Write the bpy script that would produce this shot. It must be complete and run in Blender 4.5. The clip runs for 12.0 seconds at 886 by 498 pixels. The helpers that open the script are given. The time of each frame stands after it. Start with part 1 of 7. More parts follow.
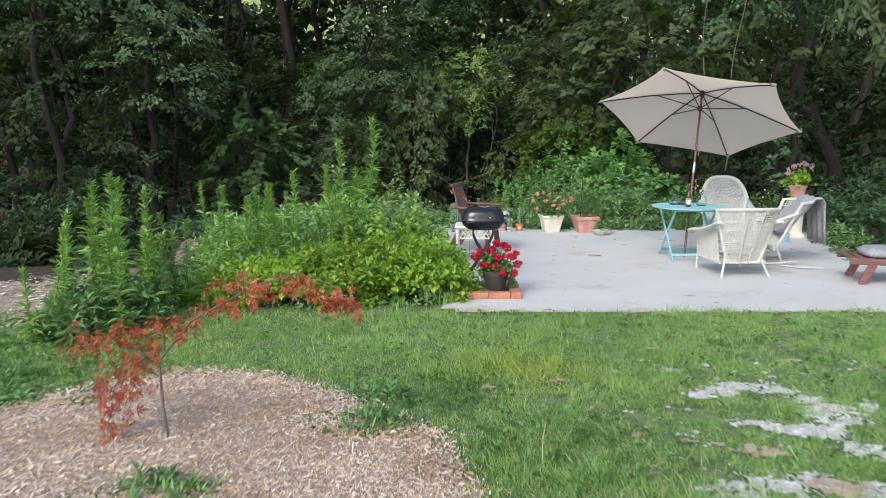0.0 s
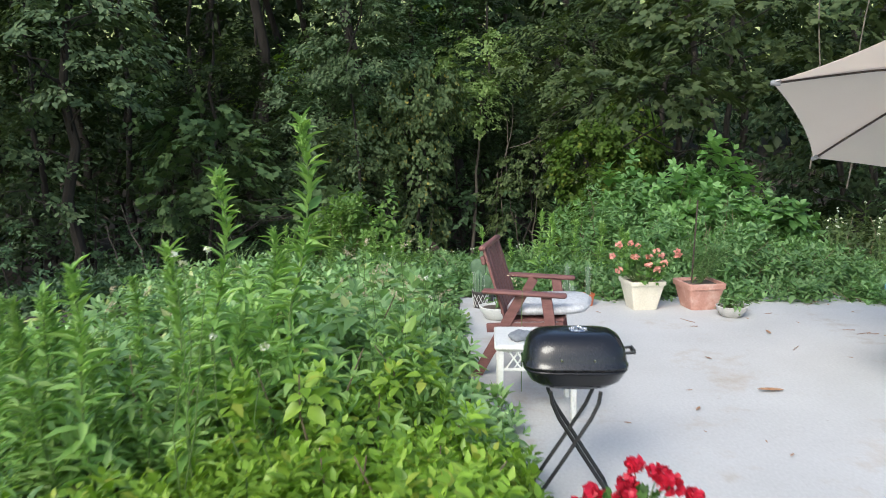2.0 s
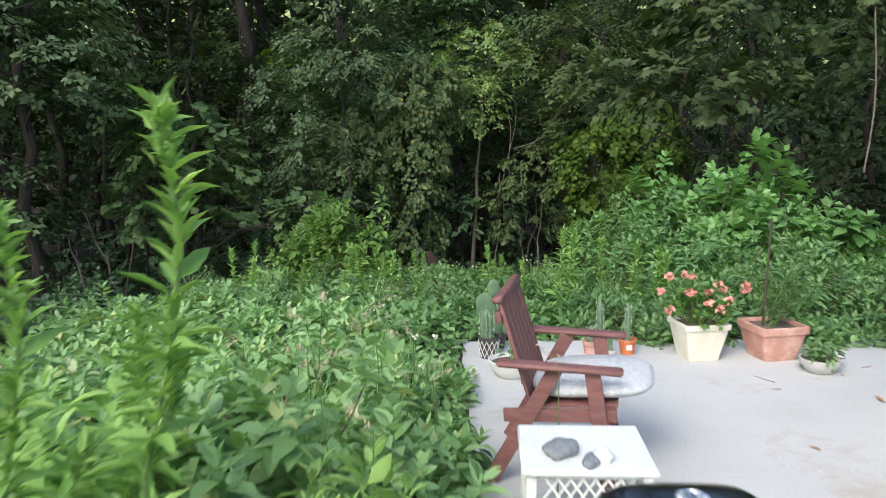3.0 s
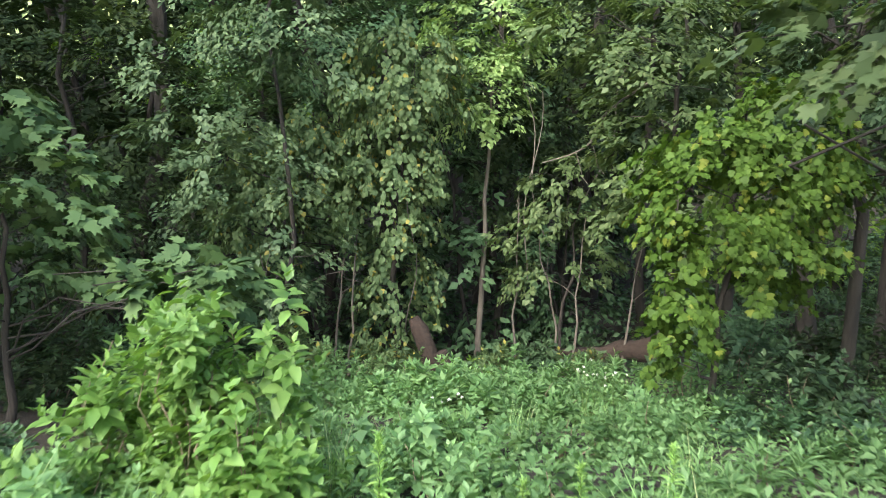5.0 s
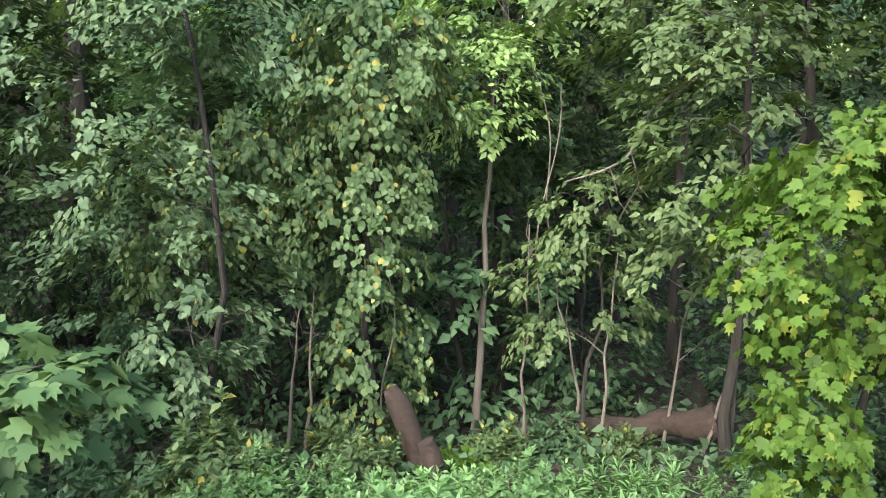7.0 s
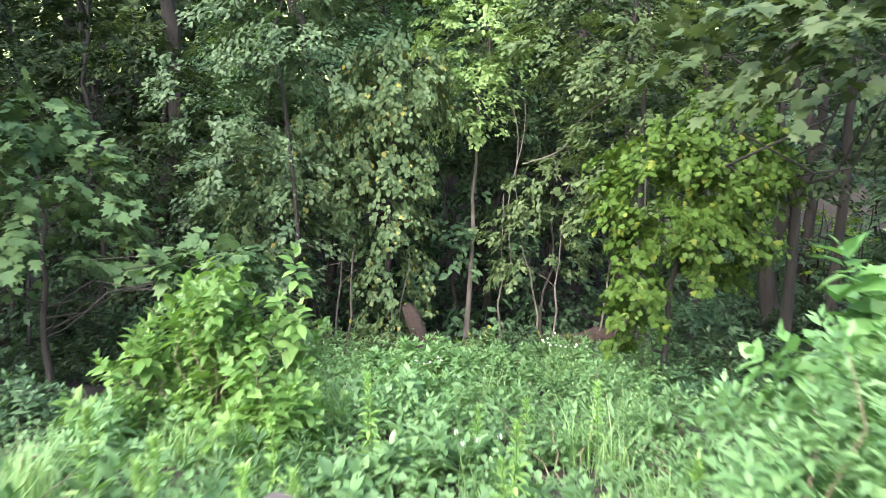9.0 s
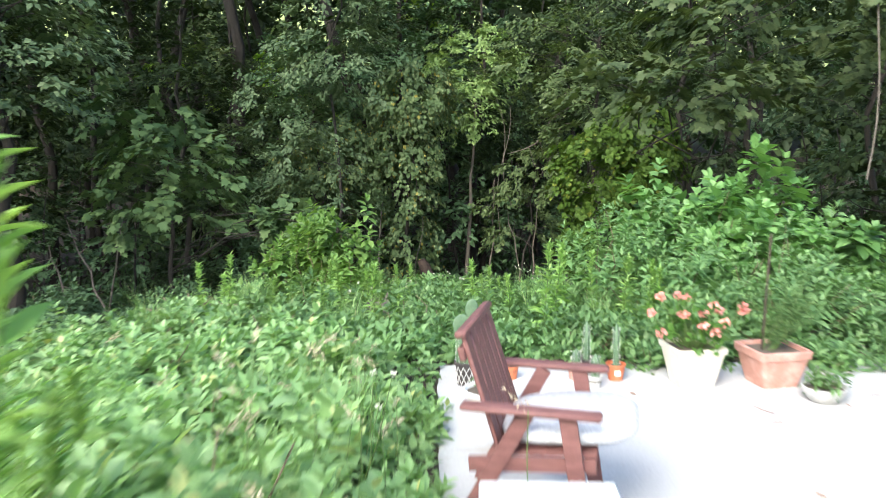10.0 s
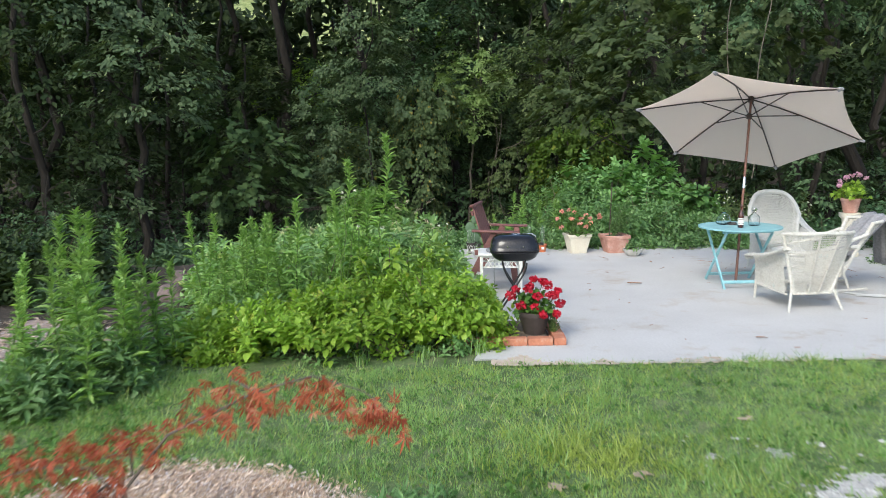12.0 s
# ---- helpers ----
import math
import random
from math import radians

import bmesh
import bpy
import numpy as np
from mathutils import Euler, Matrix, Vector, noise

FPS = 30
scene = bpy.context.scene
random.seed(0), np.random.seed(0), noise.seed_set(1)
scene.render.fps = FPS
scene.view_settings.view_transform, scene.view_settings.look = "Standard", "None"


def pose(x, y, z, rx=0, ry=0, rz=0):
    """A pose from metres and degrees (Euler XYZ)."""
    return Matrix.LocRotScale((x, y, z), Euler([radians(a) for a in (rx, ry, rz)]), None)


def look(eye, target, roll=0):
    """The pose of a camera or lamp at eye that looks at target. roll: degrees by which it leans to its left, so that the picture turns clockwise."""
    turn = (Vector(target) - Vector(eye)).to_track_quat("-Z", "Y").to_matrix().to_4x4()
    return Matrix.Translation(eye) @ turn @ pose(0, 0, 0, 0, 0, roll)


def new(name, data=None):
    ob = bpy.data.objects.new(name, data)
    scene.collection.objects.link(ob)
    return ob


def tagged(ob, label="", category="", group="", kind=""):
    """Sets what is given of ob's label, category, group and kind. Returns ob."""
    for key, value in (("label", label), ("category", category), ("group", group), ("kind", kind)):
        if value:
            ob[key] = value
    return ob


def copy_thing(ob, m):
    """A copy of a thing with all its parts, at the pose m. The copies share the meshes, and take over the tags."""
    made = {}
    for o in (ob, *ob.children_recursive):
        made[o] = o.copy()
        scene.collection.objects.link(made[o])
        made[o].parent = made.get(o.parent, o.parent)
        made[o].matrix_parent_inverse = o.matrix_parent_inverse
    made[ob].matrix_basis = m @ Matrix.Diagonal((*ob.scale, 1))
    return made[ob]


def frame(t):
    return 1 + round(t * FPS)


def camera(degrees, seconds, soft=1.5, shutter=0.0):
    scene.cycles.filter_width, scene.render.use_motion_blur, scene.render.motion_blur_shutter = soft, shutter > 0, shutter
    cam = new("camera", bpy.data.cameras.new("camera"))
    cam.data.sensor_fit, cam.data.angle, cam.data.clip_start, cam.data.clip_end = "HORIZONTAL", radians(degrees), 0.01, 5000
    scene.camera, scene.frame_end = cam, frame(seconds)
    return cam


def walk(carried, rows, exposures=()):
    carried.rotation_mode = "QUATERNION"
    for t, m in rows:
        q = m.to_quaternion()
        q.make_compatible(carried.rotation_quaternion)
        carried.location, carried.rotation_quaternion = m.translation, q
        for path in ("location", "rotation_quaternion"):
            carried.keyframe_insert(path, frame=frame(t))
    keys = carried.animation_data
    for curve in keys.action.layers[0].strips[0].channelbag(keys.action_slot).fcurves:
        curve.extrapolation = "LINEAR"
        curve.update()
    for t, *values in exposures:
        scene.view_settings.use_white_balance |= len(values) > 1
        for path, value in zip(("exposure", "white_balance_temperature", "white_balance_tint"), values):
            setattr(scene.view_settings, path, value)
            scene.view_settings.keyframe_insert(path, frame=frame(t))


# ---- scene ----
cam = camera(57.6, 12.0, soft=0.4, shutter=0.3)
METRES, EYE, TILT, LEAN, TURN = 42.0, 2.07, -8.8, 0.0, 0.0
ROWS = [
    (0.0, 0.0, 0.0, 0.0, 0.0, 0.0, -0.0),
    (0.5, -0.0016, 0.0314, 0.0049, 0.02, -0.0, 0.11),
    (1.0, -0.003, 0.069, 0.0106, -0.01, -0.01, 0.18),
    (1.5, -0.004, 0.1106, 0.0171, -0.02, -0.04, 0.25),
    (2.0, -0.0046, 0.152, 0.0245, -0.02, -0.03, 0.29),
    (2.5, -0.0045, 0.1739, 0.027, -0.05, -0.03, 0.32),
    (3.0, -0.0043, 0.2028, 0.0315, -0.14, -0.03, 0.46),
    (3.5, -0.0039, 0.2463, 0.0382, -0.13, -0.02, 0.53),
    (3.7, -0.0036, 0.2675, 0.0415, -0.13, -0.01, 0.55),
    (4.1, -0.0026, 0.3135, 0.0486, -0.15, 0.01, 0.59),
    (4.6, -0.0013, 0.3704, 0.0574, -0.17, 0.03, 0.64),
    (5.1, 0.0001, 0.418, 0.0648, -0.2, 0.05, 0.69),
    (5.5, 0.0011, 0.4418, 0.0685, -0.22, 0.07, 0.73),
    (6.0, 0.0027, 0.4702, 0.0732, -0.25, 0.1, 0.82),
    (6.5, 0.0041, 0.503, 0.0793, -0.24, 0.11, 0.86),
    (7.0, 0.0055, 0.5135, 0.081, -0.22, 0.13, 0.83),
    (7.5, 0.0064, 0.5046, 0.0797, -0.18, 0.15, 0.78),
    (8.0, 0.0068, 0.476, 0.0753, -0.15, 0.16, 0.72),
    (8.5, 0.0069, 0.4293, 0.0679, -0.12, 0.17, 0.66),
    (9.0, 0.0058, 0.3688, 0.0583, -0.11, 0.21, 0.61),
    (9.5, 0.0035, 0.2965, 0.0471, -0.12, 0.22, 0.57),
    (10.0, 0.001, 0.2154, 0.0343, -0.14, 0.23, 0.55),
    (10.5, -0.0017, 0.1501, 0.0246, -0.2, 0.24, 0.68),
    (11.0, -0.0042, 0.1116, 0.02, -0.23, 0.24, 0.78),
    (11.5, -0.0066, 0.0739, 0.015, -0.24, 0.25, 0.79),
    (12.0, -0.0082, 0.0338, 0.0087, -0.27, 0.26, 0.85),
]
EXPOSURES = [(t, e, 5900 if 8 < t < 9.8 else 6100, 11 if 8 < t < 9.8 else 5) for t, e in ((0.0, 0.82), (0.4, 0.72), (1.0, 0.79), (2.0, 0.95), (3.0, 1.09), (3.5, 1.27), (5.5, 2.41), (6.5, 2.51), (8.5, 2.66), (9.0, 2.6), (9.5, 2.36), (10.0, 1.84), (10.5, 1.31), (12.0, 0.84))]
walk(cam, [(t, pose(0, 0, EYE, TILT, LEAN, TURN) @ pose(METRES * x, METRES * y, METRES * z, 90 + pitch, roll, yaw)) for t, x, y, z, yaw, pitch, roll in ROWS], EXPOSURES)

# ---- light: hazy late-afternoon sky, the yard in open shade ----
SUN_EL, SUN_AZ = 41.0, 207.0
world = bpy.data.worlds.new("sky")
scene.world = world
world.use_nodes = True
wn, wl = world.node_tree.nodes, world.node_tree.links
sky = wn.new("ShaderNodeTexSky")
sky.sky_type, sky.sun_disc = "NISHITA", False
sky.sun_elevation, sky.sun_rotation = radians(SUN_EL), radians(SUN_AZ)
sky.dust_density, sky.air_density, sky.ozone_density = 3.0, 1.0, 1.0
wl.new(sky.outputs[0], wn["Background"].inputs[0])
wn["Background"].inputs[1].default_value = 0.15
sun_data = bpy.data.lights.new("sun", "SUN")
sun_data.energy, sun_data.angle, sun_data.color = 0.95, radians(25), (1.0, 0.95, 0.87)
sun = new("sun", sun_data)
sun.matrix_world = look((0, 0, 30), (-30 * math.sin(radians(SUN_AZ)) / math.tan(radians(SUN_EL)), -30 * math.cos(radians(SUN_AZ)) / math.tan(radians(SUN_EL)), 0))

# ---- building blocks ----
def rng_of(seed):
    return np.random.default_rng(seed)


def unit(a):
    return a / np.maximum(np.linalg.norm(a, axis=-1, keepdims=True), 1e-9)


class Buf:
    """Vertices and faces gathered for one mesh."""

    def __init__(self):
        self.v, self.f, self.n = [], [], 0

    def add(self, verts, faces):
        verts = np.asarray(verts, float)
        self.v.append(verts)
        self.f.append([tuple(i + self.n for i in f) for f in faces])
        self.n += len(verts)
        return self

    def tube(self, pts, radii, seg=8, cap=True):
        pts = np.asarray(pts, float)
        radii = np.broadcast_to(radii, (len(pts),))
        tan = unit(np.gradient(pts, axis=0))
        ref = np.array([0.0, 0.0, 1.0]) if abs(tan[0][2]) < 0.9 else np.array([1.0, 0.0, 0.0])
        u = np.zeros_like(pts)
        last = unit(np.cross(tan[0], ref))
        for i in range(len(pts)):
            last = unit(last - tan[i] * np.dot(last, tan[i]))
            u[i] = last
        w = np.cross(tan, u)
        a = np.linspace(0, 2 * np.pi, seg, endpoint=False)
        ring = pts[:, None] + radii[:, None, None] * (np.cos(a)[None, :, None] * u[:, None] + np.sin(a)[None, :, None] * w[:, None])
        k = len(pts)
        faces = [(i * seg + j, i * seg + (j + 1) % seg, (i + 1) * seg + (j + 1) % seg, (i + 1) * seg + j) for i in range(k - 1) for j in range(seg)]
        if cap:
            faces += [tuple(range(seg))[::-1], tuple((k - 1) * seg + j for j in range(seg))]
        return self.add(ring.reshape(-1, 3), faces)

    def lathe(self, profile, seg=24, squash=(1, 1), at=(0, 0, 0)):
        """A turned form from (radius, height) pairs."""
        a = np.linspace(0, 2 * np.pi, seg, endpoint=False)
        ring = np.array([[(r * math.cos(t) * squash[0] + at[0], r * math.sin(t) * squash[1] + at[1], h + at[2]) for t in a] for r, h in profile])
        k = len(profile)
        faces = [(i * seg + j, i * seg + (j + 1) % seg, (i + 1) * seg + (j + 1) % seg, (i + 1) * seg + j) for i in range(k - 1) for j in range(seg)]
        faces += [tuple(range(seg))[::-1], tuple((k - 1) * seg + j for j in range(seg))]
        return self.add(ring.reshape(-1, 3), faces)

    def box(self, size, at=(0, 0, 0), turn=(0, 0, 0), bevel=0.004):
        """A box with chamfered edges, centred on at."""
        bm = bmesh.new()
        bmesh.ops.create_cube(bm, size=1)
        bmesh.ops.scale(bm, vec=size, verts=bm.verts)
        if bevel:
            bmesh.ops.bevel(bm, geom=bm.edges[:], offset=min(bevel, min(size) * 0.4), segments=1, affect="EDGES", profile=0.5)
        bm.transform(pose(*at, *turn))
        bm.verts.index_update()
        self.add([v.co[:] for v in bm.verts], [tuple(v.index for v in f.verts) for f in bm.faces])
        bm.free()
        return self

    def bar(self, a, b, w, t, bevel=0.003, side=(0, 0, 1)):
        """A straight bar of section w x t from a to b; w lies along side."""
        a, b = Vector(a), Vector(b)
        d = (b - a).normalized()
        s = Vector(side)
        s = (s - d * s.dot(d)).normalized()
        n = d.cross(s)
        m = Matrix((s, n, d)).transposed().to_4x4()
        m.translation = (a + b) / 2
        k = Buf().box((w, t, (b - a).length), bevel=bevel)
        v = np.array([(m @ Vector(p))[:] for p in k.v[0]])
        return self.add(v, k.f[0])

    def mesh(self, name, smooth=False):
        me = bpy.data.meshes.new(name)
        v = np.concatenate(self.v)
        me.from_pydata(v.tolist(), [], [f for fs in self.f for f in fs])
        if smooth:
            me.shade_smooth()
            if smooth != "all":
                me.set_sharp_from_angle(angle=radians(40))
        me.update()
        return me


def part(name, shape, material, parent, label="", smooth=True):
    me = shape.mesh(name, smooth) if isinstance(shape, Buf) else shape
    if material and not me.materials:
        me.materials.append(material)
    ob = new(name, me)
    ob.parent = parent
    return tagged(ob, label)


def thing(name, label, category, at=(0, 0, 0), turn=0.0, group="", kind=""):
    e = new(name)
    e.matrix_world = pose(*at, 0, 0, turn)
    e.empty_display_size = 0.1
    return tagged(e, label, category, group, kind)


LEAF = {
    "dart": ([(0, 0, 0), (-0.5, 0.42, 0.1), (0, 1, -0.06), (0.5, 0.42, 0.1)], [(0, 2, 1), (0, 3, 2)]),
    "oval": ([(0, 0, 0), (-0.5, 0.4, 0.08), (0, 0.45, 0), (0.5, 0.4, 0.08), (0, 1, -0.12)], [(0, 2, 1), (0, 3, 2), (1, 2, 4), (2, 3, 4)]),
    "ovate": ([(0, 0, 0), (-0.46, 0.3, 0.07), (-0.36, 0.64, 0.03), (0, 1, -0.16), (0.36, 0.64, 0.03), (0.46, 0.3, 0.07), (0, 0.45, -0.02)],
              [(6, i, (i + 1) % 6)[::-1] for i in range(6)]),
    "lobed": ([(0, 0, 0), (-0.3, 0.02, 0.03), (-0.55, 0.3, 0.05), (-0.3, 0.42, 0.02), (-0.42, 0.78, -0.04), (-0.14, 0.68, 0), (0, 1, -0.12), (0.14, 0.68, 0), (0.42, 0.78, -0.04), (0.3, 0.42, 0.02), (0.55, 0.3, 0.05), (0.3, 0.02, 0.03), (0, 0.4, 0)],
              [(12, i, (i + 1) % 12) [::-1] for i in range(12)]),
}


def leaf_mesh(name, groups, material):
    """One mesh of many separate leaves; each group is (places, ways, normals, lengths, widths, shape)."""
    V, L, starts, base = [], [], [], 0
    for P, D, N, ln, wd, shape in groups:
        tv, tf = LEAF[shape]
        tv = np.array(tv, float)
        tf = np.array(tf)
        D = unit(D)
        S = unit(np.cross(D, N))
        U = np.cross(S, D)
        ln, wd = np.broadcast_to(ln, (len(P),)), np.broadcast_to(wd, (len(P),))
        v = P[:, None] + D[:, None] * (tv[None, :, 1:2] * ln[:, None, None]) + S[:, None] * (tv[None, :, 0:1] * wd[:, None, None]) + U[:, None] * (tv[None, :, 2:3] * ln[:, None, None])
        V.append(v.reshape(-1, 3))
        L.append((tf[None] + (np.arange(len(P)) * len(tv))[:, None, None] + base).reshape(-1, 3))
        base += len(P) * len(tv)
    V, L = np.concatenate(V), np.concatenate(L)
    me = bpy.data.meshes.new(name)
    me.vertices.add(len(V))
    me.vertices.foreach_set("co", V.astype(np.float32).ravel())
    me.loops.add(L.size)
    me.loops.foreach_set("vertex_index", L.astype(np.int32).ravel())
    me.polygons.add(len(L))
    me.polygons.foreach_set("loop_start", (np.arange(len(L)) * 3).astype(np.int32))
    me.update(calc_edges=True)
    me.materials.append(material)
    return me


def tossed(rng, n, lean=0.5):
    """Unit normals round straight up, tipped by about lean."""
    v = rng.normal(0, lean, (n, 3))
    v[:, 2] = 1
    return unit(v)


# ---- materials ----
def mat(name, rough=0.6, metal=0.0):
    m = bpy.data.materials.new(name)
    m.use_nodes = True
    nt = m.node_tree
    b = nt.nodes["Principled BSDF"]
    b.inputs["Roughness"].default_value, b.inputs["Metallic"].default_value = rough, metal
    return m, nt, b


def node(nt, kind, **inputs):
    n = nt.nodes.new(kind)
    for k, v in inputs.items():
        k = k.replace("_", " ")
        n.inputs[k].default_value = v
    return n


def ramp(nt, source, stops):
    r = nt.nodes.new("ShaderNodeValToRGB")
    while len(r.color_ramp.elements) < len(stops):
        r.color_ramp.elements.new(0.5)
    for e, (p, c) in zip(r.color_ramp.elements, stops):
        e.position, e.color = p, (*c, 1)
    nt.links.new(source, r.inputs[0])
    return r.outputs[0]


def mixed(nt, fac, a, b, mode="MIX"):
    m = nt.nodes.new("ShaderNodeMix")
    m.data_type, m.blend_type = "RGBA", mode
    for s, v in ((m.inputs[0], fac), (m.inputs[6], a), (m.inputs[7], b)):
        if hasattr(v, "is_linked"):
            nt.links.new(v, s)
        else:
            s.default_value = v if not isinstance(v, tuple) else (*v, 1)
    return m.outputs[2]


def grain(nt, scale, detail=4.0, stretch=None, kind="Object", rough=0.55):
    tc = nt.nodes.new("ShaderNodeTexCoord")
    n = node(nt, "ShaderNodeTexNoise", Scale=scale, Detail=detail, Roughness=rough)
    if stretch:
        mp = nt.nodes.new("ShaderNodeMapping")
        mp.inputs["Scale"].default_value = stretch
        nt.links.new(tc.outputs[kind], mp.inputs[0])
        nt.links.new(mp.outputs[0], n.inputs["Vector"])
    else:
        nt.links.new(tc.outputs[kind], n.inputs["Vector"])
    return n.outputs["Fac"]


def relief(nt, b, height, strength=0.3, distance=0.01):
    bp = node(nt, "ShaderNodeBump", Strength=strength, Distance=distance)
    nt.links.new(height, bp.inputs["Height"])
    nt.links.new(bp.outputs[0], b.inputs["Normal"])


def surface(name, dark, light, rough=0.6, scale=8.0, fine=60.0, bump=0.25, depth=0.004, metal=0.0, stretch=None, stain=None, stain_scale=1.5, stain_at=(0.5, 0.7)):
    """Two-scale colour variation, fine relief and optional stains."""
    m, nt, b = mat(name, rough, metal)
    col = ramp(nt, grain(nt, scale, stretch=stretch), [(0.3, dark), (0.7, light)])
    g = grain(nt, fine, 6.0, stretch=stretch)
    col = mixed(nt, 0.25, col, ramp(nt, g, [(0.3, tuple(c * 0.6 for c in dark)), (0.7, tuple(min(1, c * 1.15) for c in light))]))
    if stain:
        f = ramp(nt, grain(nt, stain_scale, 7.0, rough=0.65), [(stain_at[0], (0, 0, 0)), (stain_at[1], (1, 1, 1))])
        col = mixed(nt, f, col, stain)
    nt.links.new(col, b.inputs["Base Color"])
    r = node(nt, "ShaderNodeMapRange", To_Min=max(0.03, rough - 0.12), To_Max=min(1, rough + 0.12))
    nt.links.new(g, r.inputs["Value"])
    nt.links.new(r.outputs[0], b.inputs["Roughness"])
    relief(nt, b, g, bump, depth)
    return m


def leaf_material(name, dark, mid, light, glow=0.35, rough=0.42, odd=None, odd_share=0.03):
    """Leaf green that varies leaf by leaf and in drifts, with light let through."""
    m, nt, b = mat(name, rough)
    geo = nt.nodes.new("ShaderNodeNewGeometry")
    info = nt.nodes.new("ShaderNodeObjectInfo")
    stops = [(0.0, dark), (0.45, mid), (0.9, light)]
    if odd:
        stops = [(0.0, dark), (0.45, mid), (0.96 - odd_share, light), (1.0 - odd_share, odd)]
    col = ramp(nt, geo.outputs["Random Per Island"], stops)
    drift = ramp(nt, grain(nt, 0.9, 3.0), [(0.3, tuple(c * 0.75 for c in mid)), (0.7, tuple(min(1, c * 1.2) for c in light))])
    col = mixed(nt, 0.35, col, drift)
    hsv = nt.nodes.new("ShaderNodeHueSaturation")
    v = node(nt, "ShaderNodeMapRange", To_Min=0.85, To_Max=1.15)
    nt.links.new(info.outputs["Random"], v.inputs["Value"])
    nt.links.new(v.outputs[0], hsv.inputs["Value"])
    nt.links.new(col, hsv.inputs["Color"])
    nt.links.new(hsv.outputs[0], b.inputs["Base Color"])
    b.inputs["Specular IOR Level"].default_value = 0.35 if rough < 0.5 else 0.22
    tr = nt.nodes.new("ShaderNodeBsdfTranslucent")
    warm = mixed(nt, 1.0, hsv.outputs[0], (1.25, 1.3, 0.5), "MULTIPLY")
    nt.links.new(warm, tr.inputs[0])
    mx = nt.nodes.new("ShaderNodeMixShader")
    mx.inputs[0].default_value = glow
    nt.links.new(b.outputs[0], mx.inputs[1])
    nt.links.new(tr.outputs[0], mx.inputs[2])
    nt.links.new(mx.outputs[0], nt.nodes["Material Output"].inputs[0])
    return m


# woodland greens: the shade among the trees is put into the darker leaf colours
M_FOREST_SHADE = leaf_material("shaded_forest_leaf", (0.013, 0.025, 0.009), (0.027, 0.048, 0.017), (0.054, 0.081, 0.028), 0.22, 0.6)
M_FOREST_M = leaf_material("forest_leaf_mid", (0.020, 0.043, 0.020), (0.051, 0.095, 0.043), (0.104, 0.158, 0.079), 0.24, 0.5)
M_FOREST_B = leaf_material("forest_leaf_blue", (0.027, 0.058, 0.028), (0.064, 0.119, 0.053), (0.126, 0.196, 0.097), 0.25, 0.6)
M_FOREST_C = leaf_material("forest_leaf_cool", (0.034, 0.064, 0.030), (0.080, 0.131, 0.060), (0.158, 0.214, 0.107), 0.25, 0.55)
M_FOREST_Y = leaf_material("forest_leaf_yellow", (0.041, 0.068, 0.025), (0.074, 0.113, 0.043), (0.133, 0.170, 0.074), 0.36, 0.5)
M_CROWN = leaf_material("light_crown_leaf", (0.101, 0.177, 0.050), (0.202, 0.310, 0.101), (0.341, 0.455, 0.177), 0.32, 0.5)
M_BRIGHT = leaf_material("bright_leaf", (0.036, 0.073, 0.010), (0.076, 0.138, 0.019), (0.124, 0.203, 0.035), 0.4, 0.6, odd=(0.24, 0.26, 0.04), odd_share=0.04)
M_VINE = leaf_material("vine_leaf", (0.043, 0.080, 0.032), (0.089, 0.140, 0.055), (0.165, 0.218, 0.099), 0.3, 0.6, odd=(0.378, 0.297, 0.054))
M_SHRUB = leaf_material("shrub_leaf", (0.057, 0.128, 0.043), (0.130, 0.246, 0.086), (0.240, 0.369, 0.153), 0.32, 0.45)
M_SHRUB_D = leaf_material("dark_shrub_leaf", (0.028, 0.068, 0.03), (0.06, 0.125, 0.056), (0.115, 0.195, 0.092), 0.28, 0.4)
M_WEED = leaf_material("weed_leaf", (0.044, 0.096, 0.032), (0.107, 0.202, 0.068), (0.195, 0.305, 0.130), 0.33, 0.5)
M_SOFT = leaf_material("soft_leaf", (0.060, 0.140, 0.037), (0.130, 0.270, 0.075), (0.230, 0.390, 0.138), 0.35, 0.42)
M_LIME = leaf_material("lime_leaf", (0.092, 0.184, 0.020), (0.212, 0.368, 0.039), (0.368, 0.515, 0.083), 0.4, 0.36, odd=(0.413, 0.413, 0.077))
M_BEDWEED = leaf_material("bed_leaf", (0.1, 0.2, 0.07), (0.225, 0.385, 0.14), (0.41, 0.57, 0.28), 0.35, 0.42, odd=(0.560, 0.538, 0.224), odd_share=0.02)
M_STALK = leaf_material("stalk_leaf", (0.092, 0.193, 0.051), (0.207, 0.368, 0.092), (0.368, 0.524, 0.175), 0.38, 0.36)
M_GRASS = leaf_material("grass_blade", (0.1, 0.205, 0.06), (0.208, 0.365, 0.115), (0.34, 0.48, 0.2), 0.35, odd=(0.55, 0.5, 0.3), odd_share=0.05)
M_GERAN_L = leaf_material("clump_leaf", (0.06, 0.14, 0.045), (0.13, 0.26, 0.085), (0.24, 0.38, 0.15), 0.3)
M_LOBED = leaf_material("lobed_leaf", (0.030, 0.064, 0.025), (0.069, 0.123, 0.044), (0.130, 0.196, 0.073), 0.25, 0.6)
M_MAPLE = leaf_material("maple_leaf", (0.2, 0.04, 0.03), (0.42, 0.08, 0.05), (0.58, 0.19, 0.1), 0.35, 0.5, odd=(0.6, 0.36, 0.26), odd_share=0.08)
M_SPRIG = leaf_material("sprig_leaf", (0.071, 0.144, 0.031), (0.138, 0.255, 0.058), (0.234, 0.362, 0.104), 0.4, 0.45)
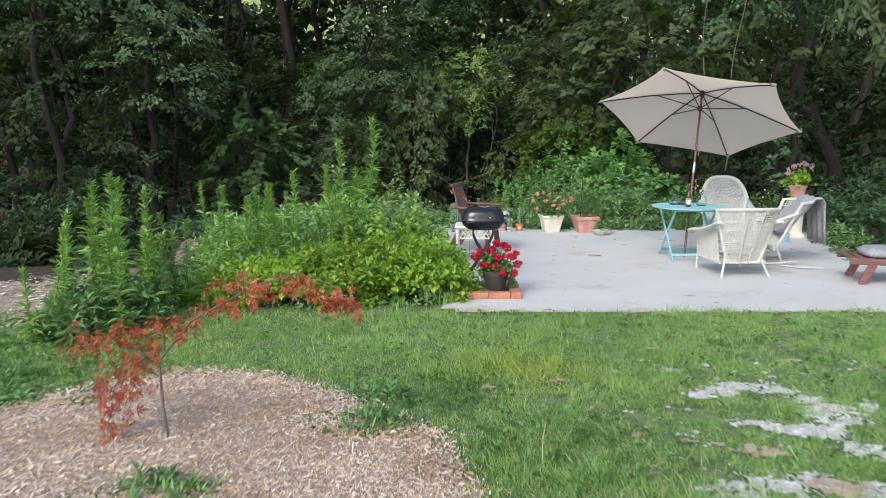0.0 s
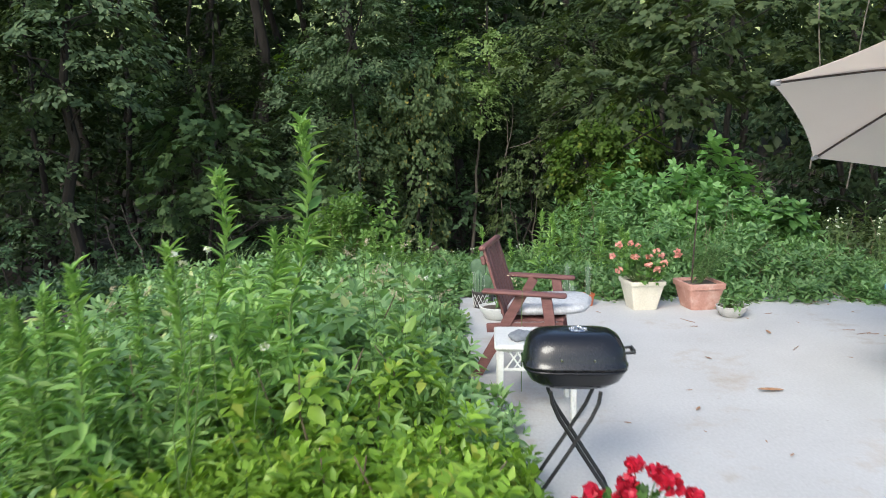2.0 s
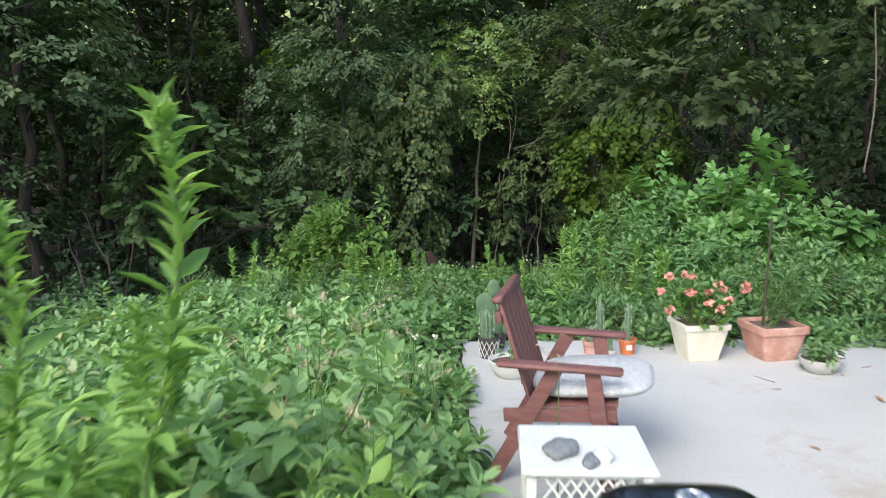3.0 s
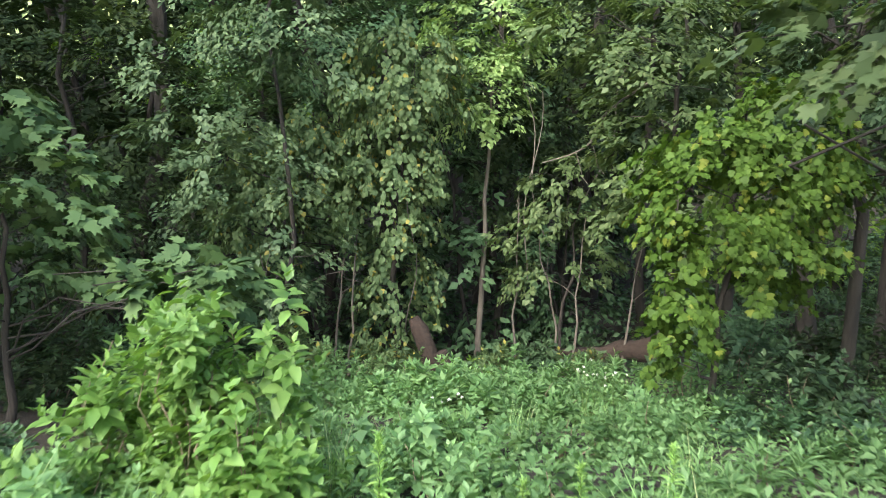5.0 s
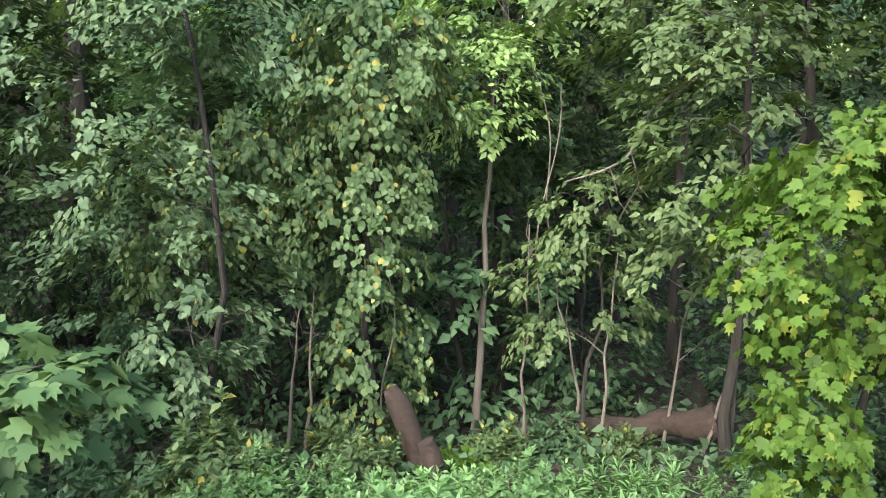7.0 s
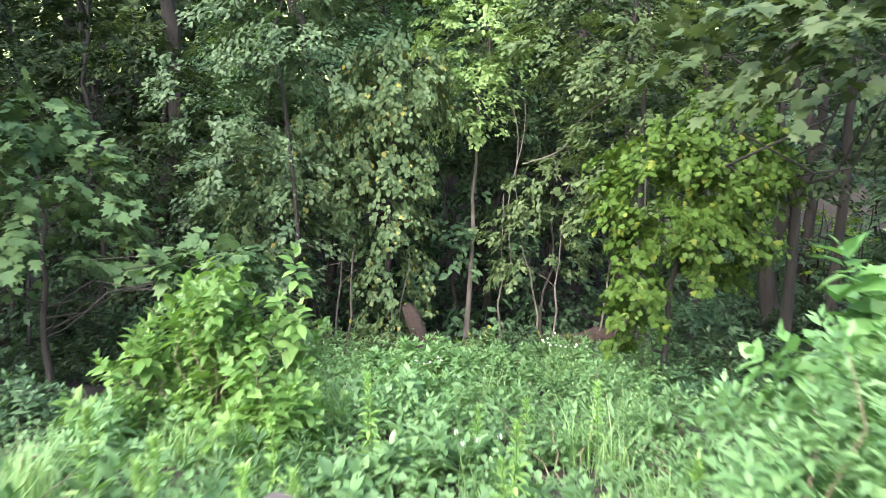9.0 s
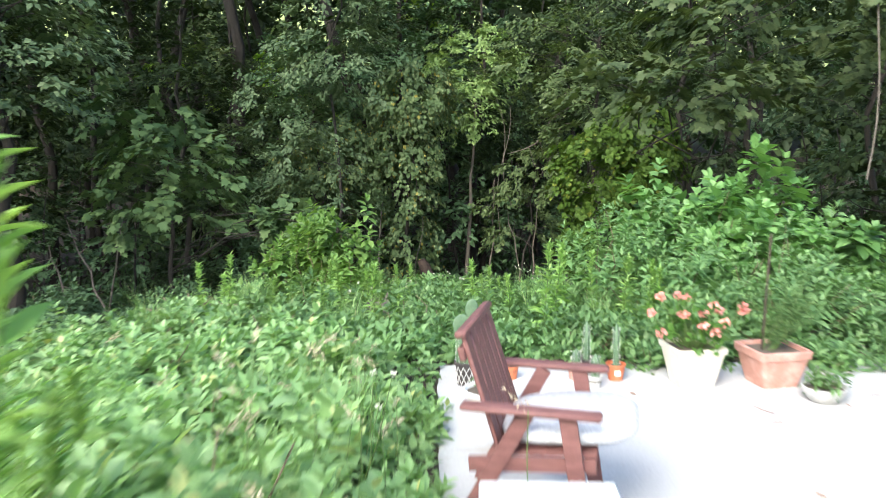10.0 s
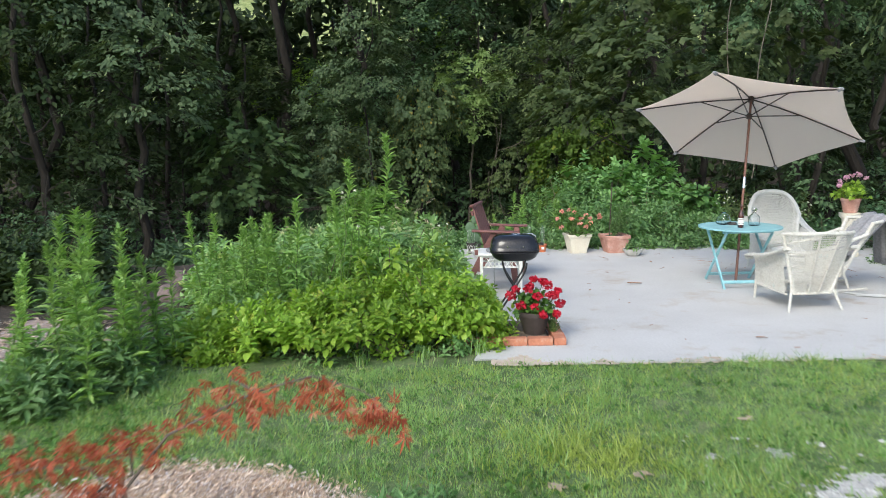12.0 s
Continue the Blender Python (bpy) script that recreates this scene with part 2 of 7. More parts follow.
M_BARK = surface("bark", (0.014, 0.011, 0.008), (0.036, 0.029, 0.022), 0.9, 6.0, 30.0, 0.8, 0.03, stretch=(1, 1, 0.25))
M_STEM = surface("green_stem", (0.07, 0.12, 0.03), (0.13, 0.2, 0.05), 0.6, 10, 80)
M_TWIG = surface("twig", (0.12, 0.09, 0.05), (0.24, 0.19, 0.12), 0.8, 8, 60)
M_CONCRETE = surface("concrete", (0.46, 0.45, 0.435), (0.55, 0.54, 0.525), 0.85, 0.9, 45.0, 0.15, 0.003, stain=(0.36, 0.34, 0.31), stain_scale=0.55, stain_at=(0.56, 0.8))
nt_p = M_CONCRETE.node_tree
b_p = nt_p.nodes["Principled BSDF"]
was = b_p.inputs["Base Color"].links[0].from_socket
rust = ramp(nt_p, grain(nt_p, 1.1, 9.0, rough=0.72), [(0.55, (0, 0, 0)), (0.7, (0.75, 0.75, 0.75))])
was = mixed(nt_p, rust, was, (0.40, 0.32, 0.235))
speck = ramp(nt_p, grain(nt_p, 26.0, 5.0), [(0.68, (0, 0, 0)), (0.78, (0.8, 0.8, 0.8))])
nt_p.links.new(mixed(nt_p, speck, was, (0.28, 0.25, 0.22)), b_p.inputs["Base Color"])
M_BARK_PALE = surface("grey_bark", (0.075, 0.062, 0.05), (0.18, 0.15, 0.12), 0.88, 6.0, 34.0, 0.7, 0.02, stretch=(1, 1, 0.25))
M_SOIL = surface("soil", (0.09, 0.07, 0.05), (0.17, 0.13, 0.10), 0.95, 3.0, 40.0, 0.8, 0.03)


# ---- ground ----
def smooth(a, b, x):
    t = np.clip((x - a) / (b - a), 0, 1)
    return t * t * (3 - 2 * t)


def ground_z(x, y):
    """Level yard, then a wooded bank that falls to a hollow and rises again far off."""
    x, y = np.asarray(x, float), np.asarray(y, float)
    z = np.interp(y, [-1000, 16.4, 18, 20, 22, 25, 28, 31, 34, 37, 48, 75, 84, 130, 1200], [0, 0, -0.2, -0.55, -0.95, -1.55, -2.15, -2.7, -3.3, -4.0, -4.3, -1.0, 1.5, 26, 90])
    z = z - 0.3 * smooth(-2.5, -6, x) * smooth(11, 17, y)
    return z + 0.06 * np.sin(x * 0.9 + y * 0.5) * smooth(17, 24, y) - 0.015


def ground_sheet():
    xs = np.unique(np.concatenate([np.linspace(-600, -40, 12), np.linspace(-40, -8, 22), np.linspace(-8, 10, 61), np.linspace(10, 40, 22), np.linspace(40, 600, 12)]))
    ys = np.unique(np.concatenate([np.linspace(-600, -10, 12), np.linspace(-10, 3, 9), np.linspace(3, 30, 82), np.linspace(30, 60, 31), np.linspace(60, 1000, 24)]))
    X, Y = np.meshgrid(xs, ys)
    Z = ground_z(X, Y)
    nx = len(xs)
    faces = [(j * nx + i, j * nx + i + 1, (j + 1) * nx + i + 1, (j + 1) * nx + i) for j in range(len(ys) - 1) for i in range(nx - 1)]
    m, nt, b = mat("earth", 0.95)
    litter = ramp(nt, grain(nt, 9.0, 8.0, rough=0.7), [(0.3, (0.014, 0.011, 0.007)), (0.55, (0.042, 0.031, 0.02)), (0.72, (0.1, 0.075, 0.05))])
    turf = ramp(nt, grain(nt, 6.0, 8.0, rough=0.7), [(0.3, (0.05, 0.085, 0.026)), (0.5, (0.105, 0.16, 0.052)), (0.7, (0.2, 0.22, 0.105))])
    geo = nt.nodes.new("ShaderNodeNewGeometry")
    sep = nt.nodes.new("ShaderNodeSeparateXYZ")
    nt.links.new(geo.outputs["Position"], sep.inputs[0])
    far = node(nt, "ShaderNodeMapRange", From_Min=8.8, From_Max=10.4)
    edge = nt.nodes.new("ShaderNodeMath")
    edge.operation = "MULTIPLY_ADD"
    nt.links.new(grain(nt, 0.35, 6.0), edge.inputs[0])
    edge.inputs[1].default_value = 3.0
    drift = nt.nodes.new("ShaderNodeMath")
    drift.operation = "SUBTRACT"
    nt.links.new(sep.outputs["Y"], drift.inputs[0])
    drift.inputs[1].default_value = 1.5
    nt.links.new(drift.outputs[0], edge.inputs[2])
    nt.links.new(edge.outputs[0], far.inputs["Value"])
    # far slope coloured pale yellow-green to pass for sunlit specks between the trees
    field = node(nt, "ShaderNodeMapRange", From_Min=70.0, From_Max=76.0)
    nt.links.new(sep.outputs["Y"], field.inputs["Value"])
    sunlit_tone = ramp(nt, grain(nt, 1.1, 9.0, rough=0.7), [(0.35, (0.12, 0.16, 0.04)), (0.5, (0.24, 0.28, 0.08)), (0.65, (0.42, 0.44, 0.2))])
    nt.links.new(mixed(nt, field.outputs[0], mixed(nt, far.outputs[0], turf, litter), sunlit_tone), b.inputs["Base Color"])
    relief(nt, b, grain(nt, 30.0, 6.0), 0.8, 0.03)
    g = Buf().add(np.stack([X, Y, Z], -1).reshape(-1, 3), faces)
    ob = part("ground", g, m, None, "bare earth under turf and leaf litter, falling to a wooded hollow", "all")
    return tagged(ob, category="ground", kind="structure")


ground_sheet()
PATIO = (0.01, 7.4, 8.84, 16.15)


def patio():
    rng = rng_of(3)
    x0, x1, y0, y1 = PATIO
    nx, ny = 60, 48
    xs, ys = np.linspace(x0, x1, nx), np.linspace(y0, y1, ny)
    X, Y = np.meshgrid(xs, ys)
    X[:, 0] += rng.normal(0, 0.012, ny)
    Y[0] += rng.normal(0, 0.012, nx) + 0.16 * np.exp(-((xs - x0) / 0.5) ** 2)
    Z = np.zeros_like(X) + 0.003 * np.sin(X * 2.1) * np.sin(Y * 1.7)
    top = np.stack([X, Y, Z], -1).reshape(-1, 3)
    b = Buf().add(top, [(j * nx + i, j * nx + i + 1, (j + 1) * nx + i + 1, (j + 1) * nx + i) for j in range(ny - 1) for i in range(nx - 1)])
    rim = [j * nx + i for j, i in [(0, i) for i in range(nx)] + [(j, nx - 1) for j in range(1, ny)] + [(ny - 1, i) for i in range(nx - 2, -1, -1)] + [(j, 0) for j in range(ny - 2, 0, -1)]]
    k = len(rim)
    low = top[rim] - [0, 0, 0.12]
    b.add(np.concatenate([top[rim], low]), [(i, i + k, (i + 1) % k + k, (i + 1) % k) for i in range(k)])
    return tagged(part("patio", b, M_CONCRETE, None, "pale weathered concrete patio slab with faint stains"), category="patio", kind="structure")


patio()


# ---- plants ----
def clump_leaves(rng, centres, spread, per, length, shape, droop=0.35, width=0.62, flat=0.55, lean=0.55):
    """Leaves in loose sprays round each centre."""
    n = len(centres) * per
    c = np.repeat(np.asarray(centres, float), per, 0)
    s = np.repeat(np.broadcast_to(spread, (len(centres),)), per)
    off = rng.normal(0, 1, (n, 3))
    off = unit(off) * (rng.random((n, 1)) ** 0.45)
    off[:, 2] *= flat
    P = c + off * s[:, None]
    D = off + rng.normal(0, 0.45, (n, 3))
    D[:, 2] -= droop
    ln = length * rng.uniform(0.6, 1.25, n)
    return (P, D, tossed(rng, n, lean), ln, ln * width * rng.uniform(0.85, 1.15, n), shape)


def frames_of(A):
    """Two unit vectors square to each row of A."""
    ref = np.where(np.abs(A[:, 2:3]) < 0.9, [[0.0, 0.0, 1.0]], [[1.0, 0.0, 0.0]])
    B = unit(np.cross(A, ref))
    return B, np.cross(A, B)


def sprigs(rng, tips, axes, per, length, shape, width, run, droop=0.25):
    """Leafy shoot ends: leaves in opposed pairs down each shoot, small and upright at its tip, larger and spreading below."""
    m = len(tips)
    A = unit(np.asarray(axes, float))
    B, C = frames_of(A)
    k = np.tile(np.arange(per), m)
    i = np.repeat(np.arange(m), per)
    u = (k + rng.random(m * per)) / per
    turn = rng.uniform(0, 6.28, m)[i] + (k // 2) * 1.6 + (k % 2) * 3.14 + rng.normal(0, 0.3, m * per)
    out = np.cos(turn)[:, None] * B[i] + np.sin(turn)[:, None] * C[i]
    P = np.asarray(tips, float)[i] - A[i] * (u * run * rng.uniform(0.75, 1.25, m)[i])[:, None] + out * 0.012
    D = out * (0.45 + 0.75 * u)[:, None] + A[i] * (0.85 - 0.8 * u)[:, None] + rng.normal(0, 0.16, P.shape)
    D[:, 2] -= droop * u * rng.uniform(0.4, 1.6, len(u))
    ln = length * (0.42 + 0.72 * np.sqrt(u)) * rng.uniform(0.75, 1.2, len(u)) * rng.uniform(0.75, 1.2, m)[i]
    N = A[i] + [0, 0, 0.35] - out * 0.15 + rng.normal(0, 0.22, P.shape)
    return (P, D, N, ln, ln * width * rng.uniform(0.85, 1.15, len(u)), shape)


def pads(rng, pts, outs, size, per, length, shape, width, droop=0.3, hang=0.0):
    """Leaf boughs: each a fan of twigs in one tilted plane, its leaves laid along the twigs like shingles."""
    m, tw = len(pts), 6
    up = np.array([0.0, 0.0, 1.0])
    F = unit(outs * (1 - 0.75 * hang) - up * (0.18 + hang) + rng.normal(0, 0.22, outs.shape))
    N = unit(up * 0.8 + outs * (0.75 + 0.5 * hang) + rng.normal(0, 0.2, outs.shape))
    N = unit(N - F * np.sum(N * F, 1, keepdims=True))
    S = np.cross(N, F)
    i = np.repeat(np.arange(m), per)
    n = len(i)
    fan = (rng.integers(0, tw, n) - (tw - 1) / 2) * (1.9 / tw) + rng.normal(0, 0.07, n)
    v = rng.random(n) ** 0.62
    T = F[i] * np.cos(fan)[:, None] + S[i] * np.sin(fan)[:, None]
    Q = -F[i] * np.sin(fan)[:, None] + S[i] * np.cos(fan)[:, None]
    s = np.broadcast_to(size, (m,))[i]
    P = np.asarray(pts, float)[i] + T * ((v * 1.9 - 0.95) * s * (1 - 0.25 * np.abs(fan)))[:, None] + N[i] * rng.normal(0, 0.1, n)[:, None] * s[:, None]
    P[:, 2] -= droop * 0.5 * s * v ** 2
    side = np.where(rng.random(n) < 0.5, -1.0, 1.0) * rng.uniform(0.3, 1.1, n)
    D = T + Q * side[:, None] + rng.normal(0, 0.2, (n, 3))
    D[:, 2] -= droop
    ln = length * rng.uniform(0.6, 1.2, n)
    return (P, D, N[i] + rng.normal(0, 0.24 + 0.3 * hang, (n, 3)), ln, ln * width * rng.uniform(0.85, 1.15, n), shape)


def shell(rng, n, R, low=-0.9, inner=0.5):
    """Points scattered through the outer part of an ellipsoid."""
    d = unit(rng.normal(0, 1, (n * 3, 3)))
    d = d[d[:, 2] > low][:n]
    return d * rng.uniform(inner, 1.0, (len(d), 1)) ** 0.6 * np.asarray(R)


def bent(rng, a, b, k=6, wob=0.06):
    a, b = np.asarray(a, float), np.asarray(b, float)
    t = np.linspace(0, 1, k)[:, None]
    p = a + (b - a) * t
    p[1:-1] += rng.normal(0, wob * np.linalg.norm(b - a), (k - 2, 3)) * [1, 1, 0.3]
    return p


def tree(label, at, top, r0, crown, seed, mat_leaf, leaf=0.1, shape="oval", limbs=12, droop=0.35, bark=None, group="", name="tree", width=0.62, wob=0.012, hang=0.0, fill=0.8):
    """A tapered trunk with limbs, and a crown of leaf sprays. crown: rows of (centre, radii, sprays, leaves a spray, spray size)."""
    rng = rng_of(seed)
    z = float(ground_z(at[0], at[1]))
    t = thing(name, label, "tree", (at[0], at[1], z - 0.1), group=group)
    line = bent(rng, (0, 0, 0), top, 9, wob)
    wood = Buf().tube(line, np.linspace(r0, r0 * 0.3, 9) * np.r_[1.35, np.ones(8)], 9)
    groups, tips = [], []
    for c, R, n, per, sp in crown:
        pts = np.asarray(c) + shell(rng, int(n * fill), R)
        tips.append(pts)
        out = pts - np.asarray(c)
        out = unit(np.c_[out[:, :2] / np.asarray(R)[:2], 0.25 * out[:, 2] / R[2]] + rng.normal(0, 0.15, out.shape))
        groups.append(pads(rng, pts, out, sp * rng.uniform(0.55, 1.45, len(pts)), int(np.clip(4.6 * (sp / leaf) ** 2, 16, 120)), leaf, shape, width, droop, hang))
    tips = np.concatenate(tips)
    for p in tips[rng.choice(len(tips), min(limbs, len(tips)), False)]:
        h = np.clip((p[2] - 0.35 * np.linalg.norm(p[:2] - np.asarray(top)[:2])) / max(top[2], 0.1), 0.15, 0.97)
        k = h * 8
        i = min(int(k), 7)
        a = line[i] + (line[i + 1] - line[i]) * (k - i)
        q = bent(rng, a, p, 6, 0.07)
        q[2:5, 2] += 0.08 * np.linalg.norm(p - a)
        ra = r0 * (1 - 0.7 * h) * 0.3
        wood.tube(q, np.linspace(ra, max(0.006, ra * 0.2), 6), 5, False)
    part("trunk", wood, bark or M_BARK, t)
    part("crown", leaf_mesh("crown", groups, mat_leaf), None, t)
    return t


def place(ob, x, y, turn, scale, sink=0.1):
    c = copy_thing(ob, pose(x, y, float(ground_z(x, y)) - sink, 0, 0, turn))
    c.scale = (scale,) * 3
    return c


def far_woods():
    """Woodland behind the edge trees, of five kinds, closed by a far bank of leaves."""
    rng = rng_of(11)
    kinds = []
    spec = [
        ((-20, 47), 15, 0.2, [((0, 0, 8.5), (3.4, 3.4, 5.5), 74, 95, 0.95), ((0.5, 0, 3.0), (2.4, 2.4, 2.2), 26, 90, 0.75)], M_FOREST_SHADE),
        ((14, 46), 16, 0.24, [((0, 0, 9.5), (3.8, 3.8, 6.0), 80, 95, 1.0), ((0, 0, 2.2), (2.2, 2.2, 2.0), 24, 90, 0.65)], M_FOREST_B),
        ((-6, 48), 13, 0.15, [((0, 0, 6.5), (2.8, 2.8, 6.0), 80, 95, 0.85)], M_FOREST_SHADE),
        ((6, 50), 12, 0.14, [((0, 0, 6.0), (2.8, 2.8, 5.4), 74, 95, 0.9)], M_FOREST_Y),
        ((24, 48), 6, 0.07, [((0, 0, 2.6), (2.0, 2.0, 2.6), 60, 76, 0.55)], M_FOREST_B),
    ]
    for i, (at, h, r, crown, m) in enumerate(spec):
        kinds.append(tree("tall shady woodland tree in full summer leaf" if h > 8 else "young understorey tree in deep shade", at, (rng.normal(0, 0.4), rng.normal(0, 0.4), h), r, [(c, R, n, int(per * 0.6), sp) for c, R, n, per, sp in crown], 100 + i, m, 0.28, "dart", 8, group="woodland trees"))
    glade = tree("bush in a clearing, coloured bright yellow-green as if sunlit", (14.8, 46.5), (0.1, 0, 3.2), 0.06, [((0, 0, 2.0), (2.0, 1.6, 2.0), 60, 70, 0.5)], 139, M_LIME, 0.2, "dart", 6, group="clearing bushes")
    spots = []
    for row, (y0, dx, span) in enumerate([(41, 3.6, 25), (46.5, 3.8, 30), (53, 9.0, 36)]):
        for x in np.arange(-span, span + 0.1, dx):
            spots.append((x + rng.normal(0, 0.9), y0 + rng.normal(0, 1.2), row))
    for x, y, row in spots:
        if 10.0 < x / y * 40 < 15.8:
            continue
        k = int(rng.choice(5, p=[0.24, 0.2, 0.26, 0.1, 0.2]))
        place(kinds[k], x, y, rng.uniform(0, 360), rng.uniform(0.8, 1.15))
    # understorey along the foot of the bank
    for x in np.arange(-22, 22, 2.6):
        if 7.5 < x < 11:
            continue
        place(kinds[4], x + rng.normal(0, 0.6), 39 + rng.normal(0, 1.0), rng.uniform(0, 360), rng.uniform(0.65, 1.0))
    for x in np.arange(17, 36, 2.4):
        place(kinds[4], x + rng.normal(0, 0.5), 41 + rng.normal(0, 1.2), rng.uniform(0, 360), rng.uniform(0.8, 1.15))
        place(kinds[4], x + 1.2, 49 + rng.normal(0, 1.5), rng.uniform(0, 360), rng.uniform(1.0, 1.3))
    # flanks of the yard
    for x, y in [(-13, 27), (-16, 31), (-19, 25), (-13.5, 34), (-21, 36), (-12, 38), (16, 27), (19, 31), (14, 35), (21, 24), (-20, 18), (-24, 26), (22, 16), (25, 28), (-24, 10), (26, 8), (-27, 2), (28, -2), (12.5, 30), (13, 22)]:
        place(kinds[int(rng.choice([0, 1, 2, 4]))], x + rng.normal(0, 0.6), y + rng.normal(0, 0.6), rng.uniform(0, 360), rng.uniform(0.75, 1.0))
    for x, y, s in [(-11, 31, 0.6), (-12, 25, 0.5), (-15, 22, 0.7), (-10, 35, 0.7), (11.5, 33, 0.6), (13.5, 26, 0.6), (-6, 39, 0.7), (-17, 28, 0.8), (-9.5, 23.5, 0.35), (-13, 19, 0.45)]:
        place(kinds[4], x, y, rng.uniform(0, 360), s)
    # high canopy added above view, to roof the wood and keep skylight out
    tall = tree("very tall canopy tree added to shade the wood", (-30, 44), (0.5, 0, 24), 0.25, [((0, 0, 18), (5.2, 5.2, 4.2), 90, 52, 1.45)], 140, M_FOREST_SHADE, 0.46, "dart", 10, group="canopy trees")
    for x, y in [(-24, 40), (-18, 43), (-11, 44), (5, 46), (-21, 49), (-14, 49), (-8, 51), (-2, 53), (4, 53), (22, 41), (27, 46), (-16, 33), (-22, 30), (-18, 22), (17, 33), (20, 26), (-8, 39.5), (-4, 39.5), (9.2, 36.2), (14, 31), (-27, 57), (-18, 58), (-9, 58), (0, 58), (29, 36)]:
        place(tall, x + rng.normal(0, 0.8), y + rng.normal(0, 0.8), rng.uniform(0, 360), rng.uniform(0.85, 1.1))
    # clearing beyond the wood, its sunlight put into the bushes' lime leaf colour
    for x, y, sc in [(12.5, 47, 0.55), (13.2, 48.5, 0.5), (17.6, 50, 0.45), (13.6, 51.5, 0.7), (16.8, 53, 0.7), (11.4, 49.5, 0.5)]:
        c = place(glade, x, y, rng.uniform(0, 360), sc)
    for x, y, sc in [(10.6, 41.5, 0.8), (12.0, 42.5, 0.85), (13.4, 43.0, 0.8), (14.8, 43.5, 0.85), (16.2, 44.0, 0.85), (11.2, 44.5, 0.9), (13.0, 45.5, 0.95), (15.2, 46.0, 0.95), (17.4, 46.5, 0.95), (9.6, 40.5, 0.7)]:
        place(kinds[4], x, y, rng.uniform(0, 360), sc * 0.62)
    # crowns deep in the wood, glints of light put in as bright lime leaf colour
    glint = tree("slim tree with a small crown coloured yellow-green as if lit", (1.9, 45.5), (0.1, 0, 9.3), 0.07, [((0, 0, 9.3), (0.9, 0.8, 0.8), 26, 40, 0.35)], 138, M_LIME, 0.16, "dart", 5, group="lit crowns")
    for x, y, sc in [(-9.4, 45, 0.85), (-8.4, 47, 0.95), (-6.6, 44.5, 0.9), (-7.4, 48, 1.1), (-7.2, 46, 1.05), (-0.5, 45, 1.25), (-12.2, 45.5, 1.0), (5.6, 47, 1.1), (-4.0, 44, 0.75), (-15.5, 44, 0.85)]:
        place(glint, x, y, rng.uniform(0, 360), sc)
    # far bank, its near-black leaf colour standing in for deep shade
    n = 70000
    X = rng.uniform(-75, 75, n)
    Y = 60 + rng.gamma(2.0, 3.0, n) + 0.004 * X ** 2
    Z = np.interp(Y, [48, 75, 130], [-4.2, -1, 5]) + 26 * rng.random(n) ** 1.25 * (0.75 + 0.25 * np.sin(X * 0.37 + 1) * np.sin(X * 0.11))
    ln = rng.uniform(0.55, 1.05, n)
    gap = (np.abs(X / Y * 40 - 12.9) < 2.8) & (np.abs(Z - 1.7) < 2.1) & (rng.random(n) < 0.8)
    keep = ~gap
    D = rng.normal(0, 1, (n, 3)) - [0, 0, 0.3]
    me = leaf_mesh("far_woods", [(np.stack([X, Y, Z], -1)[keep], D[keep], (tossed(rng, n, 0.9) - [0, 0.7, 0])[keep], ln[keep], (ln * 0.7)[keep], "dart")], M_FOREST_SHADE)
    tagged(part("far_woods", me, None, None, "distant mass of woodland leaves, shade put into their dark colour"), category="woods", kind="stuff")
    return kinds


far_woods()


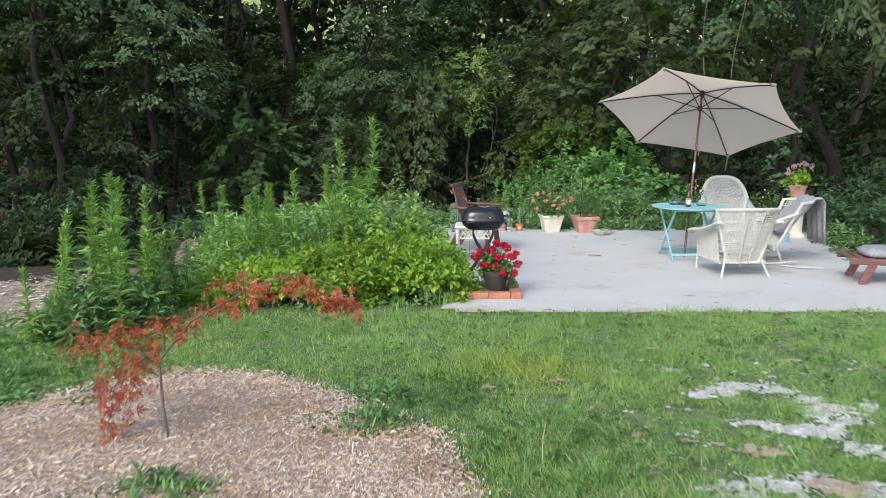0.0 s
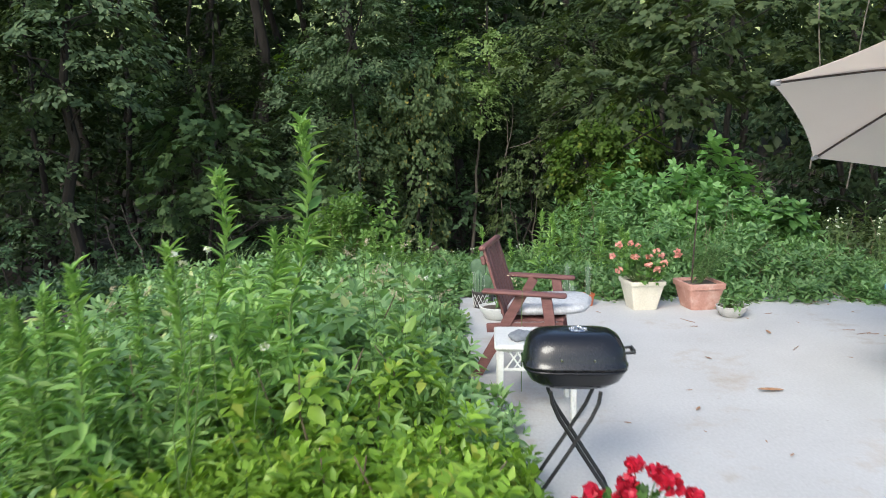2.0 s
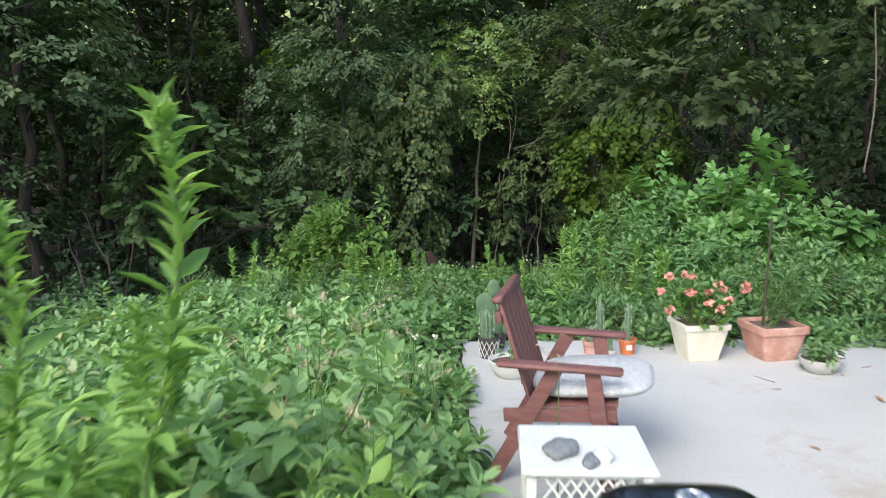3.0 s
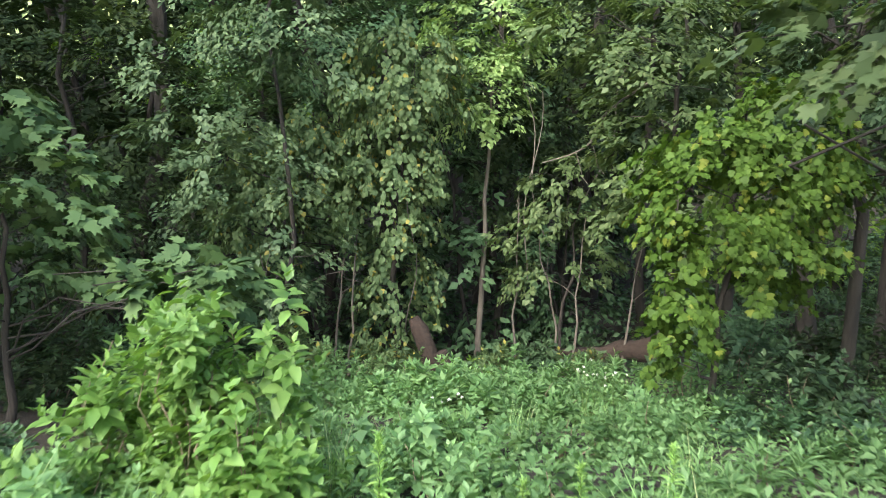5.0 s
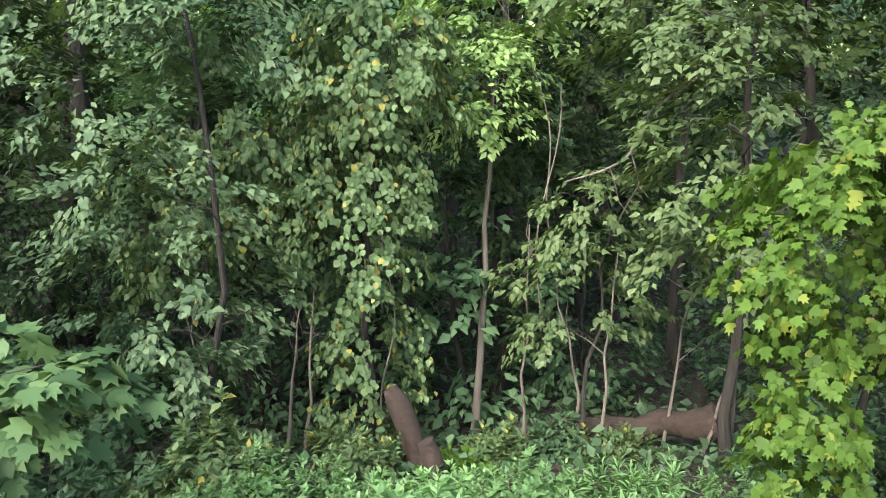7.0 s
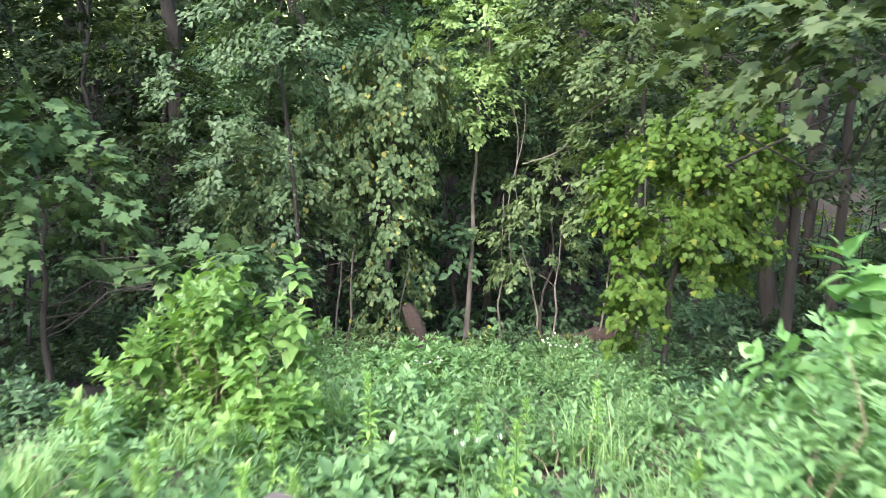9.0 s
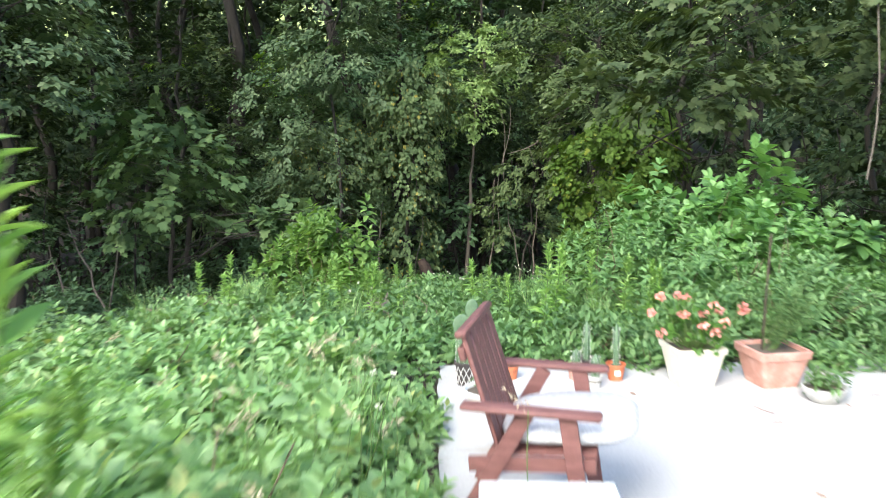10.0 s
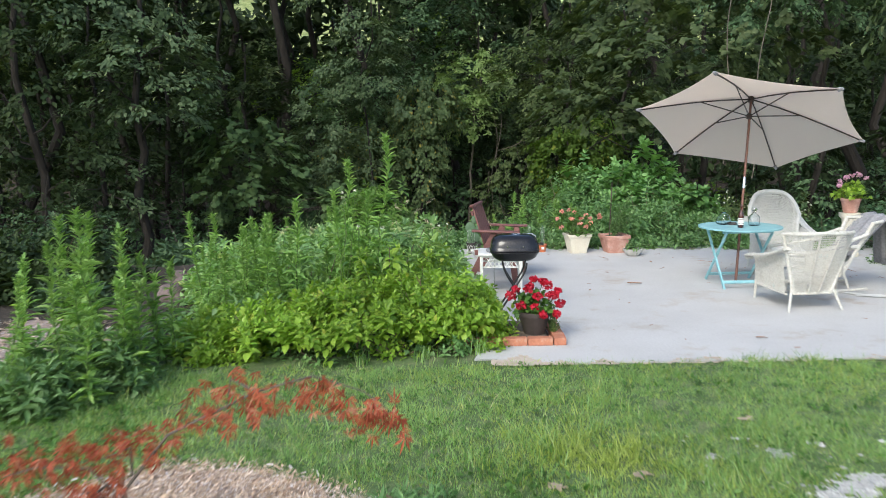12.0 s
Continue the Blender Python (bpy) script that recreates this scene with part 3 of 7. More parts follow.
def edge_trees():
    tree("young broad-leaved tree with large lobed leaves", (-7.2, 30.2), (0.3, 0, 4.6), 0.08,
         [((0.2, -0.3, 3.7), (2.1, 1.5, 1.7), 80, 34, 0.5), ((-0.6, 0.4, 5.4), (1.6, 1.4, 1.2), 30, 34, 0.5), ((3.8, -1.8, 2.9), (0.9, 0.7, 0.5), 40, 30, 0.36)], 201, M_LOBED, 0.25, "lobed", 16, 0.5, width=0.9, fill=0.9)
    tree("tall ivy-clad tree with overhanging boughs", (-10.2, 28.0), (0.4, 0, 11), 0.18,
         [((0.8, -1.2, 6.6), (2.4, 2.0, 1.8), 100, 80, 0.6), ((-1, 0.5, 9.5), (3, 3, 2.5), 70, 80, 0.8), ((-0.8, 0, 3.0), (1.4, 1.2, 2.4), 60, 80, 0.5)], 202, M_FOREST_C, 0.19, "oval", 14)
    tree("conical tree with dense hanging foliage", (-3.2, 33.5), (0.2, 0, 12), 0.06,
         [((0.3, -0.6, 7.9), (1.7, 1.5, 2.2), 100, 110, 0.55), ((0, 0, 11), (2.4, 2.2, 2.2), 60, 80, 0.7), ((-1.4, 0, 6.0), (1.5, 1.2, 1.8), 60, 110, 0.5), ((-0.3, -0.8, 3.6), (1.8, 1.0, 2.2), 70, 110, 0.5)], 203, M_FOREST_C, 0.15, "oval", 12, fill=0.8)
    tree("slender tree hung with dense vine leaves", (-1.1, 35.2), (0.2, 0.1, 6.4), 0.09,
         [((0, -0.3, 4.6), (1.25, 0.9, 2.0), 90, 104, 0.42), ((0.1, -0.3, 1.9), (1.0, 0.7, 1.7), 54, 96, 0.34), ((-1.6, -0.2, 5.2), (1.5, 1, 1.2), 54, 96, 0.45), ((0.3, -0.2, 6.9), (1.6, 1.2, 1.0), 54, 86, 0.5), ((-2.9, 0.2, 4.4), (1.4, 1, 1.6), 50, 86, 0.45)], 204, M_VINE, 0.135, "ovate", 18, 0.7, hang=0.5, width=0.85, fill=1.2)
    tree("slim straight sapling with a light crown", (0.86, 36.8), (0.4, 0.0, 7.0), 0.085,
         [((0.0, -0.3, 7.0), (1.35, 1.2, 1.15), 76, 86, 0.45), ((0.3, -0.2, 8.4), (1.6, 1.3, 1.2), 60, 86, 0.5)], 205, M_CROWN, 0.15, "oval", 10, bark=M_BARK_PALE, wob=0.003, fill=1.0)
    tree("light green young tree with lobed leaves", (3.9, 28.9), (0.5, 0.2, 4.9), 0.06,
         [((0.1, -0.2, 3.6), (1.3, 0.9, 1.1), 110, 46, 0.36), ((1.1, 0.2, 4.1), (1.1, 0.9, 1.1), 80, 44, 0.38), ((-0.55, -0.5, 1.9), (0.5, 0.4, 1.1), 50, 30, 0.3), ((0.9, -0.2, 2.7), (0.8, 0.7, 0.8), 44, 44, 0.34)], 206, M_BRIGHT, 0.118, "lobed", 18, 0.6, width=0.95, hang=0.35)
    tree("thin-stemmed tree with yellowing leaves", (2.6, 35.4), (0.6, 0.1, 4.6), 0.045,
         [((0.1, 0, 3.0), (1.5, 0.9, 1.2), 60, 70, 0.4), ((0.4, 0, 4.3), (1.3, 0.9, 0.8), 40, 68, 0.4)], 207, M_FOREST_Y, 0.15, "oval", 14, 0.6)
    tree("spreading tree with pale lobed leaves on low boughs", (6.3, 29.6), (-0.4, -0.6, 8.5), 0.12,
         [((-1.8, -5.8, 5.3), (2.2, 1.4, 0.7), 70, 34, 0.42), ((0.6, -5.2, 6.9), (3.4, 2.4, 1.0), 90, 34, 0.5), ((-0.4, -1.5, 8.8), (3.4, 3, 1.3), 60, 34, 0.7), ((1.6, -4.5, 5.7), (1.4, 1.6, 0.6), 26, 34, 0.42)], 208, M_FOREST_Y, 0.18, "lobed", 18, 0.45, width=0.95)
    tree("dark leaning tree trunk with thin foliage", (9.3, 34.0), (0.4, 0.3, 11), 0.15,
         [((-0.5, -0.5, 8.5), (3.2, 3.0, 2.2), 90, 70, 0.8), ((-1.0, -0.4, 4.6), (1.4, 1.2, 0.7), 24, 60, 0.5)], 209, M_FOREST_SHADE, 0.17, "oval", 14)
    tree("dark tree with ivy on its trunk", (10.6, 25.0), (0.3, 0.2, 12), 0.11,
         [((-0.6, -0.8, 8.2), (3.0, 2.6, 2.2), 90, 70, 0.8), ((0, 0, 2.6), (0.6, 0.6, 2.4), 70, 60, 0.3)], 210, M_FOREST_B, 0.16, "oval", 14)
    tree("side tree with a low bough of broad drooping leaves", (10.2, 16.6), (0.2, 0.2, 8.5), 0.14,
         [((-1.7, 0.0, 4.3), (0.85, 0.7, 0.85), 30, 30, 0.4), ((-0.6, 0.4, 6.2), (2.2, 1.8, 1.4), 70, 30, 0.5)], 216, M_FOREST_Y, 0.2, "ovate", 10, 0.7, width=0.5, hang=0.5)
    tree("dark understorey tree behind the shrubs", (4.6, 33.5), (0.2, 0.3, 8), 0.1,
         [((0.2, 0, 5.0), (1.9, 1.6, 2.8), 100, 80, 0.6), ((-0.8, 0.5, 7.4), (2.2, 2, 1.4), 60, 80, 0.6)], 211, M_FOREST_Y, 0.16, "oval", 12)
    tree("dense understorey tree in shade", (-4.6, 37.5), (0.2, 0.3, 8), 0.1,
         [((0.2, 0, 5.0), (2.4, 1.6, 3.4), 130, 80, 0.6), ((0.8, 0.5, 8.4), (2.4, 2, 1.8), 70, 80, 0.7)], 212, M_FOREST_B, 0.14, "dart", 12)
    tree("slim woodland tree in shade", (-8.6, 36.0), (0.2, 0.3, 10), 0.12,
         [((0.2, 0, 6.0), (2.6, 2, 3.8), 140, 80, 0.7)], 213, M_FOREST_SHADE, 0.15, "dart", 12)
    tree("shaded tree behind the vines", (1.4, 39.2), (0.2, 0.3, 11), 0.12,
         [((0.2, 0, 8.0), (3.0, 2, 3.4), 130, 80, 0.7), ((-0.5, 0, 4.0), (1.9, 1.4, 2.4), 60, 80, 0.6)], 214, M_FOREST_SHADE, 0.17, "oval", 12)
    tree("tall woodland tree with leaves darkened for shade", (7.2, 37.5), (0.2, 0.3, 12), 0.17,
         [((-0.8, 0, 8.8), (3.0, 2, 2.6), 120, 80, 0.7)], 215, M_FOREST_SHADE, 0.17, "oval", 12)


edge_trees()


def shrub(label, at, size, seed, mat_leaf, sprays, per, spread, leaf, shape="ovate", width=0.5, droop=0.3, stems=14, name="shrub", group="", sink=0.05, rise=0.7, lift=0.08):
    """A bush: stems from one root, and leaves in sprays through a mound of the given half-widths and height."""
    rng = rng_of(seed)
    z = float(ground_z(at[0], at[1]))
    t = thing(name, label, "shrub", (at[0], at[1], z - sink), group=group)
    pts = shell(rng, sprays, (1, 1, 1), -0.05, 0.35)
    bump = 1 + 0.18 * np.sin(pts[:, 0] * 5 + seed) * np.cos(pts[:, 1] * 4 + seed)
    pts = pts * np.asarray(size) * bump[:, None]
    pts[:, 2] = lift + pts[:, 2] * (1 - lift / size[2])
    wood = Buf()
    for p in pts[rng.choice(len(pts), min(stems, len(pts)), False)]:
        q = bent(rng, (p[0] * 0.25, p[1] * 0.25, 0), p, 5, 0.05)
        wood.tube(q, np.linspace(0.012, 0.004, 5), 4, False)
    tagged(part("stem", wood, M_TWIG, t), kind="stuff")
    k = rng.integers(0, len(pts), int(len(pts) * per / 22))
    tips = pts[k] + rng.normal(0, 0.5, (len(k), 3)) * spread * [1, 1, 0.7]
    axes = unit(pts[k] / np.asarray(size) ** 2 * min(size)) * rise + [0, 0, 1.0] + rng.normal(0, 0.22, (len(k), 3))
    part("foliage", leaf_mesh("foliage", [sprigs(rng, tips, axes, 13, leaf * 1.4, shape, width, spread * 1.25, droop)], mat_leaf), None, t)
    return t


def shrubs():
    # bank of shrubs behind the planters
    L = "dense green shrub with pointed leaves, spilling over the patio"
    for i, (x, y, a, b, h) in enumerate([(1.5, 16.9, 0.75, 0.7, 0.42), (2.6, 17.1, 0.9, 0.85, 0.72), (3.6, 17.1, 1.0, 1.0, 0.9), (4.7, 16.9, 0.9, 1.0, 0.66), (5.6, 16.7, 0.8, 0.8, 0.36),
                                       (2.9, 18.7, 1.0, 1.0, 1.2), (4.1, 18.8, 1.1, 1.1, 1.6), (5.2, 18.5, 0.9, 0.9, 0.75), (2.05, 19.3, 0.95, 0.85, 1.6), (6.4, 17.6, 0.9, 1.0, 0.45), (2.85, 19.9, 1.0, 0.9, 1.9)]):
        shrub(L, (x, y), (a, b, h), 300 + i, M_SHRUB, 150, 26, 0.19, 0.098, "oval", 0.42, group="shrub bank")
    for i, (x, y, a, b, h) in enumerate([(4.0, 20.4, 1.05, 0.9, 2.5), (4.8, 20.9, 0.9, 0.8, 2.2), (3.1, 20.5, 0.9, 0.8, 2.2), (4.7, 19.9, 0.9, 0.8, 1.75), (3.8, 19.7, 0.9, 0.7, 1.75), (5.5, 19.9, 0.8, 0.8, 1.35)]):
        shrub("tall shrub with big soft leaves", (x, y), (a, b, h), 320 + i, M_SOFT, 150, 22, 0.26, 0.15, "ovate", 0.78, rise=0.9, group="soft-leaved shrubs")
    # beside the patio
    for i, (x, y, a, b, h) in enumerate([(7.7, 13.6, 0.9, 1.0, 1.25), (8.0, 15.4, 1.1, 1.1, 1.35), (7.8, 11.9, 0.9, 0.9, 1.1), (9.3, 13.6, 1.1, 1.3, 1.8), (7.0, 16.6, 0.9, 0.8, 0.55)]):
        shrub("dark green shrub beside the patio", (x, y), (a, b, h), 340 + i, M_SHRUB_D, 120, 22, 0.2, 0.11, "oval", 0.42, group="side shrubs")
    # low growth over the bank
    rng = rng_of(359)
    k = 0
    for y, h in ((17.3, 0.42), (18.9, 0.5), (20.6, 0.55), (22.4, 0.6), (24.3, 0.65), (26.4, 0.7), (28.6, 0.75), (30.8, 0.75)):
        for x in np.arange(-3.2, 2.6 + 0.06 * y, 1.5):
            px, py = x + rng.normal(0, 0.3), y + rng.normal(0, 0.35)
            if px > 1.6 and y < 21:
                continue
            m, lf, wd, sh = [(M_WEED, 0.11, 0.5, "oval"), (M_SHRUB, 0.14, 0.55, "ovate"), (M_STALK, 0.16, 0.22, "ovate"), (M_WEED, 0.08, 0.6, "oval"), (M_WEED, 0.13, 0.55, "ovate")][int(rng.choice(5, p=[0.34, 0.22, 0.2, 0.14, 0.1]))]
            if y > 18 and m is M_STALK:
                m = M_WEED
            shrub("low tangle of soft green weeds on the bank", (px, py), (rng.uniform(0.7, 1.2), rng.uniform(0.7, 1.1), h * rng.uniform(0.4, 1.5) * (0.4 if math.hypot((px + 0.95) / 0.9, (py - 20.7) / 1.2) < 1 or math.hypot((px + 3.6) / 1.3, (py - 21.0) / 2.0) < 1 else 1)), 360 + k, m, 80, 21, 0.2, lf * 1.04, sh if y < 23 else "oval" if y < 28 else "dart", wd, name="weed_patch", group="weed patches", stems=8, rise=rng.uniform(0.3, 0.9))
            k += 1
    for i, (x, y, h) in enumerate([(-1.6, 30.1, 0.5), (-0.8, 29.7, 0.55), (0.2, 30.0, 0.5), (1.1, 29.8, 0.5), (2.0, 30.0, 0.6), (2.6, 29.4, 0.6), (-1.2, 32.0, 0.5), (0.4, 32.2, 0.5), (1.6, 32.0, 0.55), (-2.3, 31.2, 0.6)]):
        shrub("low tangle of soft green weeds on the bank", (x, y), (0.9, 0.8, h), 740 + i, (M_WEED, M_SHRUB)[i % 2], 90, 22, 0.2, 0.11, "dart", 0.5, name="weed_patch", group="weed patches", stems=6)
    for i, (x, y) in enumerate([(4.9, 23.6), (5.7, 24.6), (4.6, 25.8), (5.4, 26.8), (6.3, 25.6), (4.4, 27.6), (6.1, 23.3), (5.2, 22.4), (6.9, 24.4), (7.6, 25.2)]):
        shrub("low tangle of soft green weeds on the bank", (x, y), (0.9, 0.85, 0.55), 760 + i, (M_WEED, M_SHRUB_D)[i % 2], 80, 20, 0.2, 0.12, "dart", 0.55, name="weed_patch", group="weed patches", stems=6)
    for i, (x, y, a, b, h) in enumerate([(-2.5, 24.7, 0.8, 0.6, 2.3), (-1.75, 24.5, 0.75, 0.6, 2.1), (-2.2, 24.3, 0.5, 0.4, 2.6), (-3.2, 24.6, 0.8, 0.6, 1.7), (-1.5, 23.6, 0.6, 0.5, 1.3)]):
        shrub("pale green sapling bush with fresh leaves", (x, y), (a, b, h), 390 + i, M_SPRIG, 80, 24, 0.3, 0.13, "ovate", 0.62, group="sapling bushes", rise=0.9)
    # growth that spills over the slab's edge
    for i, (x, y, a, b, h) in enumerate([(-0.02, 11.8, 0.28, 0.45, 0.55), (-0.14, 13.1, 0.22, 0.5, 0.42), (-0.16, 14.6, 0.18, 0.5, 0.3), (0.02, 10.9, 0.28, 0.4, 0.5), (0.25, 16.6, 0.5, 0.4, 0.3), (-0.4, 16.5, 0.5, 0.5, 0.35), (0.95, 16.6, 0.5, 0.4, 0.35), (-0.9, 17.0, 0.5, 0.5, 0.4), (0.5, 17.3, 0.6, 0.5, 0.45)]):
        shrub("leafy weeds spilling over the slab's edge", (x, y), (a, b, h), 395 + i, M_BEDWEED if i < 4 else M_SHRUB, 60, 20, 0.15, 0.1, "ovate", 0.5, name="weed_patch", group="weed patches", stems=6)
    for i, (x, y, a, h) in enumerate([(3.4, 16.05, 0.4, 0.3), (4.1, 16.0, 0.45, 0.36), (4.9, 15.85, 0.5, 0.32), (5.7, 15.7, 0.5, 0.3), (6.4, 15.6, 0.45, 0.35), (1.9, 16.15, 0.4, 0.25), (2.4, 16.2, 0.35, 0.3), (6.7, 13.0, 0.4, 0.35), (6.6, 12.1, 0.35, 0.25), (6.9, 13.9, 0.4, 0.5)]):
        shrub("leafy shrub tips lying over the slab's edge", (x, y), (a, 0.34, h), 640 + i, M_SHRUB, 60, 22, 0.14, 0.085, "oval", 0.42, name="weed_patch", group="weed patches", stems=5)
    for i, (x, y, a, h) in enumerate([(-0.62, 5.28, 0.24, 0.1), (-0.42, 5.36, 0.2, 0.12), (-0.5, 6.0, 0.26, 0.1), (-1.62, 4.35, 0.24, 0.14), (-1.4, 4.25, 0.2, 0.12), (-3.2, 5.9, 0.2, 0.12), (-3.6, 6.4, 0.3, 0.2), (-4.1, 6.2, 0.35, 0.25)]):
        shrub("small clump of green weeds in the mulch", (x, y), (a, a * 0.8, h), 600 + i, M_GERAN_L, 26, 14, 0.08, 0.075, "oval", 0.26, name="weed_clump", group="weed clumps", stems=4, sink=0.01)
    for i, (x, y, a, b, h) in enumerate([(-1.5, 9.2, 0.5, 0.3, 0.2), (-0.8, 9.25, 0.5, 0.3, 0.22), (-0.2, 9.3, 0.4, 0.25, 0.26), (0.15, 9.4, 0.25, 0.2, 0.24)]):
        shrub("broad dark green leaves at the foot of the bushes", (x, y), (a, b, h), 660 + i, (M_GERAN_L, M_LIME)[i % 2], 40, 16, 0.12, 0.055, "ovate", 0.6, 0.4, name="ground_cover", group="ground cover", stems=6)
    # broad leafy growth in the bed
    for i, (x, y, a, b, h) in enumerate([(-3.65, 7.75, 0.35, 0.3, 0.5), (-3.2, 8.2, 0.32, 0.3, 0.55), (-3.9, 8.4, 0.35, 0.35, 0.5), (-2.3, 9.9, 0.45, 0.4, 0.5), (-1.9, 10.6, 0.7, 0.6, 0.88), (-1.1, 10.9, 0.6, 0.5, 1.15), (-2.6, 10.8, 0.6, 0.6, 0.7), (-1.5, 11.7, 0.8, 0.6, 1.2), (-0.5, 11.2, 0.45, 0.5, 1.0), (-2.9, 11.9, 0.6, 0.6, 0.78)]):
        shrub("tall leafy green plants with lance-shaped leaves", (x, y), (a, b, h), 620 + i, M_SHRUB if i < 4 else M_STALK, 120, 26, 0.18, 0.098, "ovate", 0.36, 0.25, group="bed plants")
    # undergrowth on the bank beside the bed, much of it in leaf colours darkened for shade
    for i, (x, y, a, b, h, m) in enumerate([(-5.6, 13.9, 0.7, 0.8, 0.4, M_FOREST_SHADE), (-5.2, 17.2, 0.9, 0.9, 0.5, M_FOREST_M), (-7.2, 15.5, 1.1, 1.1, 0.9, M_FOREST_SHADE), (-8.6, 19.0, 1.4, 1.2, 1.3, M_FOREST_M), (-6.4, 20.5, 1.0, 1.0, 0.6, M_FOREST_M), (-5.6, 23.4, 0.8, 0.8, 0.45, M_FOREST_M), (-7.4, 24.0, 1.3, 1.2, 0.9, M_FOREST_B), (-5.4, 26.0, 1.2, 1.1, 0.9, M_FOREST_B), (-4.0, 28.0, 1.2, 1.1, 0.9, M_VINE), (-9.6, 15.0, 1.2, 1.2, 1.2, M_FOREST_SHADE), (-6.2, 12.4, 0.6, 0.6, 0.6, M_FOREST_SHADE), (-5.2, 11.9, 0.5, 0.5, 0.4, M_FOREST_M), (-7.4, 12.6, 0.8, 0.7, 0.8, M_FOREST_SHADE), (-8.4, 13.4, 0.9, 0.8, 1.0, M_FOREST_SHADE),
                                          (-4.2, 33.2, 1.5, 1.2, 2.6, M_FOREST_B), (-6.2, 33.8, 1.6, 1.3, 3.0, M_FOREST_B), (-2.8, 32.0, 1.1, 1.0, 1.6, M_VINE), (-5.2, 31.0, 1.3, 1.1, 1.6, M_FOREST_B), (-7.8, 33.0, 1.5, 1.3, 2.4, M_FOREST_SHADE), (1.2, 34.6, 0.5, 0.5, 0.7, M_VINE), (2.2, 34.9, 0.6, 0.5, 0.8, M_FOREST_M), (3.2, 34.4, 0.6, 0.5, 0.6, M_VINE), (0.4, 33.4, 0.5, 0.4, 0.5, M_BRIGHT), (-1.2, 33.6, 0.7, 0.5, 0.9, M_VINE), (5.6, 32.4, 1.3, 1.2, 1.8, M_FOREST_B), (7.4, 31.5, 1.4, 1.3, 1.7, M_FOREST_SHADE), (5.2, 28.6, 1.2, 1.1, 1.2, M_FOREST_M), (7.0, 26.4, 1.3, 1.3, 1.3, M_FOREST_SHADE), (8.8, 23.4, 1.4, 1.4, 1.7, M_FOREST_Y), (9.8, 19.5, 1.4, 1.4, 1.2, M_FOREST_SHADE)]):
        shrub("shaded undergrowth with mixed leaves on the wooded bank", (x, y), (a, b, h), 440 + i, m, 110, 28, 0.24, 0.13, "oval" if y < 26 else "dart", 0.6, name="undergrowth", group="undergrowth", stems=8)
    shrub("sunlit yellow-green bush at the edge of the wood", (6.5, 20.2), (0.8, 0.7, 1.25), 480, M_FOREST_Y, 90, 24, 0.2, 0.11, "oval", 0.45)
    shrub("sunlit yellow-green bush at the edge of the wood", (7.5, 20.6), (1.0, 0.9, 1.35), 481, M_FOREST_Y, 80, 22, 0.2, 0.1, "oval", 0.45)
    # front bush of the bed
    for i, (x, y, a, b, h) in enumerate([(-0.35, 9.75, 0.72, 0.62, 0.82), (-1.2, 9.5, 0.8, 0.75, 0.8), (-1.9, 9.45, 0.65, 0.6, 0.55), (-0.2, 10.5, 0.45, 0.6, 0.6), (-0.9, 10.6, 0.9, 0.8, 1.0), (-2.45, 9.35, 0.5, 0.5, 0.42), (-2.75, 9.9, 0.45, 0.5, 0.36), (0.17, 9.8, 0.28, 0.28, 0.42), (0.1, 10.25, 0.3, 0.35, 0.55)]):
        shrub("bright lime-green bush with oval leaves", (x, y), (a, b, h), 400 + i, M_LIME, 190 if i < 7 else 60, 30, 0.15, 0.066, "ovate", 0.6, group="bed bushes", lift=0.4 if i < 3 else 0.12)
    for i, (x, y, a, b, h) in enumerate([(-0.9, 12.0, 0.9, 0.9, 1.15), (-0.72, 13.6, 0.6, 0.9, 0.62), (-2.0, 11.4, 1.0, 0.9, 0.95), (-2.1, 13.4, 1.1, 1.0, 0.8), (-0.85, 15.3, 0.65, 0.9, 0.42), (-2.4, 15.4, 1.1, 1.0, 0.5), (-3.2, 12.4, 0.8, 0.9, 0.8), (-3.2, 14.2, 0.9, 0.8, 0.6), (-1.6, 14.4, 0.7, 0.6, 0.55), (-3.3, 16.2, 0.9, 0.8, 0.5), (-1.5, 16.4, 0.8, 0.7, 0.5), (-2.5, 17.5, 0.8, 0.7, 0.55)]):
        shrub("soft green flowering weeds in the bed", (x, y), (a, b, h), 420 + i, M_BEDWEED, 140, 26, 0.2, (0.105, 0.09)[i % 2], "ovate", 0.6, group="bed weeds")


shrubs()


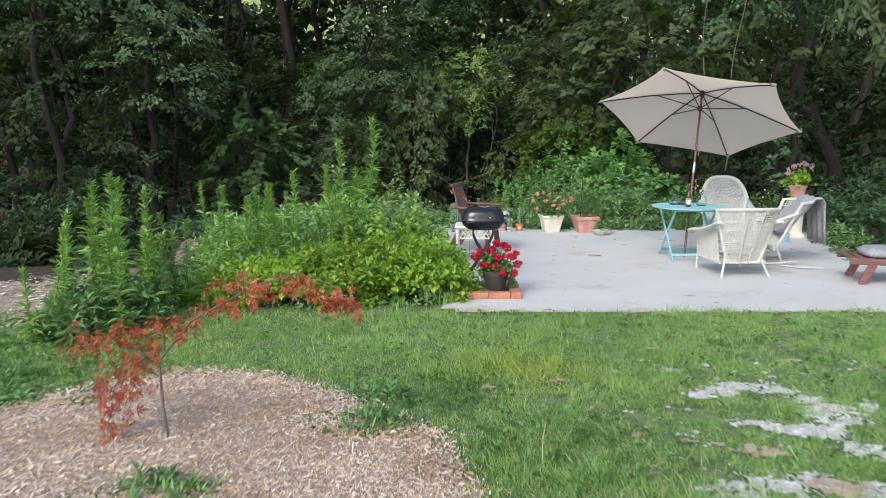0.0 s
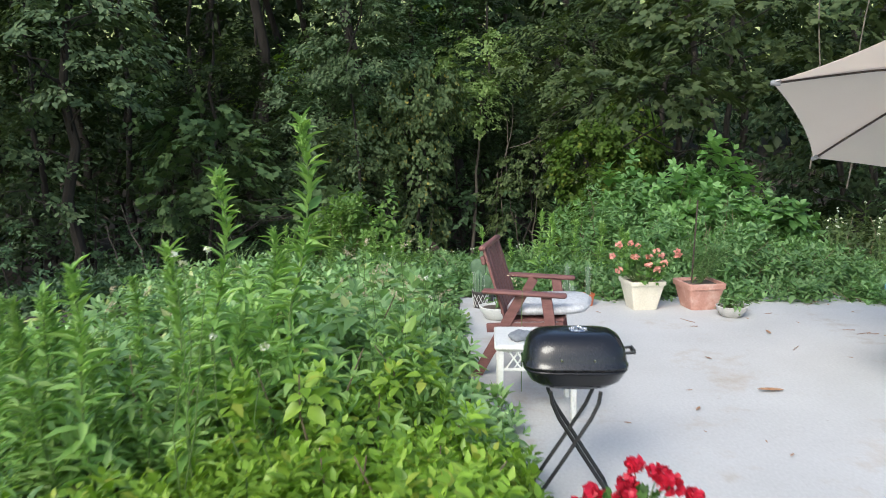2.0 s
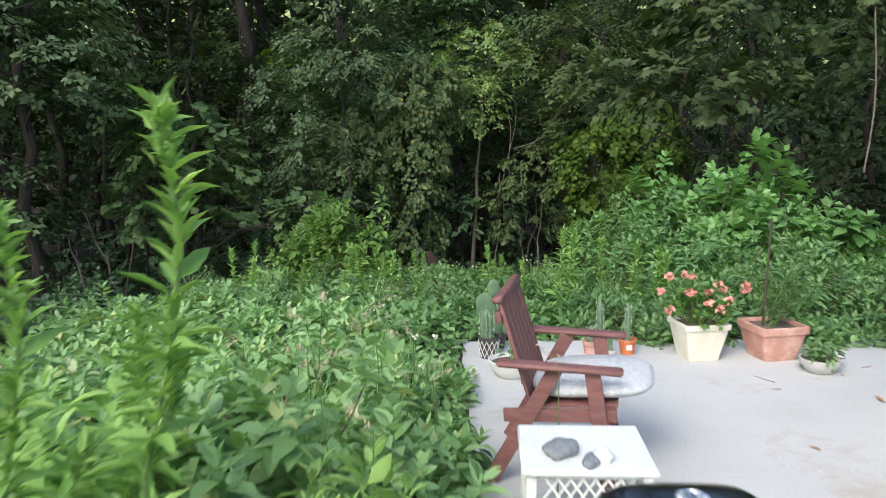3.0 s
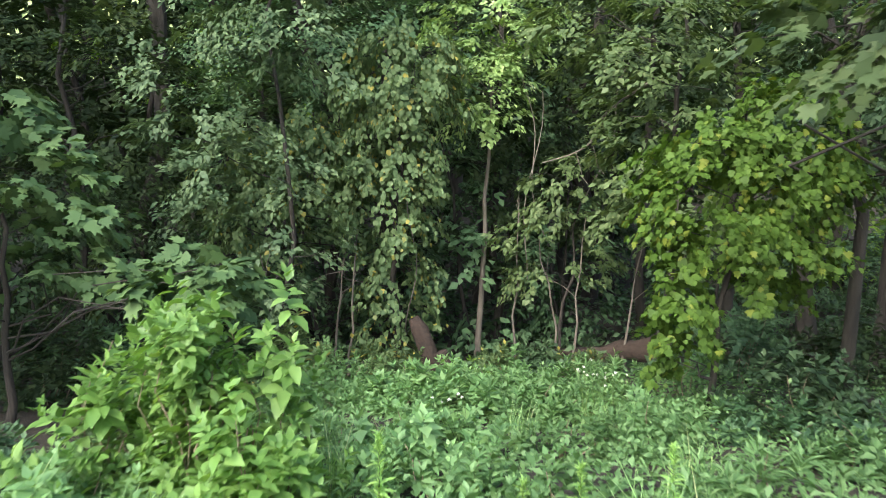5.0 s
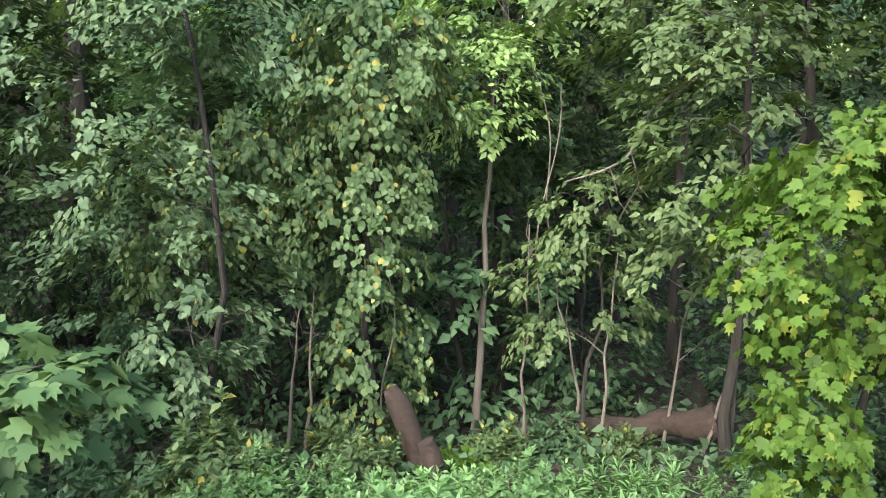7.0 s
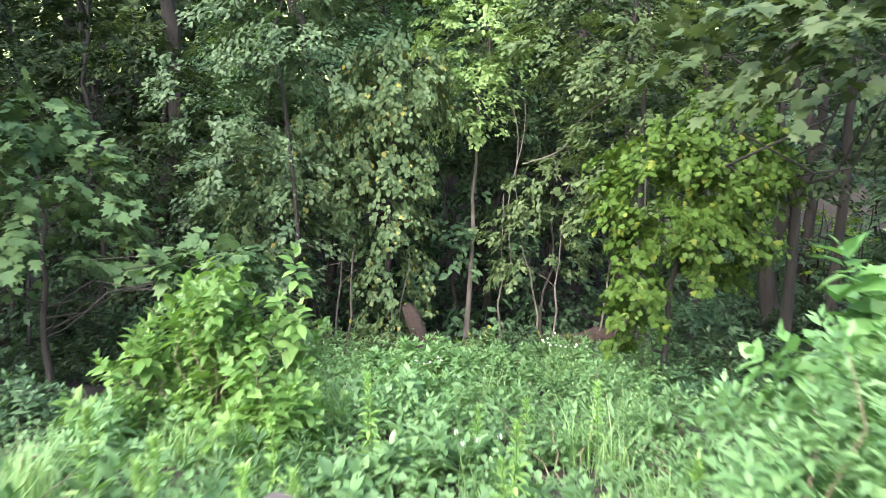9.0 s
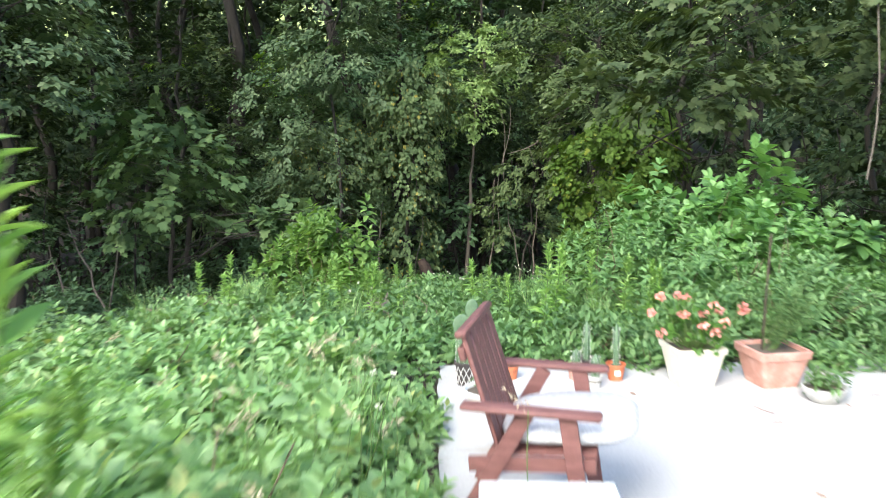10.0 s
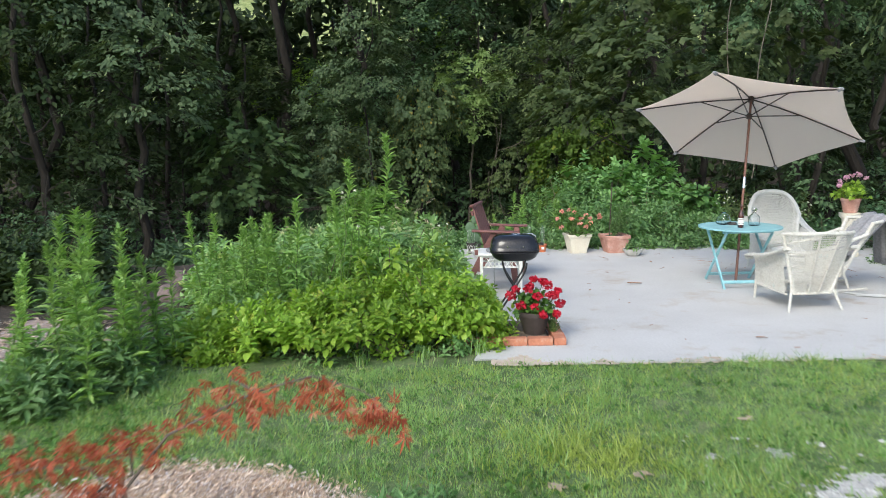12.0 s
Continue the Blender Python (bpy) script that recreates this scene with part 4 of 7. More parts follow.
def stalk_plant(height, seed, leaf=0.18):
    """An upright leafy stalk, as of an evening primrose."""
    rng = rng_of(seed)
    t = thing("tall_stalk", "tall upright green stalk set with narrow leaves", "plant", group="tall stalks")
    line = bent(rng, (0, 0, 0), (rng.normal(0, 0.06), rng.normal(0, 0.06), height), 7, 0.012)
    part("stem", Buf().tube(line, np.linspace(0.011, 0.004, 7), 6), M_STEM, t)
    n = int(height * 95)
    u = np.sort(rng.uniform(0.06, 1, n))
    a = np.arange(n) * 2.4 + rng.normal(0, 0.3, n)
    hug = rng.random(n) < 0.25 + 0.5 * u
    P = np.stack([np.interp(u * 6, range(7), line[:, k]) for k in range(3)], -1)
    up = np.where(hug, rng.uniform(0.9, 2.2, n), 0.1 + 0.6 * u ** 2 + rng.normal(0, 0.28, n))
    D = np.stack([np.cos(a), np.sin(a), up], -1)
    ln = leaf * np.where(hug, 0.62, 1.18 - 0.55 * u ** 2) * rng.uniform(0.65, 1.2, n)
    N = np.stack([-np.cos(a) * up, -np.sin(a) * up, np.ones(n)], -1) + rng.normal(0, 0.3, (n, 3))
    m = 70
    tip = (line[-1] + rng.normal(0, 0.012, (m, 3)) - np.c_[np.zeros((m, 2)), rng.uniform(0, 0.16, m)], rng.normal(0, 0.6, (m, 3)) + [0, 0, 0.9], tossed(rng, m, 0.8), rng.uniform(0.04, 0.08, m), rng.uniform(0.01, 0.02, m), "dart")
    part("foliage", leaf_mesh("foliage", [(P, D, N, ln, ln * rng.uniform(0.2, 0.34, n), "ovate"), tip], M_STALK), None, t)
    return t


def stalks():
    rng = rng_of(77)
    kinds = [stalk_plant(h, 500 + i) for i, h in enumerate((1.2, 1.5, 1.75, 2.1, 1.0))]
    first = [(-1.02, 10.78, 3, 1.03), (-1.52, 10.95, 3, 0.9), (-1.9, 10.2, 1, 1.0), (-1.35, 10.2, 2, 0.9), (-1.3, 11.2, 2, 0.85)]
    used = set()
    spots = [(x, y, k, s) for x, y, k, s in first]
    for _ in range(26):
        spots.append((rng.uniform(-3.2, -1.25), rng.uniform(10.3, 12.2), int(rng.integers(0, 3)), rng.uniform(0.5, 0.78)))
    for _ in range(26):
        spots.append((rng.uniform(-4.0, -2.85), rng.uniform(7.45, 9.3), int(rng.choice([0, 1, 4])), rng.uniform(0.7, 1.05)))
    for _ in range(9):
        spots.append((rng.uniform(-2.9, -2.0), rng.uniform(9.8, 11), int(rng.choice([0, 1, 2])), rng.uniform(0.6, 0.85)))
    for _ in range(8):
        spots.append((rng.uniform(1.3, 2.6), rng.uniform(16.9, 18.6), int(rng.choice([0, 4])), rng.uniform(0.7, 0.95)))
    for _ in range(26):
        spots.append((rng.uniform(-3.0, 2.0), rng.uniform(17.2, 23.5), int(rng.choice([0, 4])), rng.uniform(0.6, 0.9)))
    for x, y, k, s in spots:
        m = pose(x, y, float(ground_z(x, y)) - 0.02, rng.normal(0, 3), rng.normal(0, 3), rng.uniform(0, 360))
        if k in used:
            c = copy_thing(kinds[k], m)
        else:
            used.add(k)
            c = kinds[k]
            c.matrix_world = m
        c.scale = (s,) * 3


stalks()


# ---- the patio's things ----
M_BLACK = surface("black_enamel", (0.009, 0.009, 0.011), (0.015, 0.015, 0.018), 0.16, 5, 90, 0.01, 0.0005)
M_BLACK.node_tree.nodes["Principled BSDF"].inputs["Specular IOR Level"].default_value = 0.35
M_BLACK.node_tree.nodes["Principled BSDF"].inputs["Coat Weight"].default_value = 0.25
M_TUBE = surface("black_tube", (0.012, 0.012, 0.013), (0.025, 0.024, 0.024), 0.45, 8, 90, 0.1, 0.001)
M_CHROME = surface("chrome", (0.55, 0.55, 0.56), (0.7, 0.7, 0.71), 0.25, 9, 90, 0.05, 0.001, metal=1.0)
M_REDWOOD = surface("stained_redwood", (0.125, 0.05, 0.044), (0.235, 0.105, 0.092), 0.6, 5, 40, 0.35, 0.003, stretch=(1, 6, 6))
M_WICKER = surface("white_wicker", (0.50, 0.50, 0.47), (0.66, 0.66, 0.64), 0.6, 30, 140, 0.7, 0.006, stain=(0.5, 0.46, 0.4), stain_scale=26, stain_at=(0.58, 0.8))
M_WICKER_OLD = surface("weathered_wicker", (0.48, 0.465, 0.42), (0.66, 0.65, 0.6), 0.7, 30, 140, 0.7, 0.006, stain=(0.36, 0.31, 0.24), stain_scale=22, stain_at=(0.55, 0.78))
M_PLASTIC = surface("white_plastic", (0.66, 0.66, 0.62), (0.76, 0.75, 0.71), 0.5, 6, 60, 0.1, 0.002)
M_TEAL = surface("turquoise_paint", (0.21, 0.44, 0.49), (0.31, 0.55, 0.59), 0.5, 6, 60, 0.2, 0.002, stain=(0.36, 0.6, 0.61), stain_scale=9, stain_at=(0.6, 0.85))
M_CANVAS = surface("beige_canvas", (0.74, 0.66, 0.59), (0.82, 0.74, 0.67), 0.9, 2.5, 160, 0.2, 0.002)
nt_c = M_CANVAS.node_tree
thin, both = nt_c.nodes.new("ShaderNodeBsdfTranslucent"), nt_c.nodes.new("ShaderNodeMixShader")
thin.inputs[0].default_value, both.inputs[0].default_value = (0.97, 0.88, 0.79, 1), 0.6
nt_c.links.new(nt_c.nodes["Principled BSDF"].outputs[0], both.inputs[1])
nt_c.links.new(thin.outputs[0], both.inputs[2])
nt_c.links.new(both.outputs[0], nt_c.nodes["Material Output"].inputs[0])
M_POLE = surface("stained_pole", (0.10, 0.04, 0.025), (0.19, 0.08, 0.05), 0.45, 8, 70, 0.15, 0.002, stretch=(5, 5, 0.6))
M_RIB = surface("dark_rib", (0.035, 0.022, 0.017), (0.065, 0.04, 0.03), 0.5, 8, 70)
M_CREAM = surface("cream_pot", (0.62, 0.56, 0.44), (0.74, 0.69, 0.57), 0.65, 5, 60, 0.25, 0.003, stain=(0.42, 0.36, 0.26), stain_scale=5, stain_at=(0.6, 0.85))
M_CLAY = surface("clay_pot", (0.42, 0.205, 0.155), (0.57, 0.32, 0.26), 0.75, 6, 50, 0.3, 0.003, stain=(0.62, 0.45, 0.38), stain_scale=6, stain_at=(0.5, 0.8))
M_ORANGE = surface("orange_plastic_pot", (0.5, 0.13, 0.05), (0.62, 0.19, 0.08), 0.5, 6, 50)
M_DARKPOT = surface("dark_resin_pot", (0.035, 0.028, 0.026), (0.075, 0.06, 0.056), 0.6, 7, 60, 0.3, 0.004)
M_STONEBOWL = surface("stone_bowl", (0.42, 0.41, 0.38), (0.6, 0.58, 0.55), 0.8, 9, 60, 0.4, 0.004)
M_ROCK = surface("grey_rock", (0.13, 0.14, 0.155), (0.27, 0.28, 0.3), 0.75, 7, 50, 0.5, 0.006)
M_BRICK = surface("red_brick", (0.36, 0.13, 0.075), (0.52, 0.22, 0.13), 0.85, 9, 60, 0.5, 0.004, stain=(0.5, 0.34, 0.26), stain_scale=12, stain_at=(0.55, 0.8))
M_CUSHION = surface("grey_cushion", (0.42, 0.42, 0.43), (0.68, 0.68, 0.69), 0.95, 30, 90, 0.8, 0.012)
M_BLANKET = surface("grey_blanket", (0.20, 0.20, 0.215), (0.36, 0.36, 0.38), 0.95, 25, 120, 0.7, 0.008)
M_RED = leaf_material("red_petal", (0.3, 0.004, 0.014), (0.44, 0.008, 0.028), (0.58, 0.02, 0.055), 0.25)
M_SALMON = leaf_material("salmon_petal", (0.70, 0.22, 0.18), (0.80, 0.33, 0.29), (0.86, 0.48, 0.44), 0.3)
M_PINK = leaf_material("pink_petal", (0.55, 0.25, 0.42), (0.66, 0.36, 0.54), (0.75, 0.5, 0.65), 0.3)
M_WHITE = leaf_material("white_petal", (0.6, 0.6, 0.52), (0.72, 0.72, 0.64), (0.8, 0.8, 0.74), 0.3)
M_GERAN = leaf_material("geranium_leaf", (0.045, 0.11, 0.02), (0.08, 0.18, 0.03), (0.13, 0.26, 0.05), 0.3)
M_CACTUS = surface("cactus_skin", (0.06, 0.115, 0.055), (0.14, 0.215, 0.115), 0.6, 12, 80, 0.4, 0.004)
M_LOG = surface("rotten_log", (0.018, 0.012, 0.009), (0.062, 0.038, 0.027), 0.9, 4, 30, 0.8, 0.03, stretch=(0.3, 3, 3))
M_PAPER = surface("paper_label", (0.66, 0.64, 0.58), (0.76, 0.74, 0.68), 0.7, 6, 60)
M_DEAD = surface("dead_leaf", (0.22, 0.10, 0.05), (0.42, 0.24, 0.12), 0.8, 25, 90, 0.4, 0.003)
M_BOTTLE, nt_b, b_b = mat("amber_glass", 0.08)
b_b.inputs["Base Color"].default_value, b_b.inputs["Coat Weight"].default_value = (0.05, 0.012, 0.008, 1), 0.6
M_GLASS, nt_g, b_g = mat("clear_glass", 0.06)
b_g.inputs["Base Color"].default_value, b_g.inputs["Transmission Weight"].default_value, b_g.inputs["IOR"].default_value = (0.94, 0.97, 0.98, 1), 1.0, 1.3


def loft(rows, seg=32, cap=True):
    """A rounded-square form from rows of (half width, half depth, height, squareness)."""
    b = Buf()
    a = np.linspace(0, 2 * np.pi, seg, endpoint=False)
    V = []
    for hx, hy, z, p in rows:
        c, s = np.cos(a), np.sin(a)
        V.append(np.stack([hx * np.sign(c) * np.abs(c) ** (2 / p), hy * np.sign(s) * np.abs(s) ** (2 / p), np.full(seg, z)], -1))
    k = len(rows)
    faces = [(i * seg + j, i * seg + (j + 1) % seg, (i + 1) * seg + (j + 1) % seg, (i + 1) * seg + j) for i in range(k - 1) for j in range(seg)]
    if cap:
        faces += [tuple(range(seg))[::-1], tuple((k - 1) * seg + j for j in range(seg))]
    return b.add(np.concatenate(V), faces)


def sheet(fn, nu, nv, thick=0.01):
    """A slab that follows fn(u, v), u and v from 0 to 1, given thickness along its normal."""
    u, v = np.meshgrid(np.linspace(0, 1, nu), np.linspace(0, 1, nv))
    P = np.array([[fn(u[j, i], v[j, i]) for i in range(nu)] for j in range(nv)], float)
    n = unit(np.cross(np.gradient(P, axis=1), np.gradient(P, axis=0)))
    A, B = (P + n * thick / 2).reshape(-1, 3), (P - n * thick / 2).reshape(-1, 3)
    q = [(j * nu + i, j * nu + i + 1, (j + 1) * nu + i + 1, (j + 1) * nu + i) for j in range(nv - 1) for i in range(nu - 1)]
    k = nu * nv
    rim = [i for i in range(nu)] + [j * nu + nu - 1 for j in range(1, nv)] + [(nv - 1) * nu + i for i in range(nu - 2, -1, -1)] + [j * nu for j in range(nv - 2, 0, -1)]
    m = len(rim)
    faces = q + [tuple(k + i for i in f)[::-1] for f in q] + [(rim[(i + 1) % m], rim[i], rim[i] + k, rim[(i + 1) % m] + k) for i in range(m)]
    return Buf().add(np.concatenate([A, B]), faces)


def grill(at, turn):
    t = thing("charcoal_grill", "small black enamel charcoal grill with closed lid on crossed tube legs", "grill", at, turn)
    part("bowl", loft([(0.12, 0.09, 0.585, 3), (0.2, 0.15, 0.592, 3.2), (0.255, 0.185, 0.625, 3.6), (0.285, 0.205, 0.675, 4), (0.292, 0.212, 0.682, 4), (0.292, 0.212, 0.69, 4)]), M_BLACK, t, smooth="all")
    lid = part("lid", loft([(0.288, 0.208, 0.693, 4), (0.297, 0.217, 0.698, 4), (0.297, 0.217, 0.71, 4), (0.288, 0.208, 0.716, 4), (0.286, 0.204, 0.745, 4), (0.272, 0.186, 0.795, 3.8), (0.25, 0.162, 0.83, 3.6), (0.215, 0.13, 0.851, 3.4), (0.16, 0.09, 0.859, 3.2), (0.08, 0.05, 0.861, 3), (0.01, 0.01, 0.862, 2)]), M_BLACK, t, smooth="all")
    vent = Buf().lathe([(0.0, 0), (0.052, 0), (0.056, 0.004), (0.052, 0.008), (0.046, 0.008), (0.044, 0.005), (0.0, 0.005)], 24, at=(0.02, 0.0, 0.858))
    for k in range(6):
        vent.box((0.05, 0.008, 0.006), (0.02 + 0.026 * math.cos(k * 1.047), 0.026 * math.sin(k * 1.047), 0.867), (0, 0, k * 60), 0.001)
    part("vent", vent, M_CHROME, lid, "round chrome air vent")
    h = Buf().tube([(0.27, -0.055, 0.75), (0.325, -0.055, 0.755), (0.33, -0.045, 0.755), (0.33, 0.045, 0.755), (0.325, 0.055, 0.755), (0.27, 0.055, 0.75)], 0.008, 6)
    h.box((0.02, 0.09, 0.028), (0.334, 0, 0.755), bevel=0.006)
    part("handle", h, M_TUBE, lid, "black side handle")
    for x in (-0.09, 0.09):
        part("bolt", Buf().lathe([(0.0, 0), (0.008, 0.0), (0.007, 0.004), (0.0, 0.005)], 10, at=(0, 0, 0)).mesh("bolt", True), M_CHROME, lid).matrix_local = pose(x, -0.2035, 0.75, 90, 0, 0)
    for y in (-0.12, 0.12):
        for s in (-1, 1):
            pts = [(-0.14 * s, y, 0.57), (-0.13 * s, y, 0.51), (-0.09 * s, y, 0.43), (0.06 * s, y + 0.012 * s, 0.22), (0.21 * s, y + 0.012 * s, 0.012)]
            part("leg", Buf().tube(pts, 0.0115, 8), M_TUBE, t)
    for s in (-1, 1):
        part("crossbar", Buf().tube([(0.21 * s, -0.13, 0.014), (0.21 * s, 0.13, 0.014)], 0.011, 8), M_TUBE, t)
    return t


grill((0.545, 10.88, 0), -2).scale = (0.99, 1.0, 1.12)


def lawn_chair(at, turn):
    t = thing("lawn_chair", "reddish-brown slatted wooden lawn chair with a grey cushion on the patio", "chair", at, turn)
    for s in (-1, 1):
        y = 0.4 * s
        part("arm", Buf().box((0.7, 0.1, 0.034), (0.02, y, 0.73), (0, 1.0, 0), 0.014), M_REDWOOD, t)
        part("front_leg", Buf().bar((0.31, y * 0.97, 0), (0.2, y * 0.97, 0.715), 0.085, 0.036, side=(1, 0, 0)), M_REDWOOD, t)
        part("back_leg", Buf().bar((-0.38, y * 0.9, 0), (0.0, y * 0.9, 0.715), 0.085, 0.036, side=(1, 0, 0)), M_REDWOOD, t)
        part("side_rail", Buf().bar((0.34, y * 0.86, 0.455), (-0.3, y * 0.86, 0.41), 0.075, 0.034), M_REDWOOD, t)
    for i in range(6):
        y = -0.285 + i * 0.114
        part("back_slat", Buf().bar((-0.13, y, 0.43), (-0.335, y, 1.08 + 0.012 * math.sin(i * 1.26)), 0.024, 0.104, side=(1, 0, 0.3), bevel=0.007), M_REDWOOD, t)
    part("back_rail", Buf().box((0.035, 0.7, 0.07), (-0.335, 0, 0.98), (0, -15, 0), 0.006), M_REDWOOD, t)
    part("top_rail", Buf().box((0.06, 0.74, 0.04), (-0.34, 0, 1.085), (0, -15, 0), 0.012), M_REDWOOD, t)
    for i in range(6):
        part("seat_slat", Buf().box((0.085, 0.66, 0.022), (0.3 - i * 0.085, 0, 0.502 - i * 0.006), (0, -4, 0), 0.004), M_REDWOOD, t)
    c = tagged(part("seat_cushion", loft([(0.22, 0.22, 0.0, 3), (0.33, 0.31, 0.02, 3.5), (0.355, 0.335, 0.045, 3.5), (0.355, 0.335, 0.065, 3.5), (0.32, 0.3, 0.098, 3), (0.14, 0.12, 0.11, 2.5)]), M_CUSHION, None, "thin grey quilted seat cushion on a lawn chair", smooth="all"), category="cushion")
    c.matrix_world = t.matrix_world @ pose(0.19, 0, 0.516, 0, -4, 0)
    return t


lawn_chair((0.55, 13.34, 0), -14)


def side_table(at, turn):
    t = thing("side_table", "low white resin table with lattice apron and plain top", "table", at, turn)
    part("tabletop", Buf().box((0.61, 0.57, 0.03), (0, 0, 0.535), bevel=0.01), M_PLASTIC, t)
    part("top_rim", sheet(lambda u, v: ((u - 0.5) * 0.56, (v - 0.5) * 0.52, 0.553), 2, 2, 0.006), M_PLASTIC, t)
    for sx in (-1, 1):
        for sy in (-1, 1):
            part("leg", Buf().bar((sx * 0.265, sy * 0.245, 0), (sx * 0.26, sy * 0.24, 0.52), 0.045, 0.045, bevel=0.01, side=(1, 0, 0)), M_PLASTIC, t)
    for ax in range(4):
        L = 0.5 if ax % 2 == 0 else 0.46
        d = 0.242 if ax % 2 == 0 else 0.262
        side = pose(0, 0, 0, 0, 0, 90 * ax) @ pose(0, -d, 0)
        p = part("apron", Buf().box((L, 0.016, 0.02), (0, 0, 0.508), bevel=0.004), M_PLASTIC, t, "open lattice apron")
        p.matrix_local = side
        part("lower_rail", Buf().box((L, 0.016, 0.02), (0, 0, 0.37), bevel=0.004), M_PLASTIC, p)
        n = 9
        for i in range(-1, n):
            for s in (-1, 1):
                x0 = -L / 2 + (i + 0.5) * L / n
                x1 = x0 + s * 0.09
                if abs(x1) > L / 2 or abs(x0) > L / 2:
                    continue
                part("lattice_bar", Buf().bar((x0, 0.003 * s, 0.375), (x1, 0.003 * s, 0.503), 0.012, 0.007, 0.002, side=(1, 0, 0)), M_PLASTIC, p)
    return t


side_table((0.49, 12.265, 0), -3)


def rock(at, size, seed, label, material=None):
    rng = rng_of(seed)
    bm = bmesh.new()
    bmesh.ops.create_icosphere(bm, subdivisions=3, radius=1)
    o = rng.uniform(0, 50, 3)
    for v in bm.verts:
        v.co *= 1 + 0.28 * noise.noise(v.co * 1.3 + Vector(o)) + 0.09 * noise.noise(v.co * 4 + Vector(o))
        v.co = Vector((v.co.x * size[0], v.co.y * size[1], max(v.co.z, -0.55) * size[2]))
    me = bpy.data.meshes.new("rock")
    bm.to_mesh(me)
    bm.free()
    me.shade_smooth()
    ob = part("rock", me, material or M_ROCK, None, label)
    ob.matrix_world = pose(at[0], at[1], at[2] + size[2] * 0.5, 0, 0, rng.uniform(0, 180))
    return tagged(ob, category="rock")


rock((0.37, 12.17, 0.556), (0.1, 0.07, 0.045), 5, "smooth blue-grey rock lying on a white table")
rock((0.49, 12.06, 0.556), (0.075, 0.04, 0.025), 6, "flat grey rock lying on a white table")
rock((0.545, 12.09, 0.556), (0.055, 0.045, 0.04), 9, "white lump of quartz lying on a white table", M_PLASTIC)
M_BOULDER = surface("pinkish_boulder", (0.08, 0.06, 0.055), (0.19, 0.145, 0.135), 0.9, 5, 40, 0.7, 0.02)
for x, y, sx, sy, sz, k in [(-3.95, 12.1, 0.24, 0.17, 0.17, 14), (-4.1, 12.9, 0.16, 0.14, 0.2, 15), (-4.4, 11.3, 0.13, 0.1, 0.07, 16)]:
    rock((x, y, -0.06), (sx, sy, sz), k, "weathered pinkish-grey boulder at the back of the bed", M_BOULDER)


def square_pot(name, label, at, turn, top, base, h, material, rim=0.05):
    t = thing(name, label, "planter", at, turn)
    r = top
    part("pot_body", loft([(base * 0.98, base * 0.98, 0, 14), (base, base, 0.012, 14), (r * 0.93, r * 0.93, h - rim, 14), (r * 0.93, r * 0.93, h - rim * 0.6, 14), (r * 0.86, r * 0.86, h - 0.035, 14)], 48), material, t)
    b = loft([(r * 0.93, r * 0.93, h - rim, 14), (r, r, h - rim + 0.006, 14), (r * 1.02, r * 1.02, h - 0.006, 14), (r * 1.0, r * 1.0, h, 14), (r * 0.89, r * 0.89, h, 14), (r * 0.87, r * 0.87, h - 0.04, 14)], 48, False)
    part("rim", b, material, t)
    part("soil", loft([(r * 0.85, r * 0.85, h - 0.05, 14), (r * 0.86, r * 0.86, h - 0.032, 14), (0.02, 0.02, h - 0.025, 4)], 32), M_SOIL, t)
    return t


def round_pot(name, label, at, r1, r0, h, material, rim=0.03, seg=24):
    t = thing(name, label, "pot", at)
    part("pot_body", Buf().lathe([(r0 * 0.96, 0), (r0, 0.01), (r1 * 0.92, h - rim), (r1, h - rim + 0.003), (r1 * 1.02, h - 0.004), (r1, h), (r1 * 0.9, h), (r1 * 0.88, h - 0.03)], seg), material, t)
    part("soil", Buf().lathe([(r1 * 0.86, h - 0.05), (r1 * 0.88, h - 0.025), (0.01, h - 0.018)], 20), M_SOIL, t)
    return t


def bowl(name, label, at, r, h, material):
    t = thing(name, label, "bowl", at)
    part("pot_body", Buf().lathe([(r * 0.5, 0), (r * 0.62, 0.008), (r * 0.9, h * 0.6), (r, h), (r * 0.95, h + 0.004), (r * 0.9, h - 0.01), (r * 0.86, h - 0.03)], 28), material, t)
    part("soil", Buf().lathe([(r * 0.84, h - 0.04), (r * 0.86, h - 0.026), (0.01, h - 0.016)], 20), M_SOIL, t)
    return t


def flower_heads(rng, centres, r, per, size):
    """Round heads of many small petals."""
    n = len(centres) * per
    c = np.repeat(np.asarray(centres, float), per, 0)
    d = unit(rng.normal(0, 1, (n, 3)) + [0, 0, 0.25])
    P = c + d * r * rng.uniform(0.6, 1.0, (n, 1)) * [1, 1, 0.8]
    D = d + rng.normal(0, 0.7, (n, 3))
    s = size * rng.uniform(0.8, 1.3, n)
    return (P - unit(D) * s[:, None] * 0.4, D, d + rng.normal(0, 0.3, (n, 3)), s, s * 0.95, "ovate")


